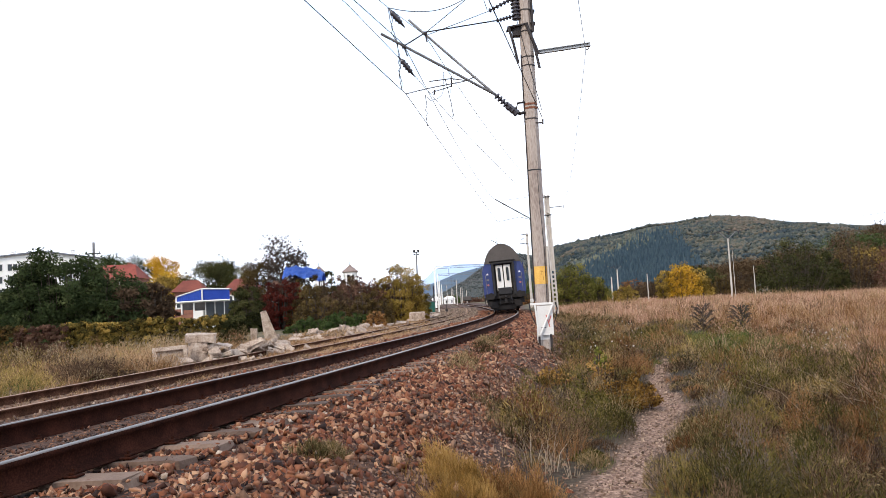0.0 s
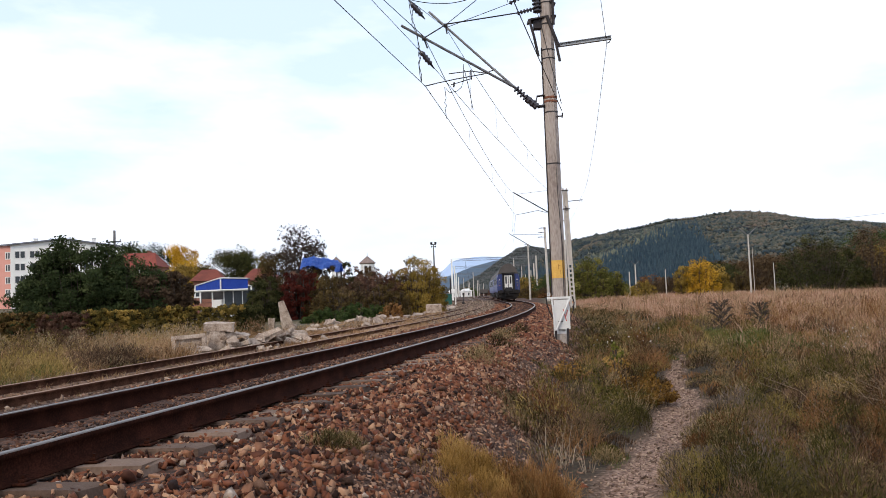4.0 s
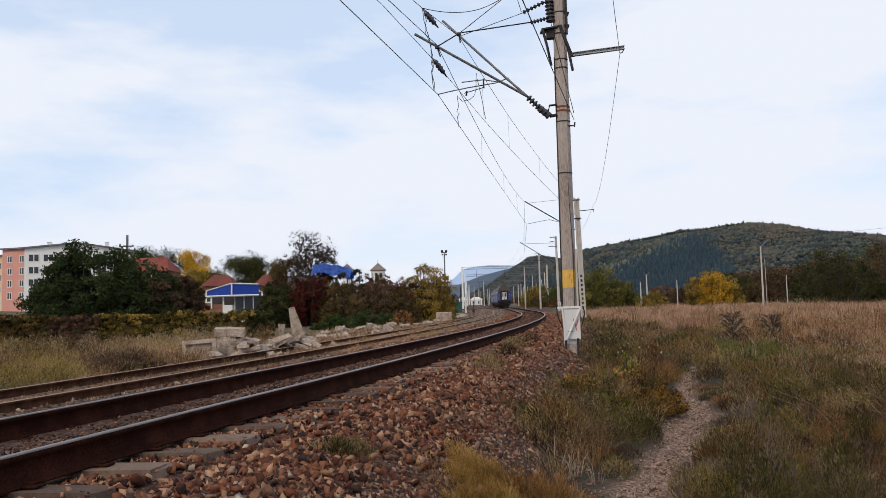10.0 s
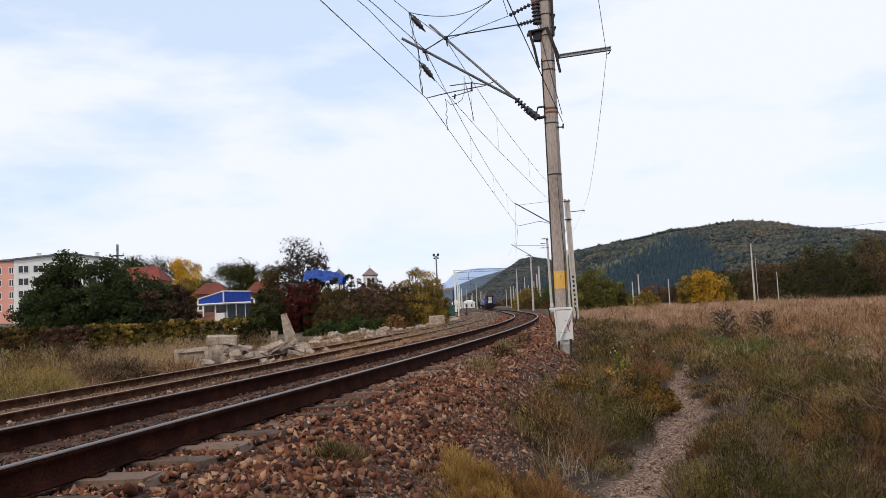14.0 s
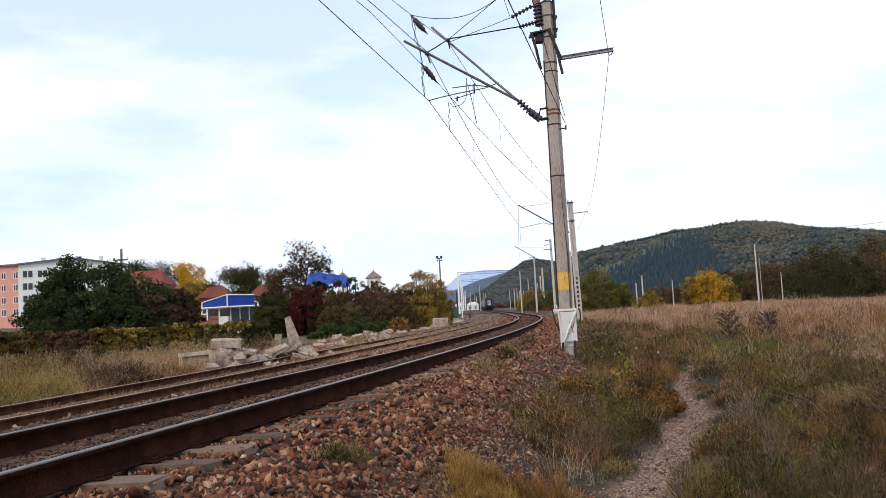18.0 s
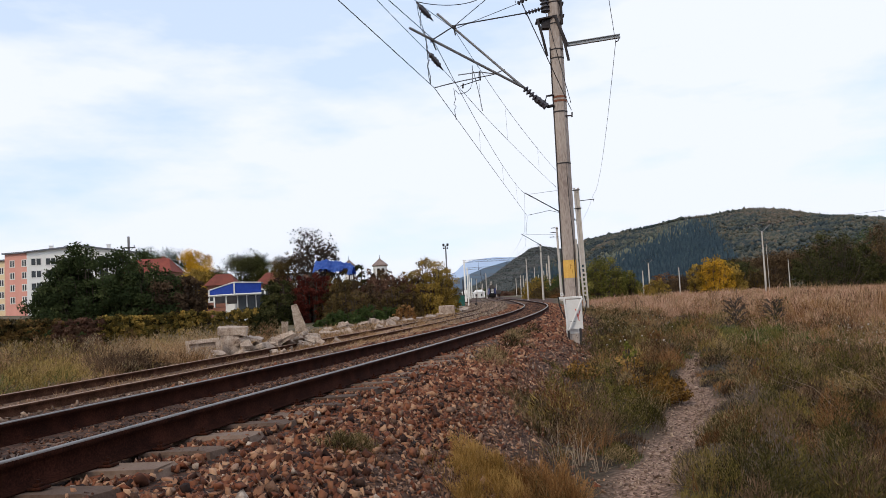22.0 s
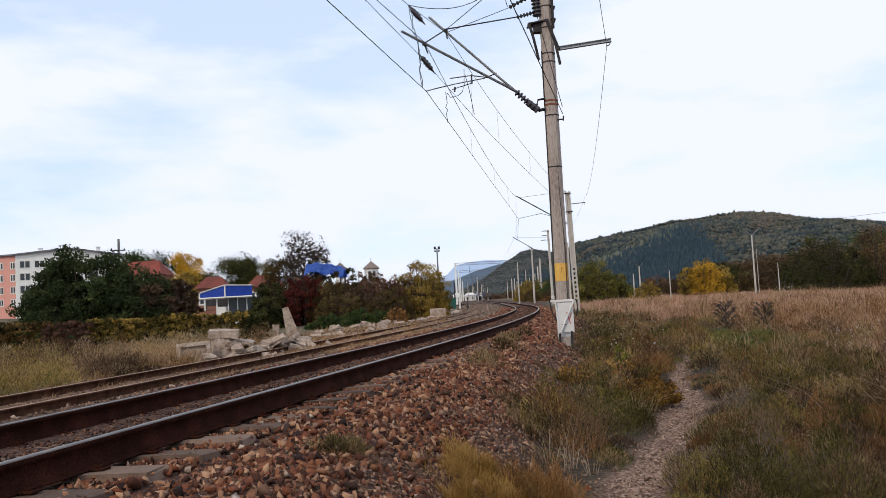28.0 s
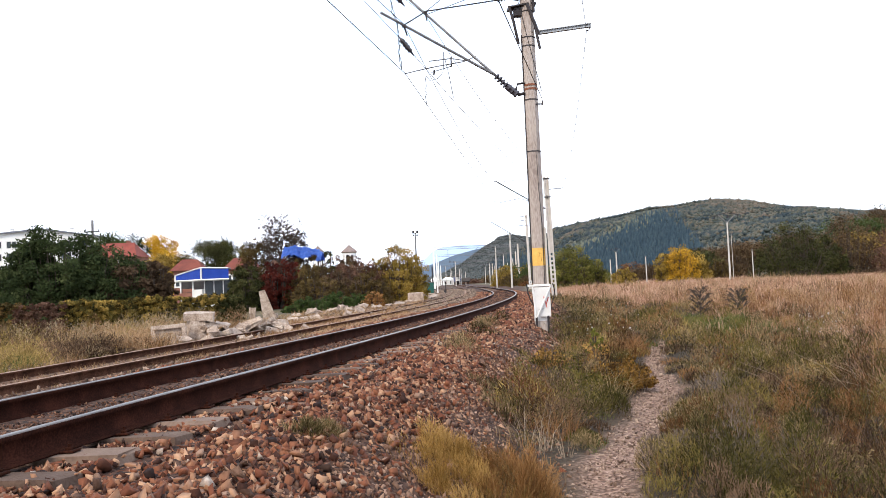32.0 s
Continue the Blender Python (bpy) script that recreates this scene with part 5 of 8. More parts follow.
    field("left_tan_grass", 500, 16, 11, 44, -0.75, -0.03, 0.9, 0.12, 0.32, 0.005, 0.8, L_TAN, "tan dry grass between the siding and the hedge", lambda x, y, s, o: away(s, o, 1.3) & ((s > 26) | clumpy(x, y, 1.6, 28, -0.4)))
    field("left_straw", 200, 16, 11, 40, -0.75, -0.05, 0.9, 0.16, 0.42, 0.004, 0.9, L_STRAW, "pale straw beyond the siding", lambda x, y, s, o: away(s, o, 1.5) & clumpy(x, y, 1.2, 31, 0.1))
    field("left_brown_weeds", 50, 50, 16, 26, -0.44, -0.32, 0.9, 0.2, 0.45, 0.004, 0.8, L_BROWNHERB, "brown withered weeds before the hedge", lambda x, y, s, o: away(s, o, 1.8))
    field("left_olive_grass", 260, 20, 11, 30, -0.8, -0.35, 0.9, 0.10, 0.26, 0.005, 0.8, L_YOLIVE, "yellow-olive grass beyond the siding", lambda x, y, s, o: away(s, o, 1.3))
    field("left_rust_clumps", 300, 40, 14, 28, -0.7, -0.3, 0.9, 0.14, 0.36, 0.005, 0.9, L_RUST, "rusty herb clumps beyond the siding", lambda x, y, s, o: away(s, o, 1.8) & clumpy(x, y, 1.4, 52, 0.1))
    field("left_dark_clumps", 200, 40, 14, 28, -0.7, -0.3, 0.9, 0.14, 0.36, 0.005, 0.9, L_BROWNHERB, "dark brown herb clumps beyond the siding", lambda x, y, s, o: away(s, o, 1.8) & clumpy(x, y, 1.4, 57, 0.15))
    field("left_green_grass", 420, 26, 11, 19, -0.8, -0.52, 0.9, 0.06, 0.16, 0.005, 0.8, L_GREEN, "green grass beyond the siding", lambda x, y, s, o: away(s, o, 1.1) & clumpy(x, y, 1.5, 2, -0.1))
    field("siding_grass", 1500, 18, 9, 60, -0.6, 0.05, 1.0, 0.05, 0.16, 0.005, 0.9, L_TAN, "dry grass growing in the siding", lambda x, y, s, o: (np.abs(o - off_two(s)) < 1.6) & (np.abs(np.abs(o - off_two(s)) - 0.75) > 0.12) & clumpy(x, y, 1.6, 8, -0.35))
    field("left_rust_grass", 1800, 20, 22, 60, -0.28, 0.01, 1.0, 0.08, 0.26, 0.006, 0.8, L_RUSTPALE, "rusty grass by the concrete rubble", lambda x, y, s, o: (o < -2.3) & (off_two(s) - o < 6) & (np.abs(np.abs(o - off_two(s)) - 0.75) > 0.15) & clumpy(x, y, 1.2, 48, -0.3))
    field("siding_rust", 1400, 18, 11, 50, -0.55, 0.02, 1.0, 0.05, 0.2, 0.005, 0.9, L_RUSTPALE, "rusty grass growing in the siding", lambda x, y, s, o: (np.abs(o - off_two(s)) < 1.5) & (np.abs(np.abs(o - off_two(s)) - 0.75) > 0.12) & clumpy(x, y, 1.3, 91, -0.1))
    # taller mixed weeds before the hedge
    field("left_tall_yellow", 110, 30, 13, 27, -0.75, -0.2, 0.9, 0.3, 0.62, 0.004, 0.8, L_YELLOW, "tall yellow withered weeds before the hedge", lambda x, y, s, o: away(s, o, 1.6) & clumpy(x, y, 1.1, 81, 0.2), wide=0.45)
    field("left_tall_rust", 240, 30, 13, 27, -0.5, -0.2, 0.9, 0.3, 0.66, 0.004, 0.8, L_RUSTPALE, "tall pale rust-coloured weeds before the hedge", lambda x, y, s, o: away(s, o, 1.7) & clumpy(x, y, 1.1, 83, -0.1), wide=0.45)
    field("left_tall_green", 120, 30, 13, 26, -0.8, -0.4, 0.9, 0.2, 0.5, 0.004, 0.8, L_GREEN, "green weeds before the hedge", lambda x, y, s, o: away(s, o, 1.6) & clumpy(x, y, 1.0, 87, 0.2), wide=0.45)
    field("left_tall_straw", 110, 12, 12, 26, -0.75, -0.2, 0.9, 0.4, 0.75, 0.003, 0.9, L_STRAW, "thin tall straw before the hedge", lambda x, y, s, o: away(s, o, 1.5) & clumpy(x, y, 0.9, 89, 0.0), wide=0.4)
    # white seed heads
    x, y = wedge(60, 16, 32, 0.2, 0.29)
    x2, y2 = wedge(60, 14, 19, 0.50, 0.58)
    x, y = np.r_[x, x2], np.r_[y, y2]
    h = rng.uniform(0.25, 0.5, len(x))
    blades("flower_stems", x, y, ground_z(x, y), h, np.full(len(x), 0.008), 0.05, L_GREYGREEN, "thin weed stems", "weeds")
    tagged(new("white_seed_heads", stone_field("white_seed_heads", x, y, ground_z(x, y) + h, rng.uniform(0.008, 0.022, len(x)), L_FLOWER, flat=(1, 1, 0.6))), "white seed heads of wild carrot", "flowers", kind="stuff")


build_grass()
build_brush()


def leaf_mesh(name, centres, n, size, material, flat=0.5, spread=0.7):
    """n leaves, as small folded quads, strewn round clump middles (x, y, z, radius)."""
    c = np.asarray(centres, float)
    pick = rng.choice(len(c), n, p=c[:, 3] ** 2 / (c[:, 3] ** 2).sum())
    d = rng.normal(size=(n, 3))
    d /= np.linalg.norm(d, axis=1)[:, None]
    p = c[pick, :3] + d * (c[pick, 3] * rng.random(n) ** 0.45)[:, None] * np.array([1, 1, 0.8])
    a = rng.normal(size=(n, 3))
    a /= np.linalg.norm(a, axis=1)[:, None]
    b = np.cross(a, rng.normal(size=(n, 3)))
    b /= np.linalg.norm(b, axis=1)[:, None]
    k = (size * rng.uniform(0.6, 1.3, n))[:, None]
    v = np.stack([p - a * k * 0.6, p + b * k * flat * 0.6, p + a * k * 0.7, p - b * k * flat * 0.6], 1).reshape(-1, 3)
    me = mesh_fast(name, v, np.arange(4 * n).reshape(-1, 4), material)
    tint_of(me, (0.5 + spread * (rng.random(len(c))[pick] - 0.5) + 0.3 * (rng.random(n) - 0.5)), 4)
    return me


def limbs(height, spread, seed, forks=9, r0=0.12, start=0.15, droop=0.0):
    """A tapered trunk with limbs, and the clump places at the limbs' ends."""
    r = random.Random(seed)
    vs, fs, tips = [], [], []

    def add(points, radii):
        a, b = tube_data(points, radii, 5)
        n = len(vs)
        vs.extend(a)
        fs.extend([tuple(i + n for i in f) for f in b])

    lean = Vector((r.uniform(-0.06, 0.06), r.uniform(-0.06, 0.06), 1))
    top = lean * height * 0.86
    add([Vector((0, 0, -0.3)), lean * height * 0.4, top], [r0, r0 * 0.65, r0 * 0.12])
    for i in range(forks):
        t = start + (0.85 - start) * (i + r.random() * 0.6) / forks
        w = i * 2.4 + r.uniform(-0.5, 0.5)
        reach = spread * (1 - 0.55 * abs(t - 0.42) / 0.58) * r.uniform(0.7, 1.05)
        base = lean * height * t
        mid = base + Vector((math.cos(w), math.sin(w), 0.75)) * reach * 0.5
        end = base + Vector((math.cos(w) * reach, math.sin(w) * reach, reach * r.uniform(0.45, 0.85) - droop))
        end.z = min(end.z, height * 0.95)
        add([base, mid, end], [r0 * (1 - t) * 0.6 + 0.012, r0 * 0.28 * (1 - t) + 0.01, 0.008])
        tips += [mid, end]
        for q in range(3):
            u = w + r.uniform(-1.1, 1.1)
            e2 = mid.lerp(end, r.random()) + Vector((math.cos(u), math.sin(u), r.uniform(0.1, 0.9))) * reach * 0.35
            e2.z = min(e2.z, height)
            add([mid, (mid + e2) / 2 + Vector((0, 0, 0.05)), e2], [0.02 + 0.004 * height * 0.3, 0.012, 0.006])
            tips.append(e2)
    tips.append(top)
    return vs, fs, tips


def tree(name, x, y, height, spread, material, label, seed, leaves=9000, leaf=0.13, clump=0.30, forks=10, low=0.12, r0=0.14, category="tree", sink=0.0):
    z = gz(x, y) - sink
    height = height - z
    t = empty(name, pose(x, y, z), label, category)
    vs, fs, tips = limbs(height, spread, seed, forks, r0, low)
    attach("trunk", mesh_of("trunk", vs, fs, M_BARK), t)
    r = random.Random(seed + 1)
    c = []
    for p in tips:
        for q in range(3):
            c.append((p.x + r.gauss(0, 0.16) * spread, p.y + r.gauss(0, 0.16) * spread, max(0.25, min(height * 0.97, p.z + r.gauss(0, 0.07) * height)), spread * clump * r.uniform(0.55, 1.2)))
    attach("crown", leaf_mesh("crown", c, leaves, leaf, material), t)
    return t


def bush(name, x, y, height, rx, ry, material, label, seed, leaves=7000, leaf=0.12, category="bush", turn=0.0, clump=1.0):
    """A dense bush: stems and clumps that fill a lumpy dome down to the ground."""
    z = gz(x, y)
    height = height - z
    t = empty(name, pose(x, y, z, 0, 0, turn), label, category)
    r = random.Random(seed)
    vs, fs, c = [], [], []
    thin = min(1.0, height / 2.2)
    n = max(24, int(34 * (rx * ry) ** 0.5))
    leaves, leaf = int(leaves * 1.45), leaf * 1.1
    for i in range(n):
        w, k = r.uniform(0, 6.28), r.random() ** 0.5
        px, py = math.cos(w) * k * rx, math.sin(w) * k * ry
        top = height * (1 - 0.62 * k ** 2.6) * r.uniform(0.74, 1.0)
        a, b = tube_data([(px * 0.5, py * 0.5, -0.2), (px * 0.8, py * 0.8, top * 0.5), (px, py, top)], [0.05 * thin, 0.03 * thin, 0.008 * thin], 4)
        m = len(vs)
        vs.extend(a)
        fs.extend([tuple(q + m for q in f) for f in b])
        cr = min(rx, ry, height) * r.uniform(0.15, 0.30) * clump
        for q in range(4):
            c.append((px + r.gauss(0, 0.1) * rx, py + r.gauss(0, 0.1) * ry, max(0.1, top * (1 - 0.3 * q) - cr * 0.6), cr))
    attach("woody_base", mesh_of("woody_base", vs, fs, M_BARK), t)
    attach("foliage", leaf_mesh("foliage", c, leaves, leaf, material), t)
    return t


def build_left_plants():
    # creeper on the old fence, stretch by stretch
    spans = [(-22, 28.3, -14.8, 29.35, L_HEDGEDARK, "dark green and reddish creeper covering an old fence", 0.62), (-14.95, 29.25, -13.5, 29.95, L_MAROON, "bare reddish-brown creeper hanging on the old fence", 0.57), (-13.65, 29.85, -8.5, 33.9, L_HEDGE, "yellow-green creeper covering an old fence", 0.6), (-8.7, 33.7, -7.9, 34.8, L_DARKOLIVE, "dark green creeper at the end of the fence", 0.52)]
    for x0, y0, x1, y1, m, lab, top in spans:
        n = int(math.hypot(x1 - x0, y1 - y0) * 170)
        t = rng.random(n)
        cx, cy = x0 + (x1 - x0) * t + rng.normal(0, 0.08, n), y0 + (y1 - y0) * t + rng.normal(0, 0.13, n)
        g = ground_z(cx, cy)
        cz = g + (top + 0.07 * wave(cx, cy, 0.9, 3) + 0.05 * wave(cx, cy, 0.3, 8) - g) * rng.random(n) ** 0.75
        ob = new("fence_creeper", leaf_mesh("fence_creeper", np.c_[cx, cy, cz, rng.uniform(0.05, 0.14, n)], int(n * 30), 0.062, m, 0.8, 0.85))
        tagged(ob, lab, "creeper", kind="stuff")
    bush("elder_tree", -22.3, 48.5, 5.4, 3.7, 2.6, L_DARKGREEN, "large dark green tree behind the creeper fence", 11, 40000, 0.155, "tree", 0, 1.0)
    bush("elder_tree", -19.3, 49.2, 4.1, 2.9, 2.4, L_DARKGREEN, "dark green tree with an uneven crown", 13, 22000, 0.155, "tree", 0, 1.05)
    bush("elder_tree", -24.3, 49.5, 4.2, 2.2, 1.8, L_DARKGREEN, "dark green bush behind the creeper fence", 12, 12000, 0.15)
    bush("thorn_bush", -17.9, 49.0, 3.4, 2.0, 1.8, L_THORN, "brownish dark thorn bush", 14, 14000, 0.15)
    bush("thorn_bush", -16.3, 48.7, 3.0, 1.05, 1.2, L_THORN, "brown thorn bush beside the shed", 114, 9000, 0.13)
    bush("thorn_bush", -28.5, 47.5, 0.9, 3.2, 2.0, L_BROWN, "dark brown bush behind the fence", 15, 8000, 0.14)
    bush("thorn_bush", -34.5, 47.0, 0.9, 4.0, 2.0, L_BROWN, "low brown bush behind the fence", 16, 7000, 0.14)
    tree("golden_tree", -36.0, 112, 9.2, 2.2, L_BRIGHTGOLD, "golden yellow autumn tree among the houses", 21, 15000, 0.2, 0.42)
    tree("garden_tree", -33.0, 104, 5.8, 2.8, L_OLIVELEAF, "olive-yellow garden tree among houses", 22, 5000, 0.24, 0.4)
    tree("garden_tree", -26.8, 100, 7.3, 2.9, L_DARKOLIVE, "dark green garden tree behind the shed", 23, 14000, 0.2, 0.42)
    tree("garden_tree", -24.0, 101, 7.1, 1.9, L_YGREEN, "slender green garden tree among houses", 24, 8000, 0.2, 0.42)
    tree("garden_tree", -57.0, 150, 13.0, 4.2, L_DARKGREEN, "dark round tree behind the red roof", 25, 10000, 0.3, 0.42)
    tree("garden_tree", -53.3, 151, 11.9, 2.0, L_DARKGREEN, "dark tree behind the red roof", 26, 3500, 0.34, 0.4)
    tree("bare_tree", -10.2, 60, 6.6, 1.5, L_SPARSE, "half-bare tree with sparse dark leaves", 31, 2900, 0.15, 0.24, 34, 0.3, 0.10)
    tree("bare_tree", -9.2, 60.5, 5.6, 0.95, L_SPARSE, "half-bare tree with sparse leaves", 32, 2200, 0.15, 0.26, 22, 0.3, 0.08)
    tree("bare_tree", -11.2, 60.8, 5.4, 0.7, L_SPARSE, "slender half-bare tree with sparse leaves", 132, 1300, 0.15, 0.26, 14, 0.35, 0.06)
    tree("brown_tree", -12.7, 60.6, 4.85, 1.05, L_OLIVEBROWN, "small olive-brown tree behind the shrubs", 33, 7000, 0.13, 0.42, 12, 0.15)
    bush("dark_bush", -11.3, 51, 2.6, 1.2, 1.1, L_DARKOLIVE, "dark olive shrub at the end of the shed", 148, 9000, 0.12)
    bush("dark_bush", -12.4, 57, 3.0, 1.2, 1.0, L_THORN, "dark brown shrub behind the shed", 149, 7000, 0.12)
    bush("red_bush", -10.0, 55, 3.15, 1.2, 1.2, L_RED, "dark red autumn shrub with dense leaves", 34, 8000, 0.12)
    bush("red_bush", -8.9, 55.5, 2.8, 0.9, 1.1, L_RED, "deep red autumn shrub with dense leaves", 35, 6000, 0.12)
    bush("dark_bush", -12.2, 54, 1.0, 1.3, 1.3, L_MIDGREEN, "dark green shrub beside the shed", 36, 7000, 0.13)
    bush("dark_bush", -7.5, 55, 2.6, 1.8, 1.4, L_OLIVEBROWN, "brown mixed shrub behind the siding", 37, 7000, 0.12)
    bush("dark_bush", -6.2, 58, 3.3, 1.4, 1.2, L_MAROON, "maroon shrub with bare twigs", 38, 5000, 0.12)
    bush("dark_bush", -4.3, 57, 3.0, 1.8, 1.4, L_MAROON, "maroon autumn shrub behind the siding", 39, 5500, 0.12)
    bush("dark_bush", -5.6, 51, 1.9, 1.9, 1.2, L_BROWN, "brown autumn shrub behind the siding", 40, 7000, 0.11)
    bush("dark_bush", -3.4, 50, 1.5, 1.4, 1.1, L_BROWN, "low brown shrub behind the siding", 41, 5000, 0.11)
    bush("dark_bush", -5.3, 60, 3.2, 1.7, 1.2, L_BROWN, "dark brown shrub behind the siding", 48, 5000, 0.12)
    bush("dark_bush", -2.6, 59, 3.0, 1.5, 1.2, L_MAROON, "maroon shrub beside the yellow bush", 49, 4500, 0.12)
    bush("dark_bush", -7.15, 61, 3.85, 1.1, 1.0, L_DARKOLIVE, "dark round shrub beside the tarpaulin shelter", 143, 6000, 0.12)
    bush("dark_bush", -5.4, 62, 3.2, 1.6, 1.0, L_BROWN, "brown shrub below the turret", 144, 7000, 0.12)
    bush("dark_bush", -3.7, 61, 2.6, 1.4, 1.0, L_MAROON, "maroon shrub beside the yellow bush", 145, 6000, 0.12)
    bush("dark_bush", -9.9, 57, 3.1, 1.3, 1.0, L_MAROON, "dark red-brown shrub before the tarpaulin shelter", 147, 6000, 0.12)
    bush("dark_bush", -8.0, 56.5, 3.3, 1.5, 1.0, L_OLIVEBROWN, "olive-brown shrub before the tarpaulin shelter", 146, 7000, 0.12)
    bush("green_shrub", -4.6, 46.5, 0.5, 1.5, 0.8, L_MIDGREEN, "low green bramble in front of the shrubs", 42, 5000, 0.09)
    bush("dark_bush", -6.2, 48.5, 1.6, 1.9, 1.0, L_OLIVEBROWN, "olive-brown shrub in front of the red one", 141, 6000, 0.10)
    bush("dark_bush", -3.2, 48.5, 1.7, 1.6, 0.9, L_OLIVEBROWN, "brown mixed shrub in front of the yellow bush", 142, 6000, 0.10)
    bush("green_shrub", -6.3, 44.5, 0.25, 1.3, 0.7, L_MIDGREEN, "low green bramble over rubble", 43, 4000, 0.09)
    bush("yellow_bush", -1.5, 58.5, 3.9, 2.3, 1.7, L_OLIVELEAF, "large olive-yellow bush beside the siding", 44, 22000, 0.085)
    bush("yellow_bush", -3.1, 59, 2.95, 1.25, 1.1, L_OLIVELEAF, "olive-yellow bush with dense small leaves", 45, 5000, 0.11)
    bush("yellow_bush", -0.35, 60.5, 3.1, 1.05, 1.0, L_OLIVELEAF, "yellow-brown bush beside the siding", 46, 4500, 0.11)
    bush("orange_shrub", -2.58, 46.0, 0.45, 0.62, 0.5, L_ORANGE, "small orange withered shrub", 47, 2200, 0.07)


def build_right_plants():
    bush("field_bush", 15.2, 75, 4.1, 2.1, 1.8, L_YGREEN, "green bush behind the mast", 51, 9000, 0.13)
    bush("field_bush", 17.4, 76, 2.6, 1.6, 1.4, L_YGREEN, "green bush at the field's edge", 52, 5000, 0.13)
    bush("field_bush", 18.8, 70, 1.4, 1.2, 1.0, L_OLIVELEAF, "low olive bush at the field's edge", 53, 3000, 0.12)
    bush("golden_bush", 24.1, 70, 3.3, 1.75, 1.7, L_GOLD, "golden yellow autumn bush", 54, 6500, 0.13)
    bush("golden_bush", 23.0, 70.5, 2.7, 1.3, 1.3, L_OLIVELEAF, "olive-yellow bush with dense small leaves", 55, 5000, 0.13)
    bush("golden_bush", 25.6, 70.5, 2.8, 1.3, 1.4, L_OLIVELEAF, "olive-yellow bush with dense small leaves", 56, 5500, 0.13)
    # the dark olive bushes near the poles carry the trees' shade in their colour
    for i, (x, y, h, r, m, lab) in enumerate([(31.5, 84, 3.3, 2.2, L_DARKOLIVE, "bush along the field's far edge, coloured dark olive for tree shade"), (34.9, 70, 5.2, 3.3, L_DARKOLIVE, "tall dark green bush along the field's far edge"), (38.0, 71, 3.6, 2.0, L_DARKOLIVE, "dark green bush along the field's far edge"),
                                              (43.5, 76, 6.0, 3.6, L_BROWN, "brown wooded bush along the field's far edge"), (29.5, 84, 3.3, 2.6, L_DARKOLIVE, "bush by the poles, coloured dark olive for tree shade"), (33.5, 90, 3.6, 3.0, L_DARKOLIVE, "bush by the poles, coloured dark olive for tree shade"),
                                              (27.6, 92, 1.9, 2.4, L_BROWN, "low brown scrub at the field edge"), (33.8, 104, 2.2, 3.2, L_BROWN, "low brown scrub at the field edge"), (30.5, 108, 2.6, 2.4, L_RUST, "rust-coloured scrub by the poles"), (38.0, 108, 2.4, 2.6, L_OLIVELEAF, "olive green scrub at the field edge"),
                                              (46.0, 70, 5.4, 3.2, L_MAROON, "reddish-brown bush at the field's edge"), (33.4, 80, 2.4, 2.0, L_BROWN, "dark brown scrub beside the forked pole"), (30.6, 78, 1.9, 1.6, L_OLIVEBROWN, "olive-brown scrub beside the golden bush"), (26.5, 120, 3.0, 3.4, L_MIDGREEN, "green scrub at the field's far edge")]):
        bush("edge_bush", x, y, h, r, r * 0.8, m, lab, 60 + i, 8000 if h > 3 else 4500, 0.15)
    for i, (x, y, h, r, m, lab) in enumerate([(60, 118, 5.0, 4.0, L_BROWN, "brown autumn tree beyond the field"), (66, 112, 6.6, 4.2, L_MIDGREEN, "green tree beyond the field"), (73, 116, 8.4, 4.6, L_BROWN, "brown and green tree beyond the field"), (54, 122, 4.0, 4.0, L_BROWN, "brown tree beyond the field"), (80, 118, 8.6, 5.0, L_MIDGREEN, "green tree beyond the field"), (63, 104, 4.0, 4.0, L_OLIVELEAF, "olive tree beyond the field"), (48, 124, 3.4, 3.4, L_BROWN, "dark brown tree beyond the field")]):
        tree("field_tree", x, y, h, r, m, lab, 80 + i, 8000, 0.26, 0.42, 13, 0.06)
    for i, (x, y, h, r, m) in enumerate([(22.5, 150, 4.4, 3.2, L_MIDGREEN), (25.5, 165, 5.0, 3.4, L_OLIVELEAF), (19.5, 172, 4.2, 2.8, L_OLIVELEAF), (22.5, 190, 5.0, 3.6, L_MIDGREEN), (27, 140, 4.6, 3.4, L_MIDGREEN), (26, 205, 5.0, 4, L_OLIVELEAF)]):
        bush("yard_bush", x, y, h, r, r, m, "green and yellow scrub beside the station tracks", 95 + i, 4000, 0.24)
    for i, (x, y, h, r, m) in enumerate([(18.0, 138, 0.9, 2.0, L_OLIVEBROWN), (20.6, 142, 1.6, 2.4, L_BROWN), (23.0, 136, 1.0, 2.2, L_BROWN), (18.6, 156, 2.0, 2.2, L_OLIVEBROWN), (17.4, 120, 0.3, 1.6, L_RUST), (19.6, 116, 0.5, 1.8, L_BROWN), (22.0, 112, 0.5, 2.0, L_OLIVEBROWN)]):
        bush("scrub_bush", x, y, h, r, r * 0.8, m, "low brown scrub beside the main track", 120 + i, 2600, 0.16)
    for i in range(12):
        x, y = 8 + 6.2 * i + 3 * math.sin(i * 2.1), 395 + 12 * math.sin(i * 1.7)
        bush("far_bush", x, y, 3.0 + 1.3 * math.sin(i * 1.3), 4.6, 3.0, (L_BROWN, L_OLIVEBROWN, L_MIDGREEN, L_MAROON)[i % 4], "brown and green thicket behind the station", 170 + i, 1500, 0.5)


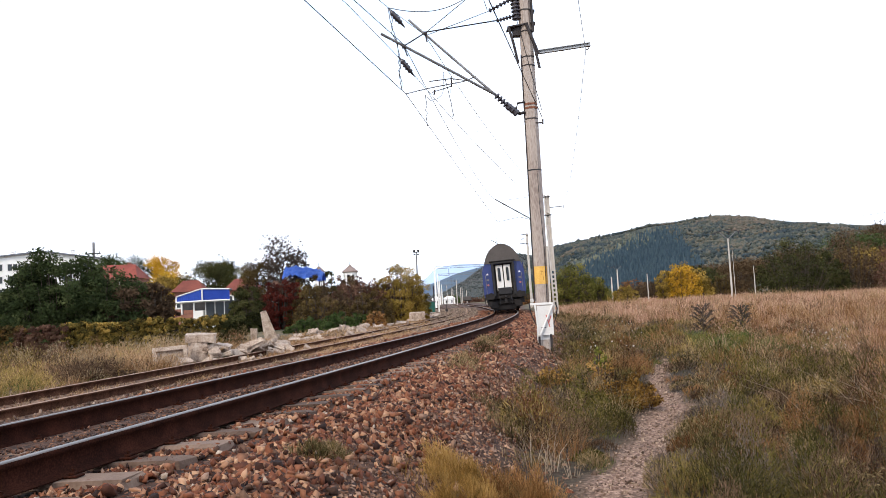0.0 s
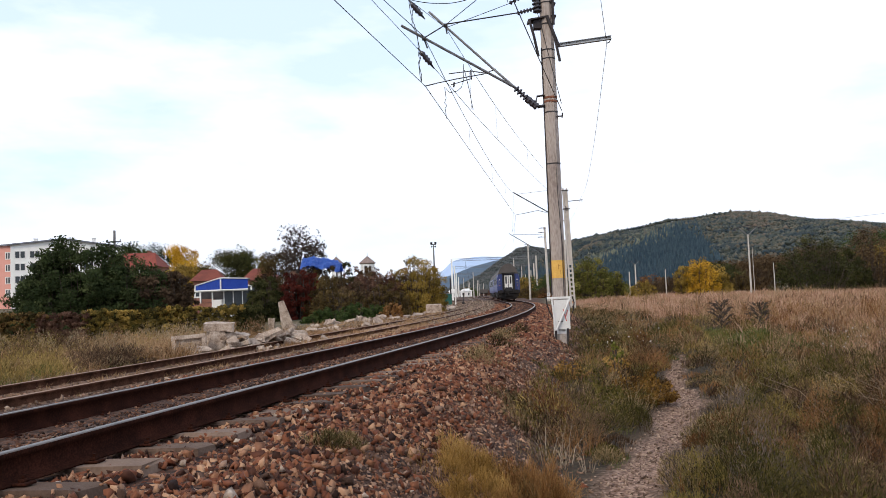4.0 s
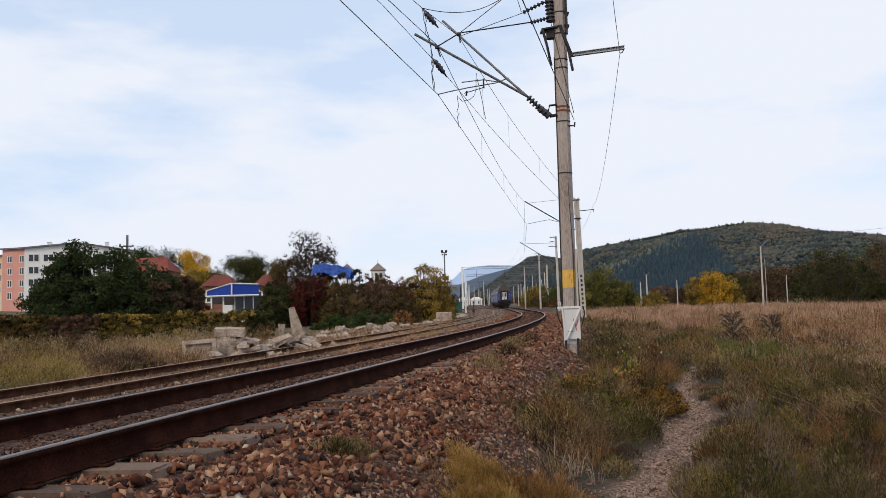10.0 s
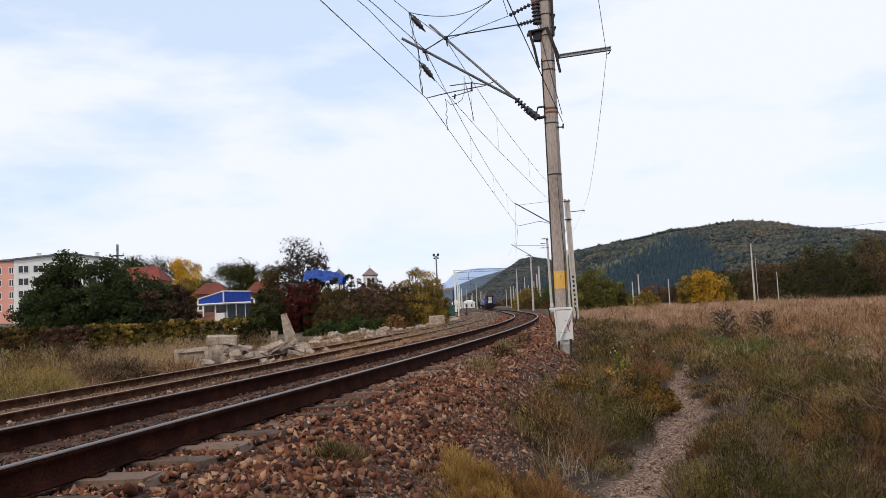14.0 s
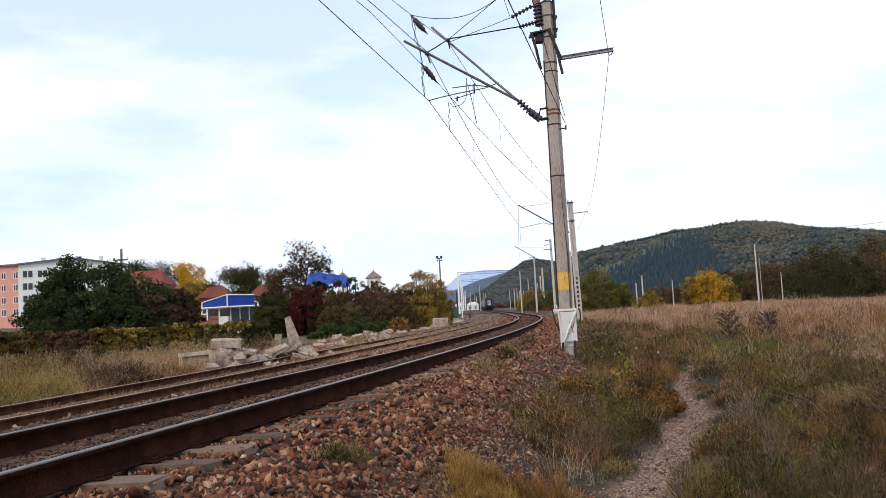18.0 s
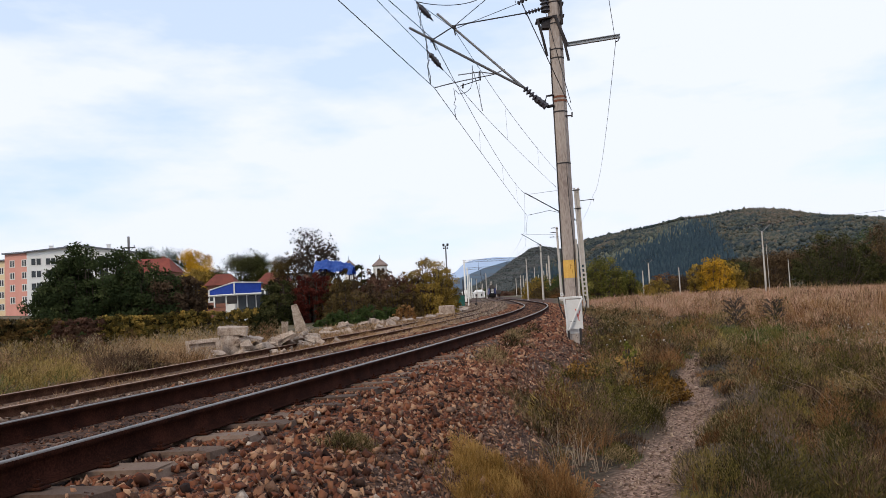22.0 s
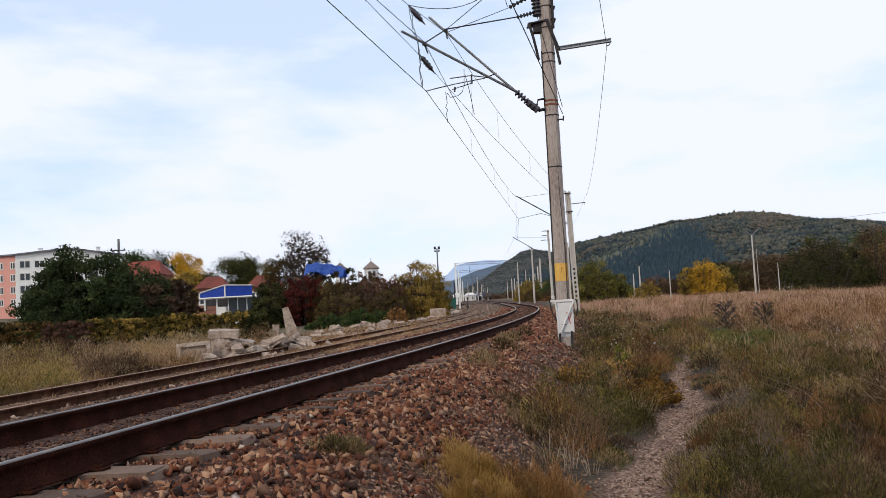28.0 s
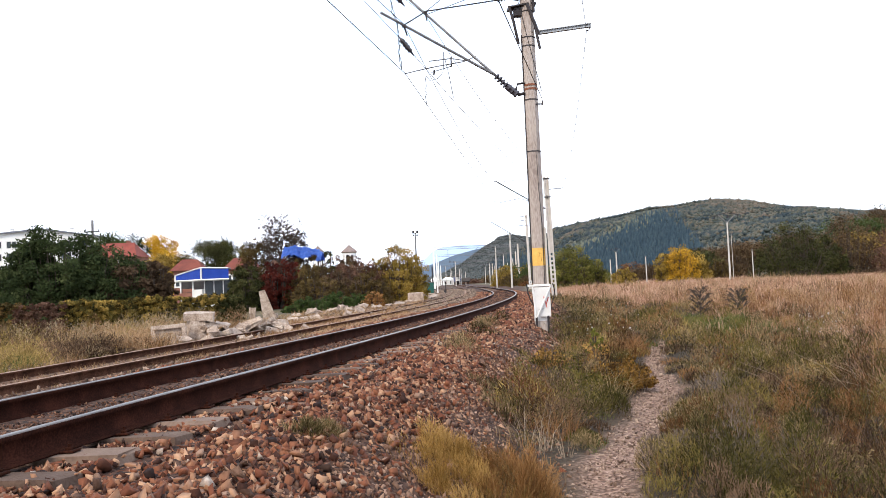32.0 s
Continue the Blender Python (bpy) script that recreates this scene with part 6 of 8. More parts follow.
def weed_leaves(name, n, d0, d1, lo, hi, per, size, rmin, rmax, material, label, mask):
    """Leafy weeds: small leaves round many low clump middles."""
    x, y = wedge(n, d0, d1, lo, hi, 1.3)
    s, o = off_line(x, y)
    keep = mask(x, y, s, o) & (path_away(x, y) > 0.42)
    x, y = x[keep], y[keep]
    r = rng.uniform(rmin, rmax, len(x))
    z = ground_z(x, y) + r * 0.7
    ob = new(name, leaf_mesh(name, np.c_[x, y, z, r], len(x) * per, size * 0.62, material, 0.24))
    tagged(ob, label, "weeds", kind="stuff")


def build_weeds():
    weed_leaves("low_weeds", 1100, 7, 24, 0.0, 0.72, 70, 0.05, 0.08, 0.18, L_GREYGREEN, "low grey-green leafy weeds", lambda x, y, s, o: (o > 3.0) & clumpy(x, y, 1.3, 15, -0.1) & (dry_edge(x, y) < 0.5))
    weed_leaves("weed_mounds", 260, 5, 18, 0.02, 0.7, 260, 0.05, 0.16, 0.28, L_GREYGREEN, "bushy small-leaved grey-green herbs", lambda x, y, s, o: (o > 3.5) & (path_away(x, y) > 0.6) & clumpy(x, y, 0.8, 27, 0.0) & (dry_edge(x, y) < 0.3))
    weed_leaves("olive_weeds", 600, 8, 24, 0.05, 0.72, 70, 0.05, 0.08, 0.18, L_OLIVE, "olive leafy weeds", lambda x, y, s, o: (o > 3.2) & clumpy(x, y, 1.0, 18, 0.15) & (dry_edge(x, y) < 0.5))
    weed_leaves("brown_weeds", 360, 6, 26, 0.1, 0.7, 80, 0.05, 0.1, 0.2, L_BROWNHERB, "dark brown leafy weeds", lambda x, y, s, o: (o > 3.2) & clumpy(x, y, 0.8, 21, 0.2) & (dry_edge(x, y) < 1.5))
    for x, y, h, rx, ry, m, lab, seed in [(2.15, 12.6, -0.34, 0.36, 0.5, L_YELLOW, "yellow-leaved bramble arching beside the path", 301), (2.35, 11.6, -0.40, 0.40, 0.5, L_OLIVE, "olive bramble beside the path", 302), (2.8, 12.0, -0.26, 0.32, 0.5, L_YELLOW, "bramble with yellow leaves beside the path", 303), (2.72, 10.9, -0.46, 0.4, 0.45, L_AMBER, "amber-leaved bramble beside the path", 304), (2.85, 10.45, -0.54, 0.32, 0.3, L_AMBER, "amber bramble leaning over the path", 305), (2.35, 10.6, -0.56, 0.35, 0.4, L_OLIVE, "low olive bramble beside the path", 306), (3.05, 13.2, -0.10, 0.16, 0.2, L_LIME, "upright lime-green weed beside the path", 307), (3.1, 11.5, -0.42, 0.3, 0.4, L_AMBER, "amber bramble beside the path", 308)]:
        bush("bramble", x, y, h, rx, ry, m, lab, seed, 1000, 0.042, clump=1.25)
    for x, y, h, r, seed, m in [(9.3, 25.2, 0.22, 0.42, 311, L_BROWN), (10.35, 24.6, 0.10, 0.42, 315, L_DARKOLIVE)]:
        tree("field_shrub", x, y, h, r, m, "dark twiggy withered shrub in the dry grass", seed, 500, 0.035, 0.42, 24, 0.1, 0.007, "shrub")
    # long bare stalks leaning over the weeds
    r = random.Random(77)
    for i in range(7):
        bx, by = 4.6 + r.uniform(-0.35, 0.7), 8.2 + r.uniform(-0.7, 1.0)
        L, w = r.uniform(0.55, 1.1), r.uniform(2.2, 3.0)
        g = gz(bx, by)
        tip = Vector((math.cos(w) * L * 0.8, math.sin(w) * L * 0.8 + 0.25, L * r.uniform(0.45, 0.75)))
        pts = [Vector((0, 0, -0.02)), tip * 0.5 + Vector((0, 0, 0.14 * L)), tip]
        st = empty("dry_stalk", pose(bx, by, g), "long bare pale stalk leaning over the weeds", "stalk", "bare stalks in the weeds")
        part("stem", tube(pts, [0.005, 0.0035, 0.002], 4), L_STALK, st)
        for q in range(4):
            a = pts[1].lerp(pts[2], 0.2 + 0.22 * q)
            part("twig", tube([a, a + Vector((r.uniform(-0.15, 0.1), r.uniform(-0.1, 0.1), r.uniform(0.08, 0.2)))], [0.002, 0.001], 3), L_STALK, st)
    for x, y, h, r, seed in [(-7.6, 18.6, -0.35, 0.8, 321), (-8.8, 20.5, -0.3, 0.8, 322), (-7.9, 21.2, -0.3, 0.6, 323)]:
        bush("twiggy_weed", x, y, h, r, r * 0.7, L_BROWNHERB, "brown withered weeds before the hedge", seed, 1200, 0.045)


build_left_plants()
build_weeds()
build_right_plants()


# ---- hills ----
def woods(name, x, y, z, size, material, label):
    ob = new(name, stone_field(name, x, y, z, size, material, CLUMP_V, CLUMP_F, 0.25, (1, 1, 1.1), False))
    tagged(ob, label, "woods", kind="stuff")


CLUMP_V = np.array([(1, 0, -0.2), (0.3, 0.95, -0.2), (-0.8, 0.6, -0.2), (-0.8, -0.6, -0.2), (0.3, -0.95, -0.2), (0.12, 0.1, 0.62), (0, 0, -0.9)])
CLUMP_F = np.array([(0, 1, 5), (1, 2, 5), (2, 3, 5), (3, 4, 5), (4, 0, 5), (1, 0, 6), (2, 1, 6), (3, 2, 6), (4, 3, 6), (0, 4, 6)])
SPIRE_V = np.array([(1, 0, -0.7), (0, 1, -0.7), (-1, 0, -0.7), (0, -1, -0.7), (0, 0, 1.0)])
SPIRE_F = np.array([(0, 1, 4), (1, 2, 4), (2, 3, 4), (3, 0, 4)])
# the spur's lit flank is painted as a band of paler trees
W_STRIP = mat("lit_spur_woods", [(0.07, 0.085, 0.065), (0.11, 0.118, 0.082), (0.15, 0.142, 0.096)], 0.9, scale=0.01, fine=0.7, bump=0, island=0.6)
# bluish cast: distance haze is put into the woods' base colours
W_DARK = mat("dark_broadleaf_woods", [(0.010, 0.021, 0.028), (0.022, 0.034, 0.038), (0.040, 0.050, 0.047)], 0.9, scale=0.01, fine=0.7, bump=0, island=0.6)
W_MIX = mat("hazed_autumn_woods", [(0.016, 0.026, 0.030), (0.040, 0.050, 0.044), (0.072, 0.074, 0.056), (0.115, 0.096, 0.066)], 0.9, scale=0.008, fine=0.5, bump=0.8, depth=1.5, island=0.6, big=0.8)
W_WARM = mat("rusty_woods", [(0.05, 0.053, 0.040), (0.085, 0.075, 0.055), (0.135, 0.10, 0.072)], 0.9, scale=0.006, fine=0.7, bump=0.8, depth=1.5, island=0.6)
W_SPRUCE = mat("hazed_spruce_woods", [(0.014, 0.032, 0.049), (0.027, 0.051, 0.069), (0.046, 0.073, 0.084)], 0.9, scale=0.01, fine=0.7, bump=0.8, depth=1.5, island=0.5)
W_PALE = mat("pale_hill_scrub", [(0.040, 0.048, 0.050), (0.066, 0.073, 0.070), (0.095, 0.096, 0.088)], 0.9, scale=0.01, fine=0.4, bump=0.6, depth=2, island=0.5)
# the two farthest slopes: aerial haze is painted as their blue base colour
W_HAZEFAR = mat("hazed_far_mountain", [(0.34, 0.43, 0.59), (0.38, 0.47, 0.62)], 1.0, scale=0.002, fine=0.05, bump=0)
W_HAZERIDGE = mat("hazed_wooded_ridge", [(0.055, 0.085, 0.125), (0.08, 0.112, 0.15)], 1.0, scale=0.006, fine=0.08, bump=0.4, depth=4)


def ridge(name, xs, zs, y0, y1, foot, material, label, wob, cols=140, rows=34):
    """A hill: its crest height over x at y1, sloping to its foot at y0 and down again behind."""
    x = np.linspace(xs[0], xs[-1], cols)
    t = np.linspace(0, 1.35, rows)
    gx, gt = np.meshgrid(x, t)
    crest = np.interp(gx, xs, zs)
    y = y0 + (y1 - y0) * gt
    shape = np.where(gt < 1, np.clip(gt, 0, 1) ** 0.95, 1 - 0.9 * (gt - 1) / 0.35)
    z = foot + (crest - foot) * shape + wob * wave(gx, y, 70, 2) * np.clip(gt * 2, 0, 1) * (gt < 0.98)
    i = np.arange((rows - 1) * (cols - 1))
    r, c = i // (cols - 1), i % (cols - 1)
    a = r * cols + c
    ob = new(name, mesh_fast(name, np.c_[gx.ravel(), y.ravel(), z.ravel()], np.c_[a, a + 1, a + cols + 1, a + cols], material, True))
    tagged(ob, label, "hill", kind="structure")

    def height(px, py):
        tt = (py - y0) / (y1 - y0)
        cr = np.interp(px, xs, zs)
        sh = np.where(tt < 1, np.clip(tt, 0, 1) ** 0.95, 1 - 0.9 * (tt - 1) / 0.35)
        return foot + (cr - foot) * sh + wob * wave(px, py, 70, 2) * np.clip(tt * 2, 0, 1) * (tt < 0.98)

    return height


def build_hills():
    hx = [-60, 60, 120, 172, 221, 256, 291, 326, 361, 389, 410, 452, 480, 548, 640, 800, 1100]
    hz = [-2, 4, 30, 60, 68, 73.5, 81, 83, 88, 89, 81, 76, 69, 65, 58, 50, 16]
    h = ridge("hill_wooded", hx, hz, 430, 960, -0.5, W_MIX, "long wooded hill in autumn colours behind the field", 5)
    n = 36000
    x, t = rng.uniform(90, 720, n), rng.random(n) ** 0.8 * 1.02
    y = 440 + 520 * t
    z = h(x, y)
    size = rng.uniform(1.0, 2.6, n) * np.where(rng.random(n) < 0.12, 1.35, 1)
    az, up = x / y, (z - 0.7) / y
    edge = np.interp(az, [0.19, 0.2164, 0.321, 0.345, 0.372, 0.40], [0.028, 0.036, 0.079, 0.073, 0.03, 0.0]) + 0.004 * wave(x, y, 26, 5) + rng.normal(0, 0.0055, n)
    spr = up < edge - 0.006
    strip = (~spr) & (up < edge + 0.004) & (az > 0.2) & (az < 0.325)
    warm = (~spr) & (~strip) & ((wave(x, y, 40, 8) + 0.8 * wave(x, y, 13, 4) - np.abs(az - 0.43) / 0.09 + (up - 0.07) / 0.02 > 0.3) | (wave(x, y, 21, 12) > 0.62))
    dark = (~spr) & (~strip) & (~warm) & (wave(x, y, 24, 17) + 0.6 * wave(x, y, 9, 2) > 0.35)
    mix = ~(spr | warm | strip | dark)
    for k, name, m, lab in ((mix, "hill_trees", W_MIX, "mixed broadleaf woods in green and brown"), (warm, "hill_trees_rusty", W_WARM, "rust-tinted broadleaf woods"), (strip, "hill_trees_pale", W_STRIP, "strip of trees painted paler where the hill spur is lit"), (dark, "hill_trees_dark", W_DARK, "dark green broadleaf woods")):
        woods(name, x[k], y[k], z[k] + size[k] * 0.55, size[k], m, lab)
    k = spr
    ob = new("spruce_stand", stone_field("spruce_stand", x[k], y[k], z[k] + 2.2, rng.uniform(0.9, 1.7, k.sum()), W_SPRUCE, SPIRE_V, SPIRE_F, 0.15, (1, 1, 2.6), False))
    tagged(ob, "dark spruce plantation on the hillside, tinted with bluish haze", "woods", kind="stuff")
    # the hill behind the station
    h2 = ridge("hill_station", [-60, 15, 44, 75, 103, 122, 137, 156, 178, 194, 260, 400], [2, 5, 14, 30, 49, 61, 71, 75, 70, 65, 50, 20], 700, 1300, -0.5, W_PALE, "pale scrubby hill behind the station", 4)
    n = 8000
    x, t = rng.uniform(0, 330, n), rng.random(n) ** 0.8
    y = 720 + 580 * t
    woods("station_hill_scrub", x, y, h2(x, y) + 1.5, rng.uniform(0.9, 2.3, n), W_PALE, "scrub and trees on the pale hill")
    ridge("ridge_far", [-700, -300, -60, 41, 116, 190, 330, 700], [5, 15, 35, 56, 83, 100, 110, 60], 1900, 2400, -0.5, W_HAZERIDGE, "wooded ridge in the distance, tinted with bluish haze", 6, 100, 16)
    ridge("mountain_far", [-1800, -700, -330, -60, 38, 81, 125, 226, 420, 700, 1400], [20, 30, 40, 75, 122, 165, 180, 189, 180, 150, 60], 3300, 3950, -1, W_HAZEFAR, "far mountain painted in pale blue haze", 8, 100, 12)


build_hills()

# ---- overhead line ----
def octagon(r0, r1, h, sides=8, turn=22.5):
    bm = bmesh.new()
    lo, hi = [], []
    for i in range(sides):
        w = radians(turn) + 2 * math.pi * i / sides
        lo.append(bm.verts.new((r0 * math.cos(w), r0 * math.sin(w), 0)))
        hi.append(bm.verts.new((r1 * math.cos(w), r1 * math.sin(w), h)))
    for i in range(sides):
        k = (i + 1) % sides
        bm.faces.new((lo[i], lo[k], hi[k], hi[i]))
    bm.faces.new(hi)
    bm.faces.new(lo[::-1])
    return bm


def discs(points, r, n, core=0.35):
    """A string of insulator sheds from point to point."""
    a, b = Vector(points[0]), Vector(points[1])
    pts, rad = [], []
    for i in range(n):
        for t, k in ((0.0, core), (0.25, 1.0), (0.55, 0.9), (0.8, core)):
            pts.append(a.lerp(b, (i + t) / n))
            rad.append(r * k)
    pts.append(b)
    rad.append(r * core)
    return tube(pts, rad, 8)


def local(p, o):
    return (p[0] - o[0], p[1] - o[1], p[2] - o[2])


def near_mast():
    x, y = 3.058, 19.0
    z = gz(x, y) - 0.05
    o = (x, y, z)
    L = lambda p: local(p, o)
    t = empty("catenary_mast", pose(x, y, z), "tall weathered concrete mast with overhead line brackets beside the track", "mast")
    H1 = 8.30 - z
    shaft = lambda zz: 0.187 - 0.0021 * (zz - z)
    part("pole", octagon(shaft(z), shaft(8.3), H1), M_CONCRETE, t)
    part("pole_cap", octagon(0.175, 0.165, 0.05), M_DARKSTEEL, t, m=pose(0, 0, H1))
    part("top_strut", join(box(0.05, 0.09, 1.5, (0.15, -0.16, 7.95)), box(0.05, 0.09, 1.3, (-0.02, 0.17, 8.1))), M_DARKSTEEL, t, "steel strut rising above the mast top")
    # the light on the shaft's right edge, added as a pale strip
    part("corner_strip", box(0.045, 0.05, 1.4, (0.165, -0.13, 1.15)), M_POLE, t, "pale strip added for the lit edge of the mast")
    for zz in (5.42, 5.52):
        part("rust_band", octagon(shaft(zz) + 0.008, shaft(zz) + 0.007, 0.05), M_RUST, t, "rusty steel band", m=pose(0, 0, zz - z))
    for zz in (3.86, 5.16, 6.52, 6.74, 7.4, 7.95):
        part("steel_band", octagon(shaft(zz) + 0.008, shaft(zz) + 0.008, 0.03), M_DARKSTEEL, t, m=pose(0, 0, zz - z))
    sign = part("yellow_panel", octagon(shaft(1.03) + 0.004, shaft(1.47) + 0.004, 0.44), M_YELLOW, t, "faded yellow painted field", m=pose(0, 0, 1.03 - z))
    part("scrawl", join(box(0.015, 0.004, 0.12, (-0.02, -0.172, 0.22)), box(0.05, 0.004, 0.015, (0.0, -0.172, 0.30)), box(0.015, 0.004, 0.10, (0.03, -0.172, 0.10))), M_OCHRE, sign, "dark brushed mark")
    # whitewashed foot with its painted board and frame
    part("white_foot", octagon(0.19, 0.184, 0.85), M_WHITE, t, "whitewashed foot of the mast", m=pose(0, 0, 0.25))
    board = part("foot_board", box(0.38, 0.03, 0.72, (0.0, -0.24, 0.36), 0.004), M_WHITE, t, "white board with red brush marks")
    part("red_mark", join(box(0.022, 0.004, 0.18, (0.08, -0.26, 0.66), rot=Matrix.Rotation(0.35, 4, "Y")), box(0.022, 0.004, 0.30, (0.10, -0.2605, 0.56), rot=Matrix.Rotation(-0.25, 4, "Y"))), M_REDPAINT, board, "red brushed strokes")
    part("grey_mark", box(0.12, 0.004, 0.015, (-0.05, -0.258, 0.54)), M_DARKSTEEL, board)
    part("frame_rail", box(0.56, 0.06, 0.055, (-0.07, -0.24, 1.10), 0.006), M_WHITE, t, "white steel cross rail")
    part("frame_post", tube([(-0.24, -0.27, 1.12), (-0.18, -0.28, 0.34)], 0.022), M_WHITE, t)
    part("frame_brace", tube([(0.20, -0.31, 1.11), (-0.16, -0.31, 0.36)], 0.024), M_WHITE, t, "white diagonal brace")
    part("earthing_cable", tube([(-0.36, -0.15, 1.16), (-0.35, -0.2, 0.98), (-0.30, -0.22, 0.8), (-0.22, -0.2, 0.62)], 0.015), M_BLACK, t, "black earthing cable")
    part("earthing_cable", tube([(0.28, -0.15, 1.16), (0.32, -0.18, 1.0), (0.28, -0.2, 0.8), (0.2, -0.2, 0.6)], 0.015), M_BLACK, t)
    part("foot_leg", box(0.05, 0.04, 0.5, (-0.17, -0.24, -0.12)), M_DARKSTEEL, t)
    part("foot_leg", box(0.05, 0.04, 0.5, (0.12, -0.24, -0.12)), M_DARKSTEEL, t)
    # cables on the pole
    part("pole_cable", tube([(-0.195, -0.06, 1.2), (-0.19, -0.07, 3.0), (-0.175, -0.06, 5.4), (-0.175, -0.08, 7.4)], 0.016), M_DARKSTEEL, t)
    part("pole_cable", tube([(0.08, -0.185, 1.1), (0.10, -0.165, 2.4), (0.05, -0.165, 3.6), (0.03, -0.15, 5.4)], 0.008), M_BLACK, t)
    part("step_bracket", join(box(0.30, 0.03, 0.03, (0.12, -0.12, 5.62)), tube([(0.26, -0.12, 5.60), (0.27, -0.12, 5.72)], 0.02)), M_DARKSTEEL, t)
    # top bracket with upright insulator
    part("top_bracket", join(box(0.52, 0.36, 0.035, (-0.22, 0, 8.25), rot=Matrix.Rotation(-0.16, 4, "Y")), tube([(-0.46, -0.18, 8.22), (-0.36, -0.18, 7.8), (-0.26, -0.12, 7.3)], 0.035), tube([(-0.02, -0.19, 8.3), (0.13, -0.19, 7.85), (0.25, -0.16, 7.52)], 0.042), tube([(0.16, -0.19, 7.72), (0.26, -0.18, 7.14)], 0.035), box(0.2, 0.2, 0.22, (-0.24, 0, 8.03)), box(0.14, 0.2, 0.05, (0.16, -0.02, 8.62)), box(0.14, 0.2, 0.05, (0.16, -0.02, 8.30))), M_DARKSTEEL, t, m=pose(0, 0, -0.13))
    part("post_insulator", discs([(-0.22, -0.05, 8.44), (-0.25, -0.05, 9.02)], 0.125, 6, 0.55), M_INSUL, t, "ribbed dark post insulator", m=pose(0, 0, -0.13))
    part("insulator_cap", tube([(-0.25, -0.05, 9.0), (-0.27, -0.05, 9.2), (-0.28, -0.05, 9.38)], [0.10, 0.09, 0.05], 8), M_INSULRED, t, "red insulator cap", m=pose(0, 0, -0.13))
    # arm on the field side
    part("side_arm", join(box(1.42, 0.09, 0.018, (0.90, -0.04, 6.90 - z), 0.003, Matrix.Rotation(-0.11, 4, "Y")), box(1.42, 0.012, 0.08, (0.90, -0.04, 6.91 - z), 0.002, Matrix.Rotation(-0.11, 4, "Y")), box(1.42, 0.09, 0.018, (0.90, -0.04, 6.98 - z), 0.003, Matrix.Rotation(-0.11, 4, "Y"))), M_GALV, t, "galvanised grey steel side arm")
    part("arm_hook", tube([L((4.66, 18.95, 7.0)), L((4.60, 18.95, 6.90)), L((4.54, 18.95, 6.88))], 0.014), M_DARKSTEEL, t)
    # double cantilever
    root, out = (2.72, 18.95, 5.32), (2.18, 18.95, 5.84)
    part("cantilever_hinge", join(tube([L((2.90, 18.9, 5.34)), L(root)], 0.04), tube([L((2.90, 18.9, 5.60)), L((2.72, 18.9, 5.58)), L((2.68, 18.9, 5.44))], 0.028)), M_DARKSTEEL, t)
    part("cantilever_insulator", join(discs([L(root), L((2.46, 18.95, 5.55))], 0.10, 3, 0.85), discs([L((2.46, 18.95, 5.55)), L(out)], 0.095, 4)), M_INSUL, t, "dark ribbed cantilever insulator")
    part("boom", tube([L(out), L((0.8, 18.8, 6.62)), L((-0.60, 18.7, 7.43))], 0.034, 8), M_STEEL, t, "steel cantilever tube")
    part("boom", tube([L(out), L((1.75, 19.1, 6.30)), L((0.11, 19.8, 8.16))], 0.030, 8), M_STEEL, t, "steel cantilever tube")
    part("tie_rod", tube([L((-0.05, 18.75, 7.11)), L((0.53, 18.85, 7.48)), L((2.34, 18.95, 7.74))], 0.016), M_DARKSTEEL, t)
    part("tie_rod", tube([L((0.53, 19.3, 7.55)), L((2.16, 19.05, 8.03))], 0.008), M_DARKSTEEL, t)
    part("tie_insulator", discs([L((2.32, 18.95, 7.73)), L((2.80, 19, 7.86))], 0.058, 6), M_INSUL, t)
    part("tie_insulator", discs([L((2.15, 19.05, 8.03)), L((2.70, 19, 8.28))], 0.058, 6), M_INSUL, t)
    part("wire_clamp", join(box(0.10, 0.08, 0.08, L((-0.05, 18.75, 7.06))), tube([L((-0.05, 18.75, 7.1)), L((0.03, 18.75, 6.85))], 0.02)), M_DARKSTEEL, t)
    part("wire_clamp", join(box(0.10, 0.08, 0.08, L((0.52, 19.4, 7.60))), tube([L((0.52, 19.4, 7.6)), L((0.55, 19.4, 7.42))], 0.02)), M_DARKSTEEL, t)
    part("registration_arm", tube([L((1.75, 19.2, 6.40)), L((1.42, 19.2, 6.28)), L((0.7, 19.15, 6.16)), L((0.25, 19.05, 6.05)), L((-0.06, 19.0, 5.97))], 0.014), M_STEEL, t)
    part("registration_arm", tube([L((1.60, 19.2, 6.28)), L((1.11, 19.2, 6.37)), L((0.55, 19.2, 6.32))], 0.014), M_STEEL, t)
    part("arm_drop", tube([L((1.11, 19.2, 6.40)), L((1.11, 19.2, 6.15))], 0.02), M_DARKSTEEL, t)
    part("steady_arm", join(tube([L((1.10, 19.2, 6.17)), L((0.60, 19.3, 6.06))], 0.011), tube([L((0.68, 19.3, 6.12)), L((0.66, 19.3, 6.0))], 0.025)), M_DARKSTEEL, t)
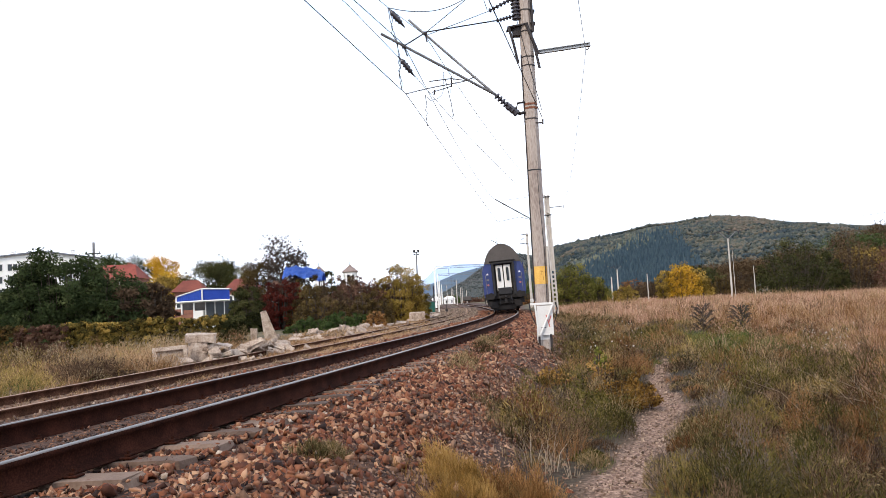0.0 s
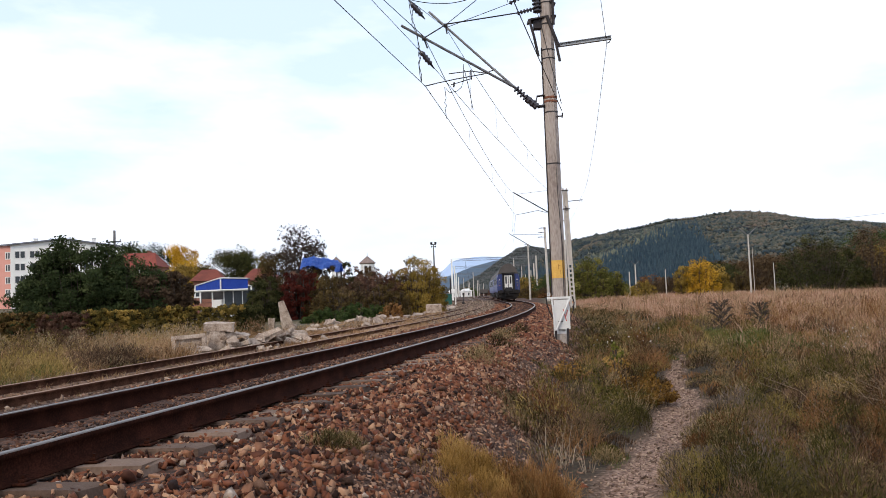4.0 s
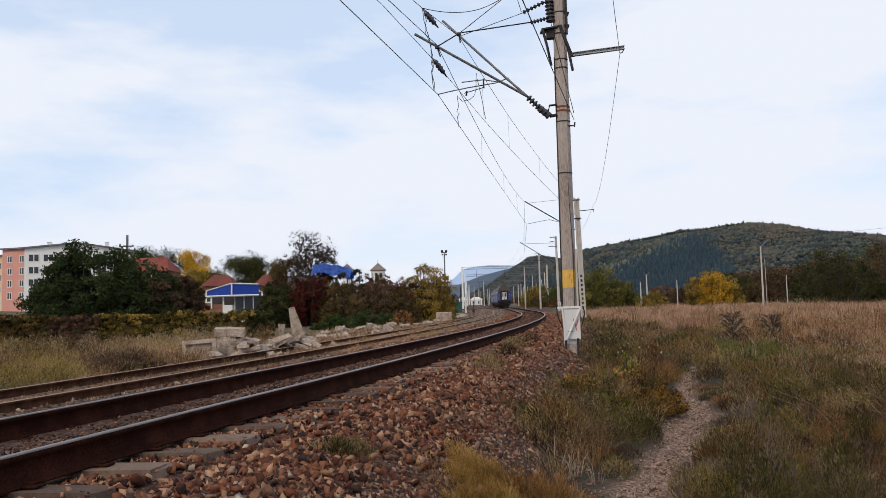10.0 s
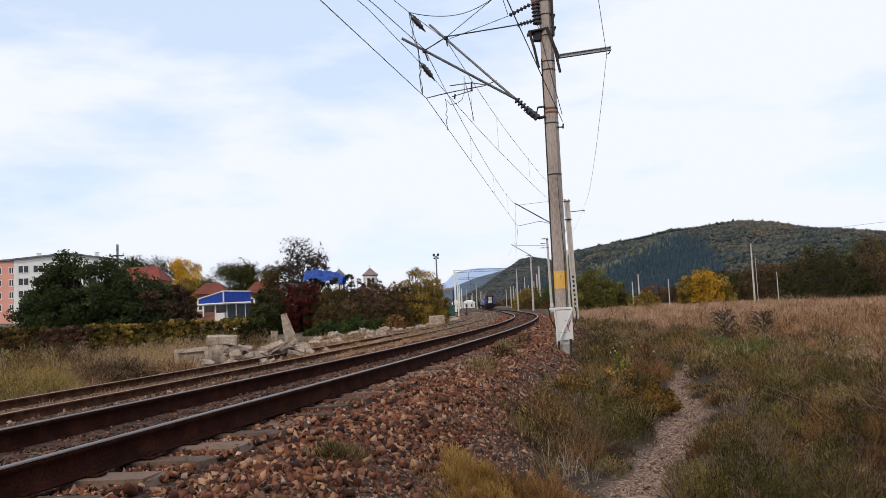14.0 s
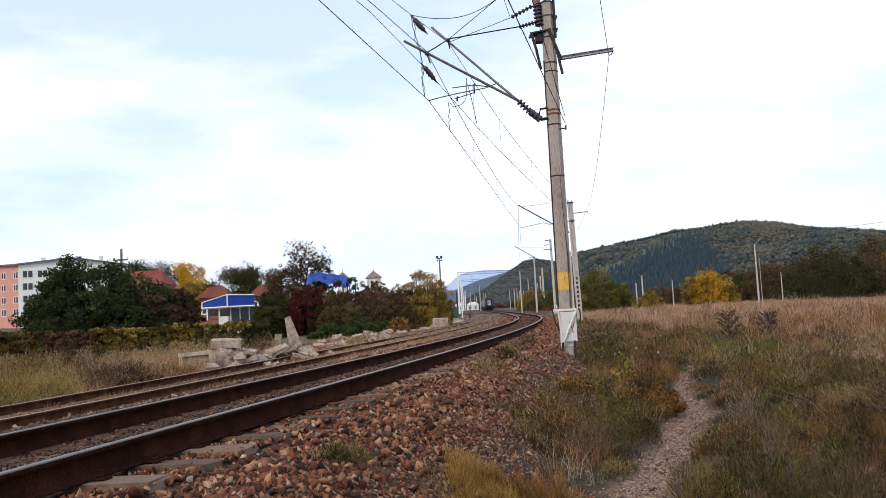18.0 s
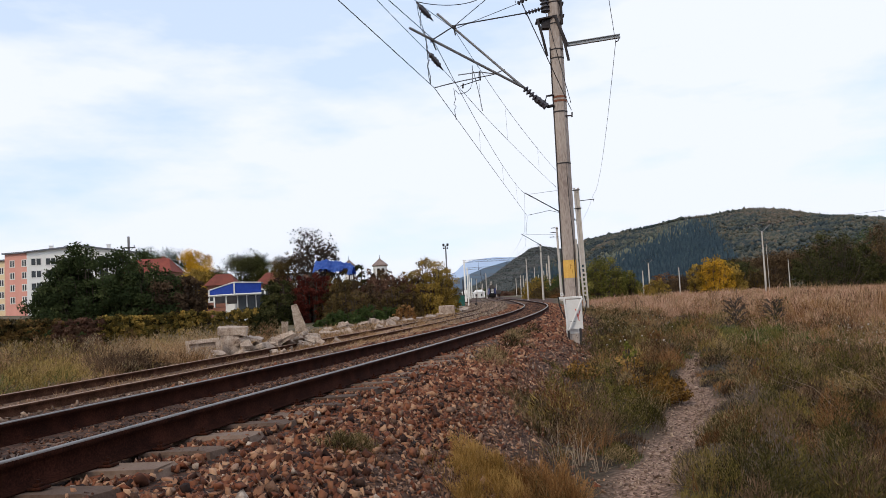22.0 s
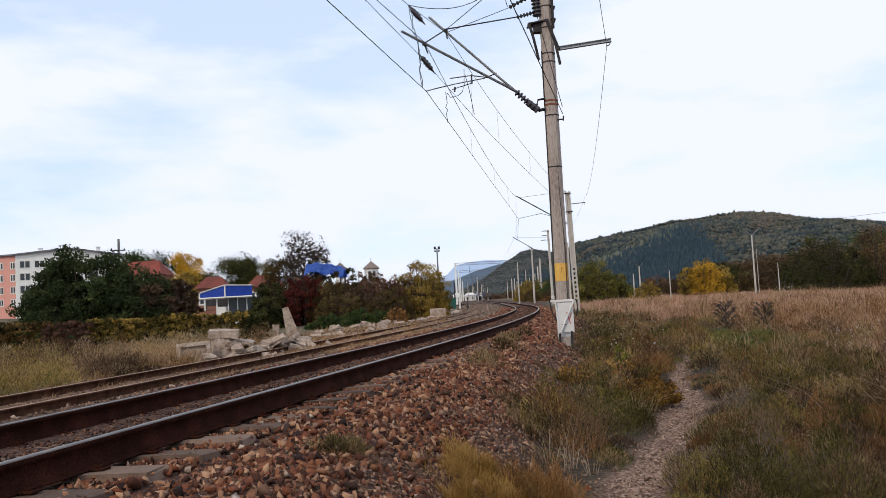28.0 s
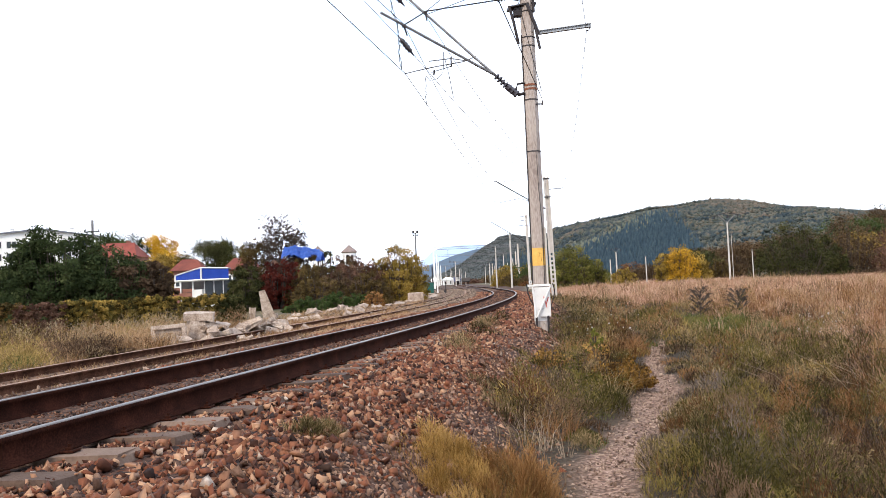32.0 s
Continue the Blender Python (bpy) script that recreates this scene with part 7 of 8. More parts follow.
    for pts in ([(-0.39, 18.8, 8.11), (-0.36, 18.8, 7.79), (-0.30, 18.8, 7.6), (-0.34, 18.8, 7.48), (-0.24, 18.8, 7.28), (-0.17, 18.8, 6.91), (-0.2, 18.8, 6.7), (-0.16, 18.8, 6.58), (-0.2, 18.8, 6.45), (-0.18, 18.8, 6.19), (-0.15, 18.8, 6.02)], [(-0.36, 18.82, 8.08), (-0.30, 18.82, 7.8), (-0.34, 18.82, 7.62), (-0.28, 18.82, 7.5), (-0.20, 18.82, 7.2), (-0.20, 18.82, 6.9), (-0.15, 18.82, 6.62), (-0.21, 18.82, 6.52), (-0.14, 18.82, 6.2), (-0.15, 18.82, 6.02)],
                [(0.46, 20.7, 6.39), (0.49, 20.7, 6.08), (0.44, 20.7, 5.95), (0.50, 20.7, 5.88), (0.45, 20.7, 5.80), (0.48, 20.7, 5.52)], [(0.98, 20.3, 6.88), (0.96, 20.3, 6.42), (0.90, 20.3, 6.26), (0.78, 20.3, 6.16), (0.58, 20.3, 6.12), (0.49, 20.3, 6.24)], [(1.0, 20.3, 6.72), (1.08, 20.3, 6.33), (1.12, 20.3, 6.1), (1.19, 20.3, 5.63)]):
        part("jumper", tube([L(p) for p in pts], 0.009, 5), M_WIRE, t, "twisted hanging jumper")
    return t


def lattice_mast():
    """The second mast: two concrete legs with rungs between them."""
    x, y = 10.3, 58.0
    z = gz(x, y) - 0.1
    t = empty("lattice_mast", pose(x, y, z, 0, -1.4, 0), "concrete ladder-type mast leaning towards the track", "mast")
    h = 9.3
    for dx in (-0.14, 0.14):
        part("leg", box(0.11, 0.26, h, (dx, 0, 0), 0.015, taper=0.9), M_POLE, t)
    part("web", box(0.2, 0.08, h - 3.6, (0, 0, 3.5)), M_POLE, t)
    k = 0.4
    while k < h - 0.3:
        part("rung", box(0.2, 0.18, 0.14, (0, 0, k)), M_POLE, t)
        k += 0.34 if k < 3.3 else 1.1
    for zz in (h - 0.2, h - 1.6):
        part("steel_band", box(0.52, 0.34, 0.06, (0, 0, zz)), M_DARKSTEEL, t)
    part("side_arm", join(tube([(0.1, 0, h - 1.0), (1.3, 0, h - 0.95)], 0.035), tube([(1.25, 0, h - 0.95), (1.25, 0, h - 1.15)], 0.02)), M_STEEL, t)
    into = pose(x, y, z, 0, -1.4, 0).inverted()
    L = lambda *p: into @ Vector(p)
    part("boom", tube([L(9.9, 58, 5.95), L(8.88, 57.8, 6.52), L(6.05, 57, 8.11)], 0.04), M_DARKSTEEL, t)
    part("boom_insulator", discs([L(9.85, 58, 5.98), L(9.25, 57.9, 6.32)], 0.09, 4), M_INSUL, t)
    part("tie_rod", tube([L(10.0, 58, 8.4), L(6.3, 57.05, 7.98)], 0.012), M_DARKSTEEL, t)
    part("registration_arm", tube([L(8.9, 57.8, 6.5), L(7.9, 57.5, 6.75), L(7.2, 57.2, 6.6), L(6.2, 57, 6.42)], 0.018), M_DARKSTEEL, t)


def yard_mast(x, y, h, lab, boom=0.0, plate=False, r=0.19, lean=0.0):
    h = h + 0.45 if y > 110 else h
    z = gz(x, y) - 0.1
    t = empty("yard_mast", pose(x, y, z, 0, lean, 0), lab, "mast", "masts of the station yard")
    part("pole", octagon(r, r * 0.72, h), M_POLE, t)
    for k in (0.97, 0.86):
        part("steel_band", octagon(r * 0.9, r * 0.9, 0.08), M_DARKSTEEL, t, m=pose(0, 0, h * k))
    for i in range(3):
        part("bracket", tube([(0, 0, h * (0.985 - 0.06 * i)), (-0.45 - 0.1 * i, 0, h * (0.985 - 0.06 * i))], 0.035), M_DARKSTEEL, t)
        part("insulator", discs([(-0.25 - 0.1 * i, 0, h * (0.99 - 0.06 * i)), (-0.75 - 0.1 * i, 0, h * (0.985 - 0.06 * i))], 0.07, 3), M_INSUL, t)
    if boom:
        part("boom", tube([(-0.2, 0, 6.1), (-boom, 0, 9.0)], 0.045), M_DARKSTEEL, t)
        part("tie_rod", tube([(-0.2, 0, 8.6), (-boom * 0.9, 0, 8.85)], 0.02), M_DARKSTEEL, t)
        part("registration_arm", tube([(-0.8, 0, 6.6), (-boom * 0.6, 0, 6.5), (-boom * 0.9, 0, 6.2)], 0.02), M_DARKSTEEL, t)
    if plate:
        p = part("plate", box(0.42, 0.03, 0.42, (0, -r - 0.03, 0.75), 0.01), M_WHITE, t, "small white plate")
        part("mark", box(0.06, 0.01, 0.2, (0, -r - 0.05, 0.86)), M_BLACK, p)
    return t


def gantry(x0, x1, y, h, lab):
    h += 0.5
    z = gz((x0 + x1) / 2, y) - 0.1
    t = empty("gantry", pose(x0, y, z), lab, "gantry", "portals over the station tracks")
    w = x1 - x0
    for px in (0, w):
        part("post", box(0.42, 0.42, h, (px, 0, 0), taper=0.75), M_OFFWHITE if px == 0 else M_POLE, t)
    part("chord", box(w + 0.6, 0.08, 0.08, (w / 2, 0, h - 0.1)), M_STEEL, t)
    part("chord", box(w + 0.6, 0.08, 0.08, (w / 2, 0, h - 0.6)), M_STEEL, t)
    n = max(4, int(w / 0.9))
    for i in range(n):
        a, b = w * i / n, w * (i + 1) / n
        part("lattice_bar", tube([(a, 0, h - 0.55), ((a + b) / 2, 0, h - 0.05), (b, 0, h - 0.55)], 0.025, 4), M_STEEL, t)
    for i in range(3):
        px = w * (i + 0.5) / 3
        part("drop_tube", tube([(px, 0, h - 0.75), (px, 0, h - 1.9)], 0.035), M_DARKSTEEL, t)
        part("insulator", discs([(px, 0, h - 1.9), (px, 0, h - 2.4)], 0.08, 3), M_INSUL, t)


def sagging(points, sag, steps=10):
    out = []
    for (a, b), s in zip(zip(points[:-1], points[1:]), sag):
        a, b = Vector(a), Vector(b)
        for i in range(steps):
            t = i / steps
            p = a.lerp(b, t)
            p.z -= 4 * s * t * (1 - t)
            out.append(p)
    out.append(Vector(points[-1]))
    return out


def wire(name, points, sag, r, lab, steps=10):
    return single(name, tube(sagging(points, sag, steps), r, 5), M_WIRE, Matrix(), lab, "wire")


def spindle(points, lab):
    a, b = Vector(points[0]), Vector(points[1])
    pts = [a.lerp(b, t) for t in (0, 0.15, 0.2, 0.3, 0.36, 0.45, 0.5, 0.58, 0.65, 0.74, 0.8, 1.0)]
    return single("strain_insulator", tube(pts, [0.014, 0.02, 0.05, 0.075, 0.05, 0.085, 0.055, 0.085, 0.05, 0.07, 0.03, 0.012], 8), M_INSUL, Matrix(), lab, "insulator", smooth=True)


def build_wires():
    con = [(-13.03, -30, 6.2), (-0.06, 19, 5.97), (6.15, 57, 6.38), (9.98, 97, 6.5), (13.0, 175, 6.2), (16, 230, 6.0), (17, 330, 5.9)]
    mes = [(-18.0, -30, 8.0), (-1.02, 16.67, 7.42), (-0.05, 18.75, 7.15), (6.05, 57, 8.05), (9.95, 97, 8.3), (13.0, 175, 7.6), (16, 230, 7.3), (17, 330, 7.3)]
    wire("contact_wire", con, [0.02] * 6, 0.0092, "grey copper contact wire over the main track")
    wire("messenger_wire", mes, [0.1, 0.0, 0.5, 0.5, 0.6, 0.6, 0.6], 0.0092, "steel messenger wire above the contact wire")
    con2 = [(-20.0, -30, 9.6), (-1.23, 16.4, 7.3), (-0.24, 18.8, 6.9), (1.28, 22.8, 6.2), (3.6, 31.7, 6.2), (10.1, 57.6, 6.9)]
    mes2 = [(-20.0, -30, 8.3), (-0.27, 18.0, 7.72), (0.52, 19.5, 7.62), (3.5, 31.1, 7.2), (10.1, 57.8, 8.2)]
    wire("contact_wire", con2, [0.02, 0.0, 0.0, 0.02, 0.05], 0.0075, "second contact wire drawn aside to the next mast")
    wire("messenger_wire", mes2, [0.2, 0.0, 0.1, 0.2], 0.0075, "second messenger wire running to the next mast")
    wire("earth_wire", [(-8.4, -30, 7.0), (4.55, 19, 6.88), (11.4, 58, 7.9), (16, 98, 8.0)], [0.1, 0.8, 0.7], 0.007, "thin wire on the field side arms")
    wire("feeder_wire", [(-8.5, -30, 9.4), (2.1, 18.95, 8.02)], [0.2], 0.008, "feeder wire to the mast top")
    wire("feeder_wire", [(2.64, 18.9, 8.6), (3.3, 18.8, 5.35)], [0.0], 0.009, "down lead along the mast", 6)
    wire("guy_wire", [(1.325, 12, 5.64), (3.14, 18.75, 5.56), (3.29, 18.75, 5.16)], [0.0, 0.0], 0.010, "wire running down to the mast band", 4)
    wire("jumper_wire", [(-0.37, 18.6, 8.04), (0.47, 18.6, 7.91), (1.03, 18.6, 7.98), (1.80, 18.6, 8.37), (2.7, 18.6, 9.1)], [0.03, 0.02, 0.04, 0.0], 0.010, "slack jumper wire at the mast", 5)
    wire("jumper_wire", [(0.49, 18.8, 7.43), (1.82, 18.8, 8.45), (2.4, 18.8, 8.9)], [0.0, 0.0], 0.010, "jumper wire to the mast top", 4)
    spindle([(-0.40, 18.6, 8.04), (0.0, 18.6, 7.53)], "dark strain insulator in the messenger wire")
    spindle([(-0.21, 19.5, 7.11), (0.19, 19.5, 6.55)], "dark strain insulator hanging in the wire")
    r = random.Random(5)
    mes = mes[:1] + mes[2:]
    for (a, b), sg in zip(list(zip(range(5), range(1, 6))), (0.1, 0.5, 0.5, 0.6, 0.6)):
        for i in range(1, 4):
            t = i / 4
            p, q = Vector(con[a]).lerp(Vector(con[b]), t), Vector(mes[a]).lerp(Vector(mes[b]), t)
            q.z -= 4 * sg * t * (1 - t)
            if -2 < p.y < 130:
                single("dropper", tube([p, q], 0.0035, 4), M_WIRE, Matrix(), "thin dropper between messenger and contact wire", "wire", "droppers of the line")
    for (cx, cy, cz, h) in [(1.28, 22.6, 6.2, 1.1), (2.4, 27, 6.2, 1.1), (4.4, 34.5, 6.3, 0.95), (6.5, 43, 6.5, 1.0)]:
        single("dropper", tube([(cx, cy, cz), (cx - 0.03, cy - 0.1, cz + h)], 0.0035, 4), M_WIRE, Matrix(), "thin dropper between messenger and contact wire", "wire", "droppers of the line")
    # yard wires, fanning over the station
    for i, off in enumerate((-3.7, -8.0, -12.0)):
        a = [tuple(float(v) for v in on_line(s, off)[:2]) for s in (178, 225, 300, 372)]
        wire("contact_wire", [(p[0], p[1], 5.9) for p in a], [0.02] * 3, 0.014, "contact wire over the station tracks", 4)
        wire("messenger_wire", [(p[0], p[1], 7.2) for p in a], [0.5] * 3, 0.014, "messenger wire over the station tracks", 5)


near_mast()
lattice_mast()
yard_mast(14.32, 98.0, 9.6, "slim concrete mast with a small white plate", 4.6, True, lean=-0.75)
yard_mast(15.75, 129, 9.0, "concrete mast beside the main track", r=0.17)
yard_mast(15.37, 150, 7.7, "slim concrete mast beside the main track", r=0.15)
for x, y, h in ((22.48, 200, 7.6), (12.48, 255, 8.0), (21.54, 230, 6.2), (22.87, 235, 6.3), (18.46, 330, 6.4), (20.98, 340, 5.3), (12.32, 340, 7.9), (28.92, 330, 7.2), (15.12, 360, 7.0), (31.8, 300, 6.5), (8.64, 300, 6.1), (26.5, 260, 7.4), (24.6, 245, 5.6), (16.2, 300, 6.0), (13.6, 310, 5.6), (36.0, 350, 7.6)):
    yard_mast(x, y, h, "pale concrete mast in the station yard", r=0.18 if y > 220 else 0.15)
gantry(3.77, 23.05, 175, 9.1, "steel lattice portal on concrete posts over the tracks")
gantry(5.54, 28.5, 222, 9.0, "steel lattice portal over the station tracks")
gantry(8.07, 37.3, 300, 9.0, "steel lattice portal over the station tracks")
gantry(11.0, 43.3, 370, 9.0, "steel lattice portal over the far station tracks")
build_wires()


# ---- buildings ----
def window(parent, m, w, h, frame_mat=M_WHITE):
    f = part("window", join(box(w + 0.3, 0.10, 0.18, (0, 0, -0.1)), box(w + 0.3, 0.10, 0.15, (0, 0, h - 0.08)), box(0.16, 0.10, h, (-w / 2 - 0.04, 0, 0)), box(0.16, 0.10, h, (w / 2 + 0.04, 0, 0)), box(0.2, 0.09, h - 0.1, (0, 0, 0.05))), frame_mat, parent, m=m)
    part("pane", box(w - 0.1, 0.03, h - 0.1, (0, -0.015, 0.05)), M_GLASS, f)
    return f


def apartments():
    x, y = -95.1, 173
    z = gz(x, y) - 0.3
    t = empty("apartment_building", pose(x, y, z), "four-storey block of flats in pink, cream and white", "building")
    eave = 15.5 - z
    turn = pose(0, 0, 0, 0, 0, 19)
    w = part("wall", prism([(0, 0), (23, 0), (23, eave - 0.8), (11, eave + 1.0), (0, eave)], 14), M_OFFWHITE, t, "white rendered gable wall", m=turn)
    for r in range(4):
        for px, ww in ((1.9, 2.0), (4.9, 2.0), (8.3, 1.6), (12.5, 1.6), (16.0, 2.0), (19.5, 2.0)):
            window(w, pose(px, -0.02, eave - 3.0 - 2.8 * r), ww, 1.6)
    part("gable_roof", prism([(-0.6, eave - 0.1), (11, eave + 1.0), (23.6, eave - 0.9), (23.6, eave - 0.6), (11, eave + 1.4), (-0.6, eave + 0.2)], 15.2), M_ROOFSHEET, t, "grey sheet roof", m=turn @ pose(0, -0.6, 0))
    p = part("wall", box(7.0, 11, eave, (-3.5, 5.5, 0)), M_PINK, t, "pink rendered wall", m=pose(0, 1.4, 0, 0, 0, -14))
    for r in range(4):
        for px in (-4.9, -1.6):
            window(p, pose(px, -0.02, eave - 3.0 - 2.8 * r), 1.15, 1.5)
    part("roof_slab", box(7.6, 12, 0.35, (-3.5, 5.4, eave)), M_ROOFSHEET, t, m=pose(0, 1.4, 0, 0, 0, -14))
    c = part("wall", box(9.0, 11, eave - 1.4, (-4.5, 5.5, 0)), M_CREAM, t, "cream rendered wall", m=pose(-6.9, 3.85, 0, 0, 0, -14))
    for r in range(4):
        for px in (-1.3, -4.2, -7.0):
            window(c, pose(px, -0.02, eave - 4.4 - 2.8 * r), 1.15, 1.5)
    part("roof_slab", box(9.4, 12, 0.35, (-4.5, 5.4, eave - 1.4)), M_ROOFSHEET, t, m=pose(-6.9, 3.85, 0, 0, 0, -14))
    for px in (4.5, 16.8):
        part("chimney", join(box(0.8, 0.8, 1.3, (px, 4, eave + 0.3)), box(1.0, 1.0, 0.15, (px, 4, eave + 1.6))), M_OFFWHITE, t, m=turn)


def house(x, y, w, d, wall_h, roof_h, wall_m, roof_m, lab, turn=0.0, hip=0.3, lift=0.0, chimneys=1):
    z = gz(x, y) + lift
    t = empty("house", pose(x, y, z, 0, 0, turn), lab, "house")
    b = part("wall", box(w, d, wall_h + 2 + lift, (0, 0, -2 - lift)), wall_m, t)
    n = max(2, int(w / 2.6))
    for i in range(n):
        window(b, pose(-w / 2 + w * (i + 0.5) / n, -d / 2 - 0.02, wall_h - 1.9), 1.1, 1.3)
    bm = bmesh.new()
    e = 0.4
    lo = [bm.verts.new(v) for v in ((-w / 2 - e, -d / 2 - e, 0), (w / 2 + e, -d / 2 - e, 0), (w / 2 + e, d / 2 + e, 0), (-w / 2 - e, d / 2 + e, 0))]
    a, c = bm.verts.new((-w / 2 + w * hip, 0, roof_h)), bm.verts.new((w / 2 - w * hip, 0, roof_h))
    for f in ((lo[0], lo[1], c, a), (lo[1], lo[2], c), (lo[2], lo[3], a, c), (lo[3], lo[0], a), (lo[3], lo[2], lo[1], lo[0])):
        bm.faces.new(f)
    roof = part("roof", bm, roof_m, t, m=pose(0, 0, wall_h))
    for i in range(chimneys):
        part("chimney", box(0.6, 0.6, 1.5, (w * (0.2 - 0.35 * i), d * 0.12, roof_h * 0.55)), M_BRICK, roof)


def blue_shed():
    x, y = -20.9, 75.0
    z = gz(x, y)
    t = empty("shop_shed", pose(x, y, z), "blue sheet-clad shop shed with white trim and glazed front", "shed")
    top, low = 3.15 - z, 1.95 - z
    for name, length, turn, sgn in (("right", 2.55, 14, 1), ("left", 3.4, 150, -1)):
        m = pose(0, 0, 0, 0, 0, turn)
        drop = 0.62 if sgn < 0 else 0.12
        out = [(0, low), (length, low + (0.1 if sgn < 0 else -0.1)), (length, top - drop), (0, top)]
        part("cladding", prism(out, 0.12 * sgn), M_BLUESHEET, t, "blue sheet fascia", m=m)
        k = 0
        while k < length - 0.2:
            part("seam", box(0.03, 0.02, top - low - 0.7, (k + 0.4, -0.075 * sgn + 0.06 * sgn, low + 0.05)), M_BLUESHEET, t, m=m)
            k += 0.8
        part("edge_trim", tube([(0, -0.05 * sgn, top), (length, -0.05 * sgn, top - drop)], 0.06, 4), M_WHITE, t, m=m)
        part("base_trim", tube([(0, -0.05 * sgn, low), (length, -0.05 * sgn, low)], 0.10, 4), M_WHITE, t, m=m)
    part("corner_trim", box(0.12, 0.12, top - low, (0, -0.06, low)), M_WHITE, t)
    m = pose(0, 0.8, 0, 0, 0, 14)
    part("back_wall", box(2.75, 0.15, low, (1.38, 2.0, 0)), M_DARKROOM, t, m=m)
    for i in range(3):
        part("glass_panel", box(0.78, 0.04, low - 0.75, (0.5 + 0.88 * i, 0.1, 0.7)), M_GLASS, t, m=m)
        part("glazing_bar", box(0.10, 0.08, low, (0.06 + 0.88 * i, 0.1, 0)), M_WHITE, t, m=m)
    part("plinth", box(2.7, 0.12, 0.7, (1.35, 0.1, 0)), M_OFFWHITE, t, m=m)
    part("roof", prism([(0, top - 0.1), (2.75, top - 0.2), (2.75, top - 0.1), (0, top)], 5.5), M_ROOFSHEET, t, m=pose(0, 0.1, 0, 0, 0, 14))
    # open bay at the side
    for px in (-2.5, -1.2):
        part("bay_post", box(0.12, 0.12, low + 0.1, (px, 0.9 - px * 0.3, 0)), M_OFFWHITE, t)
    part("stack", join(box(1.3, 0.9, 0.5, (-1.9, 2.0, 0.9)), box(1.0, 0.9, 0.35, (-1.8, 2.0, 1.45))), M_BRICK, t, "stacked reddish goods in the open bay")
    part("stack", box(0.9, 0.8, 0.9, (-0.7, 1.6, 0.8), 0.05), M_OFFWHITE, t, "wrapped pale goods in the open bay")
    part("bay_back", box(3.0, 0.15, low, (-1.5, 3.3, 0)), M_DARKROOM, t)


def turret(x, y, r, eave, tip, lab):
    """A round tower head: drum with arched openings under a curved pointed roof."""
    z = gz(x, y)
    t = empty("turret", pose(x, y, z), lab, "tower")
    part("shaft", octagon(r, r, eave - z - 2.3, 12), M_OFFWHITE, t)
    part("gallery_floor", octagon(r * 1.15, r * 1.15, 0.3, 12), M_OFFWHITE, t, m=pose(0, 0, eave - z - 2.4))
    part("drum_core", octagon(r * 0.62, r * 0.62, 2.1, 12), M_DARKROOM, t, m=pose(0, 0, eave - z - 2.15))
    for i in range(8):
        w = radians(45 * i + 10)
        part("column", octagon(r * 0.15, r * 0.13, 2.0), M_OFFWHITE, t, m=pose(math.cos(w) * r * 0.92, math.sin(w) * r * 0.92, eave - z - 2.15))
    part("arch_ring", octagon(r * 1.02, r * 1.05, 0.55, 12), M_OFFWHITE, t, m=pose(0, 0, eave - z - 0.75))
    part("cornice", octagon(r * 1.1, r * 1.3, 0.22, 12), M_PALECON, t, m=pose(0, 0, eave - z - 0.2))
    h = tip - eave
    ring = [(0.0, 1.28), (0.12, 1.16), (0.35, 0.86), (0.6, 0.52), (0.8, 0.24), (0.92, 0.09), (1.0, 0.03)]
    part("roof", tube([(0, 0, h * a) for a, b in ring], [r * b for a, b in ring], 12), M_SHINGLE, t, "weathered grey-brown pointed roof", m=pose(0, 0, eave - z))
    part("finial", tube([(0, 0, tip - z - 0.1), (0, 0, tip - z + 0.7)], 0.07), M_DARKSTEEL, t)


def tarp_roof():
    x, y = -8.55, 58.4
    z = gz(x, y)
    t = empty("tarpaulin_shelter", pose(x, y, z), "shelter under a crumpled bright blue tarpaulin", "shelter")
    bm = bmesh.new()
    nx, ny = 60, 24
    vs = [[None] * ny for _ in range(nx)]
    for i in range(nx):
        for j in range(ny):
            px, py = -1.45 + 2.9 * i / (nx - 1), -1.6 + 3.2 * j / (ny - 1)
            hz = 3.86 - z - 0.5 * abs(py) - 0.20 * px - 0.22 * max(0.0, -px - 0.55) + 0.04 * math.sin(4.1 * px + 1.3 * py) + 0.03 * math.sin(17 * px + 6 * py) + 0.025 * math.sin(29 * px - 11 * py) + 0.05 * math.sin(7 * px + 2 * py) + 0.05 * math.sin(9 * py - 5 * px) - 0.15 * max(0.0, abs(px) - 0.9)
            vs[i][j] = bm.verts.new((px, py, hz))
    for i in range(nx - 1):
        for j in range(ny - 1):
            bm.faces.new((vs[i][j], vs[i + 1][j], vs[i + 1][j + 1], vs[i][j + 1]))
    bmesh.ops.solidify(bm, geom=bm.faces[:], thickness=0.03)
    part("tarpaulin", bm, M_TARP, t)
    for px in (-1.25, 1.25):
        for py in (-1.3, 1.3):
            part("post", box(0.1, 0.1, 2.9 - z, (px, py, 0)), M_BARK, t)


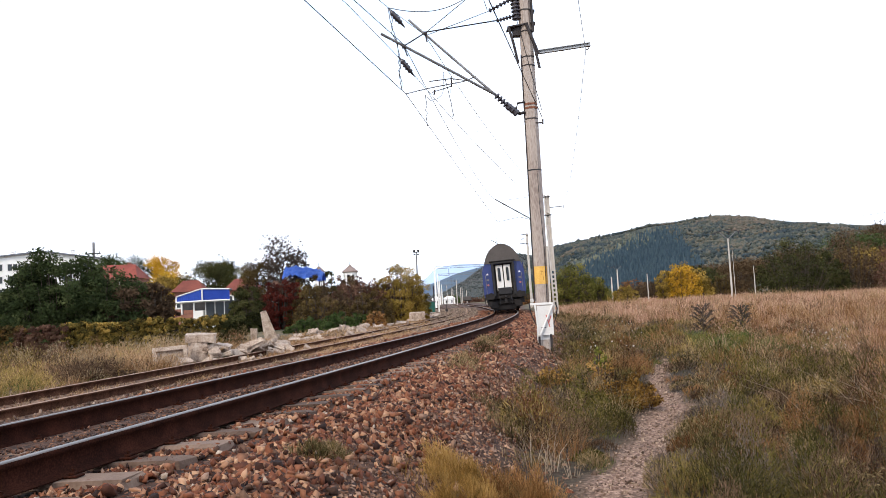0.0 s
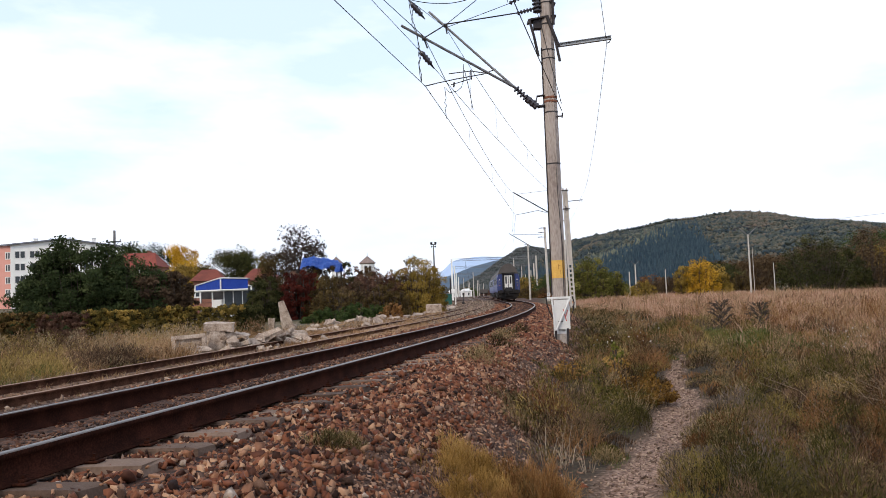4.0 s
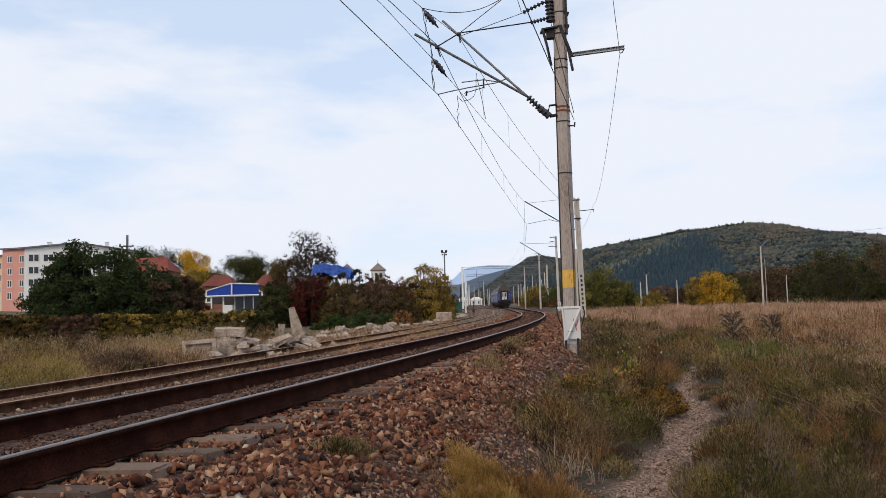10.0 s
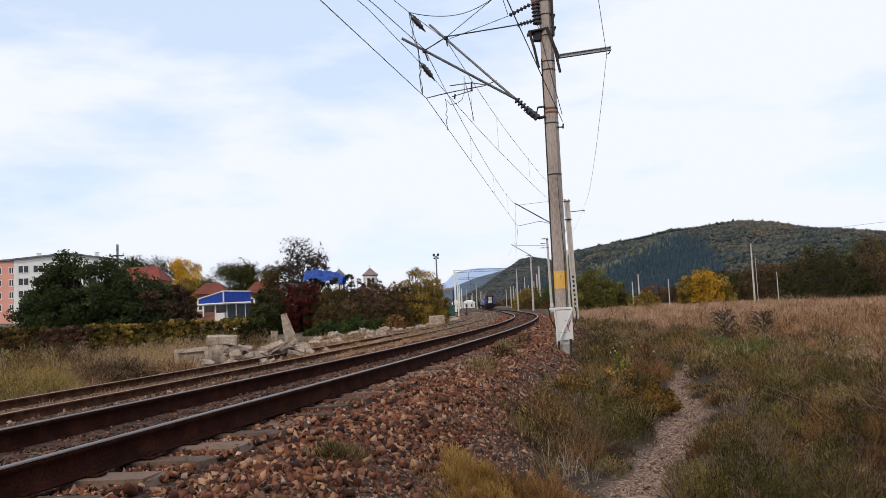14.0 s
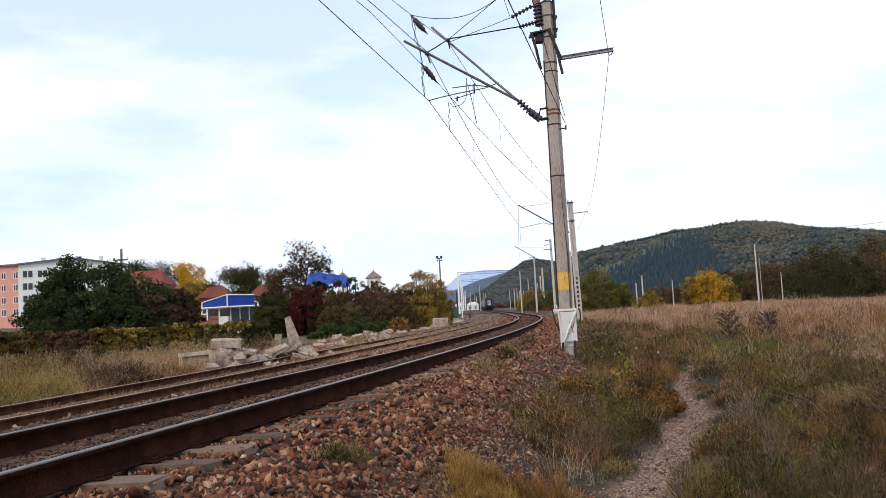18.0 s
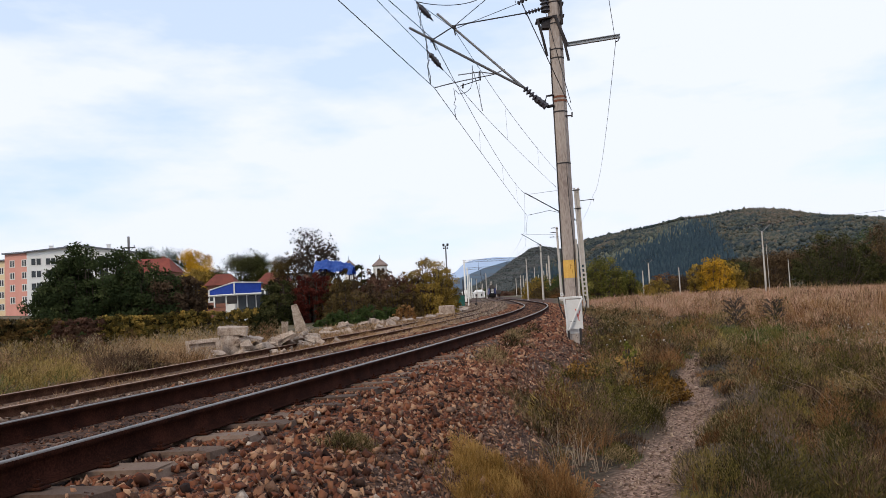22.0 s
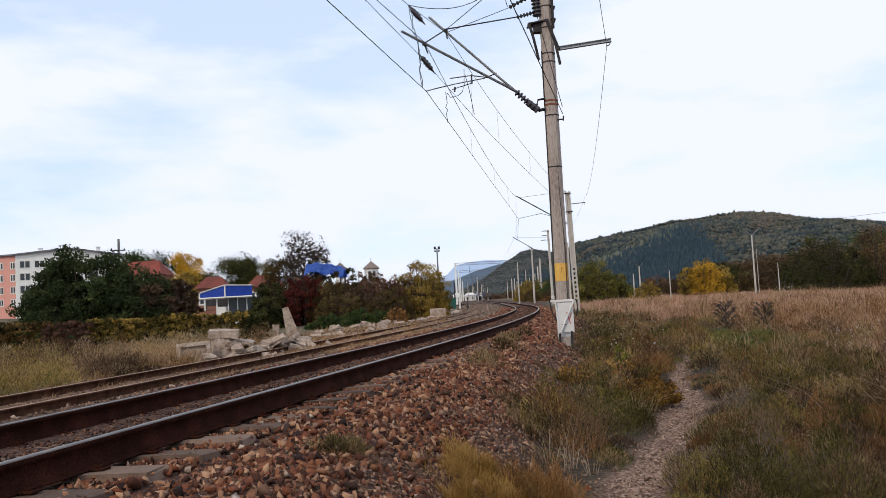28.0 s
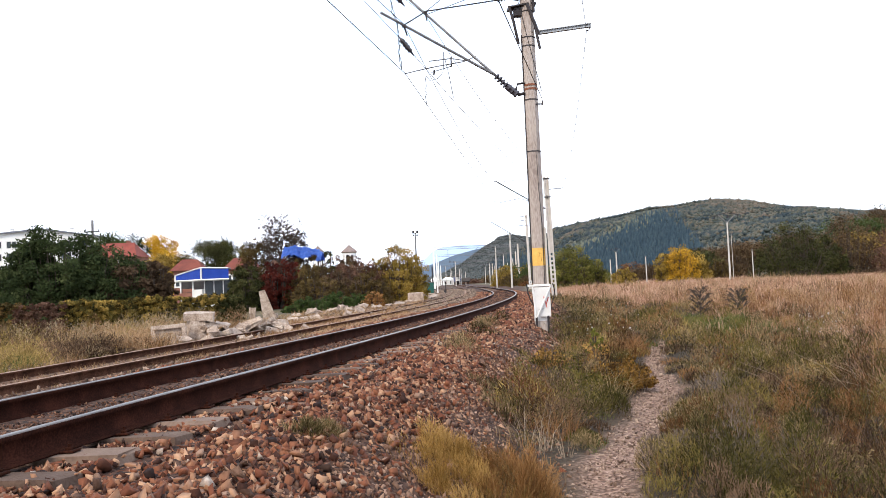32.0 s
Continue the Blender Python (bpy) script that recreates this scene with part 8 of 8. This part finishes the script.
def cross_pole():
    x, y = -24.9, 60.0
    z = gz(x, y)
    t = empty("utility_pole", pose(x, y, z), "concrete pole with a short steel crossarm behind the tree", "pole")
    part("pole", box(0.2, 0.18, 6.7 - z, (0, 0, 0), 0.02, taper=0.75), M_STEEL, t)
    part("crossarm", box(1.15, 0.10, 0.09, (0, -0.15, 5.75 - z)), M_DARKSTEEL, t)
    for px in (-0.5, 0.5):
        part("insulator", discs([(px, -0.15, 5.84 - z), (px, -0.15, 6.0 - z)], 0.05, 2), M_INSUL, t)
    part("brace", tube([(-0.35, -0.13, 5.75 - z), (0, -0.12, 5.35 - z), (0.35, -0.13, 5.75 - z)], 0.02), M_DARKSTEEL, t)


def field_pole(x, y, h, lab, arms=True, r=0.15):
    z = gz(x, y)
    t = empty("field_pole", pose(x, y, z), lab, "pole", "poles of the field line")
    part("pole", box(r * 2, r * 1.7, h, (0, 0, 0), 0.02, taper=0.6), M_POLE, t)
    if arms:
        a = 0.75
        part("arm", tube([(0, 0, h - 0.1), (-a, 0, h + 0.58)], 0.036), M_STEEL, t)
        part("arm", tube([(0, 0, h - 0.1), (a, 0, h + 0.58)], 0.036), M_STEEL, t)
        part("crossbar", tube([(-a - 0.5, 0, h + 0.45), (-a, 0, h + 0.6), (0, 0, h + 0.75), (a, 0, h + 0.62), (a + 0.3, 0, h + 0.5)], 0.035), M_DARKSTEEL, t)
        for px in (-a - 0.3, 0.1, a + 0.2):
            part("insulator", discs([(px, 0, h + 0.55), (px, 0, h + 0.28)], 0.06, 3), M_INSUL, t)
    else:
        part("cap", box(r * 2.6, r * 2.2, 0.05, (0, 0, h - 0.02)), M_DARKSTEEL, t)


def floodlight():
    x, y = -0.1, 90.0
    z = gz(x, y)
    t = empty("floodlight_mast", pose(x, y, z), "slim grey floodlight mast beside the station tracks", "lamp mast")
    h = 6.55 - z
    part("pole", octagon(0.13, 0.08, h), M_STEEL, t)
    part("crossbar", box(0.7, 0.1, 0.08, (0, 0, h)), M_DARKSTEEL, t)
    for px in (-0.24, 0.24):
        part("floodlight", box(0.26, 0.2, 0.24, (px, -0.1, h + 0.08), 0.03), M_DARKSTEEL, t)
        part("lamp_gear", box(0.2, 0.16, 0.18, (px * 0.9, -0.02, h - 0.3), 0.03), M_DARKSTEEL, t)


def green_hut():
    x, y = 1.0, 86
    z = gz(x, y)
    t = empty("relay_cabinet", pose(x, y, z, 0, 0, 6), "green painted metal trackside cabinet", "cabinet")
    part("body", box(1.35, 1.1, 1.2, (0, 0, 0.1), 0.02), M_GREENHUT, t)
    part("roof", box(1.5, 1.25, 0.08, (0, 0, 1.30), 0.02), M_STEEL, t)
    part("plinth", box(1.45, 1.2, 0.25, (0, 0, -0.12)), M_PALECON, t)
    for px in (-0.33, 0.33):
        d = part("door", box(0.62, 0.03, 1.02, (px, -0.565, 0.2), 0.006), M_GREENHUT, t)
        part("handle", box(0.03, 0.04, 0.16, (px + (0.2 if px < 0 else -0.2), -0.6, 0.85)), M_DARKSTEEL, d)
    single("point_lever", join(box(0.3, 0.3, 0.35, (0, 0, 0), 0.03), tube([(0, 0, 0.3), (0.05, 0, 1.15)], 0.05), tube([(0.05, 0, 1.1), (0.06, 0, 1.35)], 0.09)), M_DARKSTEEL, pose(3.15, 90.5, gz(3.15, 90.5)), "dark point lever beside the siding", "lever")
    b = empty("track_post", pose(2.0, 92, gz(2.0, 92)), "white marker post with a dark pole beside it", "post")
    part("post", box(0.16, 0.12, 2.4, (0.3, 0, 0)), M_WHITE, b)
    part("pole", tube([(-0.25, 0, 0), (-0.25, 0, 3.2)], 0.09), M_DARKSTEEL, b)


def slab(name, x, y, z, sx, sy, sz, rx, ry, rz, lab, seed, material=M_PALECON, chip=0.03, category="concrete slab", cut=0.0, narrow=1.0):
    r = random.Random(seed)
    bm = box(sx, sy, sz, (0, 0, 0), 0.0, taper=narrow)
    bmesh.ops.subdivide_edges(bm, edges=bm.edges[:], cuts=2)
    for v in bm.verts:
        if cut and v.co.x > 0:
            v.co.z *= 1 - cut * v.co.x / (sx / 2)
        v.co += Vector((r.gauss(0, chip), r.gauss(0, chip), r.gauss(0, chip)))
    return single(name, bm, material, pose(x, y, z, rx, ry, rz), lab, category, "broken concrete beside the siding")


def rubble():
    g = gz(-7, 22)
    t = empty("broken_slab_ring", pose(-7.05, 22.0, g - 0.05, -8, -3, 12), "broken rectangular concrete frame lying on its edge", "concrete slab", "broken concrete beside the siding")
    part("top_bar", box(0.92, 0.14, 0.12, (0, 0, 0.46), 0.012), M_PALECON, t)
    part("side_bar", box(0.12, 0.14, 0.5, (-0.40, 0, 0), 0.012), M_PALECON, t)
    part("side_bar", box(0.12, 0.14, 0.52, (0.42, 0, 0), 0.012), M_PALECON, t)
    part("web", box(0.75, 0.06, 0.48, (0, 0.05, 0.02), 0.008), M_PALECON, t)
    part("foot_bar", box(0.55, 0.14, 0.10, (-0.1, 0, 0.0), 0.012, Matrix.Rotation(-0.12, 4, "Y")), M_PALECON, t)
    slab("concrete_slab", -6.42, 22.8, g + 0.60, 0.84, 0.5, 0.22, 6, 3, 10, "thick pale concrete slab lying on the heap", 1, chip=0.012)
    slab("concrete_slab", -6.5, 22.75, g + 0.02, 0.5, 0.5, 0.56, 0, 6, 24, "pale concrete block under the slab", 2, chip=0.025)
    r = random.Random(21)
    for i in range(30):
        u = r.random() ** 0.8
        x, y = -6.2 + 1.75 * u + r.gauss(0, 0.1), 22.6 + 2.8 * u + r.gauss(0, 0.25)
        k = r.uniform(0.2, 0.46)
        top = 0.55 * (1 - 0.35 * u) * r.random() ** 0.8
        slab("concrete_slab", x, y, g - 0.06 + top, k * r.uniform(0.9, 2.1), k * r.uniform(0.6, 1.2), k * r.uniform(0.28, 0.55), r.uniform(-32, 32), r.uniform(-34, 34), r.uniform(0, 180), "broken pale concrete slab on the heap", 300 + i, chip=k * 0.06)
    slab("concrete_slab", -7.6, 21.6, g - 0.04, 0.65, 0.3, 0.16, 0, 8, 20, "flat pale concrete fragment on the ground", 9, chip=0.02)
    slab("concrete_slab", -6.6, 21.7, g - 0.04, 0.4, 0.3, 0.2, 15, 8, 50, "small pale concrete fragment on the ground", 10, chip=0.03)
    slab("concrete_post", -7.2, 37.6, g - 0.1, 0.62, 0.28, 1.5, 0, -14, 8, "tall wedge-shaped concrete slab standing upright", 11, chip=0.012, narrow=0.42)
    slab("concrete_post", -8.0, 37.2, g - 0.05, 0.28, 0.25, 0.62, 0, 3, 8, "short pale concrete stump standing upright", 12, chip=0.02)
    r = random.Random(9)
    for i in range(46):
        u = r.random()
        x, y = -5.4 + 5.6 * u + r.gauss(0, 0.3), 29 + 17 * u + r.gauss(0, 1.3)
        s, o = off_line([x], [y])
        if o[0] > float(off_two(s[0])) - 1.3:
            continue
        k = r.uniform(0.12, 0.5)
        slab("concrete_slab", x, y, gz(x, y) - 0.08, k * r.uniform(0.8, 1.8), k, k * r.uniform(0.4, 0.9), r.uniform(-20, 20), r.uniform(-20, 20), r.uniform(0, 180), "small broken concrete lump in the grass", 100 + i, chip=k * 0.1)
    for i in range(24):
        x, y = -6.3 + 2.8 * r.random(), 21.5 + 4.5 * r.random()
        k = r.uniform(0.08, 0.24)
        slab("concrete_slab", x, y, gz(x, y) - 0.03, k * 1.4, k, k * 0.7, r.uniform(-30, 30), r.uniform(-30, 30), r.uniform(0, 180), "small broken concrete piece", 200 + i, chip=k * 0.12)
    for i in range(44):
        u = r.random()
        x, y = -6.6 + 4.0 * u + r.gauss(0, 0.25), 38.0 + 8.0 * u + r.gauss(0, 0.9)
        s, o = off_line([x], [y])
        if o[0] > float(off_two(s[0])) - 1.5:
            continue
        k = r.uniform(0.14, 0.42)
        slab("concrete_slab", x, y, gz(x, y) - 0.06, k * r.uniform(0.8, 1.8), k, k * r.uniform(0.4, 0.9), r.uniform(-25, 25), r.uniform(-25, 25), r.uniform(0, 180), "broken pale concrete in the low grass", 400 + i, chip=k * 0.11)
    # pale concrete edging and ramp beside the siding
    for i in range(15):
        s = 44 + 2.4 * i + r.uniform(-0.5, 0.5)
        x, y, h = on_line(s, float(off_two(s)) - 2.1 + r.uniform(-0.3, 0.3))
        slab("edging_slab", float(x), float(y), gz(float(x), float(y)) - 0.05, r.uniform(0.35, 0.7), r.uniform(0.9, 2.0), r.uniform(0.12, 0.22), r.uniform(-5, 5), r.uniform(-6, 6), -math.degrees(h) + r.uniform(-12, 12), "broken pale concrete edging along the siding", 500 + i, chip=0.02)
    single("loading_block", box(1.1, 1.5, 0.85, (0, 0, -0.2), 0.04), M_PALECON, pose(-0.2, 54.6, gz(-0.2, 54.6)), "low pale concrete block beside the siding", "block")


apartments()
house(-50.3, 131, 7.6, 8, 6.8, 2.5, M_BRICK, M_REDTILE, "house with a bright red tiled roof", 4, 0.14)
house(-37.0, 122, 6.4, 6, 3.2, 2.4, M_BRICK, M_OLDTILE, "small house with an old tiled roof", 0, 0.2)
house(-27.2, 93, 3.0, 4.4, 3.4 - gz(-27.2, 93), 1.4, M_BRICK, M_TILE, "brick house with an old reddish roof behind the shed", 6, 0.2, chimneys=0)
house(-20.9, 93, 2.8, 4.2, 3.3 - gz(-20.9, 93), 1.4, M_BRICK, M_TILE, "low brick house with a dark red roof", -4, 0.1, chimneys=0)
house(-24.0, 128, 7.0, 7, 5.4, 1.2, M_OFFWHITE, M_ROOFSHEET, "white house with a low grey roof", 0, 0.1)
blue_shed()
tarp_roof()
turret(-17.6, 200, 1.75, 9.5, 11.5, "white turret with a pointed grey roof in the village")
turret(-26.3, 205, 1.3, 10.2, 11.9, "smaller white turret with a pointed roof")
cross_pole()
field_pole(26.3, 64, 5.1, "pale concrete pole with forked crossarms in the field", True, 0.075)
field_pole(39.1, 150, 5.7, "pale concrete pole with forked crossarms far in the field")
field_pole(40.4, 160, 4.6, "pale concrete pole far in the field", False)
field_pole(19.2, 64, 2.5, "short pale concrete post at the field's edge", False, 0.05)
field_pole(28.3, 64, 2.7, "short pale post before the dark trees", False, 0.045)
field_pole(26.8, 64.5, 4.1, "thin grey pole beside the forked one", False, 0.03)
floodlight()
green_hut()
rubble()
wire("field_line", [(26.9, 64, 5.3), (62, 34, 9.0)], [0.8], 0.011, "thin power line crossing the field")


# ---- station yard ----
def freight_wagon(x, y, h, lab, material):
    t = empty("freight_wagon", pose(x, y, gz(x, y) + 0.15, 0, 0, -math.degrees(h)), lab, "wagon", "wagons in the station")
    part("body", box(2.8, 12.5, 1.3, (0, 0, 1.25), 0.05), material, t)
    part("underframe", box(2.4, 13.2, 0.3, (0, 0, 0.95)), M_UNDER, t)
    for k in (-4, 4):
        for e in (-0.75, 0.75):
            part("wheelset", tube([(e, k, 0.46), (e + 0.12, k, 0.46)], 0.46, 12), M_UNDER, t)
    for k in range(7):
        for e in (-1.43, 1.43):
            part("side_rib", box(0.06, 0.12, 1.2, (e, -5.4 + 1.8 * k, 1.3)), material, t)


for px, py in ((17.6, 285),):
    freight_wagon(px, py, 0.03, "dark freight wagon standing in the station", M_ROOFGREY)
for px, py, w in ((13.4, 345, 5.0), (7.0, 330, 3.0)):
    house(px, py, w, 5, 2.4, 1.2, M_OFFWHITE, M_WHITE, "white station shelter with a pale roof", 0, 0.25, chimneys=0)


# ---- the train ----
def coach_outline():
    side = [(1.34, 1.0), (1.38, 1.35), (1.37, 2.45), (1.30, 2.8), (1.19, 3.10), (1.02, 3.56), (0.80, 3.88), (0.56, 4.08), (0.28, 4.24)]
    side = [(x * 0.945, z) for x, z in side]
    return [(-x, z) for x, z in side] + [(0.0, 4.29)] + [(x, z) for x, z in reversed(side)]


def build_coach():
    LEN = 24.5
    t = empty("passenger_coach", pose(0, -200, 0), "dark blue passenger coach with a grey roof and white end doors", "train coach", "coaches of the train")
    prof = coach_outline()
    bm = prism(prof, LEN)
    part("body", bm, M_BLUE, t)
    roof = [(x * 1.012, z + 0.015) for x, z in prof[4:15]]
    inner = [(x * 0.985, z - 0.03) for x, z in reversed(prof[4:15])]
    part("roof", prism(roof + inner, LEN + 0.10), M_ROOFGREY, t, "dark grey-brown roof", m=pose(0, -0.05, 0))
    for m in (Matrix(), pose(0, LEN, 0, 0, 0, 180)):
        part("roof_end", prism([(x, z) for x, z in prof[4:15]], 0.04), M_ROOFGREY, t, "grimy dark roof end", m=m @ pose(0, -0.045, 0))
        g = part("gangway", join(box(0.16, 0.30, 2.05, (-0.64, -0.15, 1.06), 0.03), box(0.16, 0.30, 2.05, (0.64, -0.15, 1.06), 0.03), box(1.44, 0.30, 0.16, (0, -0.15, 3.02), 0.03)), M_BLACK, t, "black rubber gangway surround", m=m)
        part("gangway_hood", box(1.62, 0.36, 0.06, (0, -0.17, 3.18), 0.02), M_UNDER, g)
        part("end_panel", box(1.16, 0.03, 1.9, (0, -0.02, 1.1)), M_UNDER, t, m=m)
        for sgn in (-1, 1):
            d = part("end_door", box(0.42, 0.05, 1.62, (sgn * 0.24, -0.07, 1.34), 0.01), M_WHITE, t, "white end door leaf", m=m)
            part("door_window", box(0.16, 0.02, 0.85, (sgn * 0.26, -0.105, 1.95), 0.05), M_GLASS, d)
            part("buffer", join(tube([(sgn * 0.875, 0, 1.06), (sgn * 0.875, -0.42, 1.06)], 0.10, 10), tube([(sgn * 0.875, -0.42, 1.06), (sgn * 0.875, -0.50, 1.06)], 0.22, 12)), M_UNDER, t, m=m)
            part("tail_lamp", tube([(sgn * 1.0, -0.01, 1.78), (sgn * 1.0, -0.06, 1.78)], 0.065, 10), M_TAIL, t, "pale red tail lamp", m=m)
            part("grab_rail", tube([(sgn * 1.12, -0.03, 1.25), (sgn * 1.12, -0.07, 1.35), (sgn * 1.12, -0.07, 2.3), (sgn * 1.12, -0.03, 2.4)], 0.018), M_STEEL, t, m=m)
            part("end_marking", box(0.16, 0.012, 0.10, (sgn * 1.0, -0.008, 2.05)), M_STEEL, t, m=m)
            part("warning_mark", prism([(sgn * 1.0 - 0.08, 2.40), (sgn * 1.0 + 0.08, 2.40), (sgn * 1.0, 2.55)], 0.012), M_WHITE, t, m=m @ pose(0, -0.012, 0))
            part("air_hose", tube([(sgn * 0.35, -0.05, 1.0), (sgn * 0.36, -0.25, 0.8), (sgn * 0.38, -0.2, 0.5)], 0.035), M_BLACK, t, m=m)
        part("door_plate", box(0.85, 0.08, 0.42, (0, -0.14, 1.12), 0.02), M_BLACK, t, "black fall plate before the doors", m=m)
        part("end_gear", join(box(2.3, 0.5, 0.30, (0, 0.35, 0.52), 0.04), box(0.5, 0.4, 0.45, (0.75, 0.2, 0.30), 0.04), box(0.5, 0.4, 0.45, (-0.75, 0.2, 0.30), 0.04), box(1.7, 0.3, 0.5, (0.0, 0.4, 0.16), 0.03)), M_UNDER, t, m=m)
        part("headstock", box(2.5, 0.18, 0.36, (0, 0.0, 0.86), 0.02), M_UNDER, t, m=m)
        part("coupling", join(tube([(0, -0.05, 1.0), (0, -0.3, 1.02), (0, -0.42, 0.9)], 0.06), box(0.16, 0.1, 0.4, (0, -0.36, 0.55), 0.03)), M_UNDER, t, m=m)
        for e in (1.1, -1.1):
            part("step", box(0.4, 0.2, 0.04, (e, -0.05, 0.5)), M_UNDER, t, m=m)
            part("step_bar", box(0.04, 0.04, 0.5, (e * 1.164, -0.05, 0.5)), M_UNDER, t, m=m)
    for k in range(10):
        for sgn in (-1, 1):
            w = part("side_window", box(0.05, 1.25, 0.95, (sgn * 1.292, 2.9 + 2.08 * k, 1.95), 0.01), M_STEEL, t)
            part("pane", box(0.03, 1.13, 0.83, (sgn * 1.307, 2.9 + 2.08 * k, 2.01)), M_GLASS, w)
    for yy in (1.05, LEN - 1.05):
        for sgn in (-1, 1):
            part("side_door", box(0.04, 0.75, 1.95, (sgn * 1.296, yy, 1.1), 0.01), M_BLUE, t)
    part("underframe", box(2.3, LEN - 1.0, 0.35, (0, LEN / 2, 0.72), 0.03), M_UNDER, t)
    for yy in (9.0, 12.3, 15.4):
        part("equipment_box", box(2.2, 2.0, 0.6, (0, yy, 0.32), 0.04), M_UNDER, t)
    for yy in (3.4, LEN - 3.4):
        b = part("bogie", join(box(0.14, 3.2, 0.3, (-1.0, yy, 0.5), 0.03), box(0.14, 3.2, 0.3, (1.0, yy, 0.5), 0.03), box(2.0, 0.5, 0.25, (0, yy, 0.55), 0.03)), M_UNDER, t)
        for k in (-1.25, 1.25):
            for sgn in (-1, 1):
                part("wheel", join(tube([(sgn * 0.70, yy + k, 0.46), (sgn * 0.78, yy + k, 0.46)], 0.46, 18), tube([(sgn * 0.68, yy + k, 0.46), (sgn * 0.70, yy + k, 0.46)], 0.49, 18)), M_RAIL, b)
            part("axle", tube([(-0.7, yy + k, 0.46), (0.7, yy + k, 0.46)], 0.08, 8), M_UNDER, b)
    return t


coach = build_coach()
COACHES = [coach] + [copy_thing(coach, pose(0, -200, 0)) for _ in range(1)]

# seconds and the rear end's place along the main track
TRAIN = [(0, 48.8), (1, 59.2), (2, 69.6), (3, 79.9), (4, 90.0), (5, 100.0), (6, 109.8), (7, 119.5), (8, 129.2), (9, 138.8), (10, 148.4), (11, 158.0), (12, 167.6), (13, 177.2), (14, 186.8), (15, 196.4), (16, 206.0), (17, 215.5),
         (18, 225.0), (19, 234.2), (20, 243.2), (21, 252.0), (22, 260.5), (23, 268.7), (24, 276.5), (25, 284.0), (26, 291.0), (27, 297.6), (28, 303.8), (29, 309.6), (30, 315.0), (31, 320.0), (32, 324.6)]
SWAY = {0: 0.9, 1: 0.7, 2: 0.45, 3: 0.25, 4: 0.1}


def motions():
    pivots = {}
    tail = None
    for k, c in enumerate(COACHES):
        rows = []
        for t, s in TRAIN:
            a = s + k * 25.6
            x0, y0, _ = on_line(a + 3.4)
            x1, y1, _ = on_line(a + 21.1)
            h = math.atan2(float(x1 - x0), float(y1 - y0))
            d = Vector((math.sin(h), math.cos(h), 0))
            base = Vector((float(x0), float(y0), 0)) - d * 3.4
            cant = -2.8 * max(0.0, min(1.0, (90 - a) / 30))
            if k == 0:
                tail = base.copy()
            turn = Matrix.Rotation(-math.radians(SWAY.get(t, 0.0)), 3, "Z")
            base = pivots.setdefault(t, tail.copy()) + turn @ (base - pivots[t])
            rows.append((t, pose(base.x, base.y, float(grade(a)), 0, cant, -math.degrees(h) - SWAY.get(t, 0.0))))
        walk(c, rows)


motions()
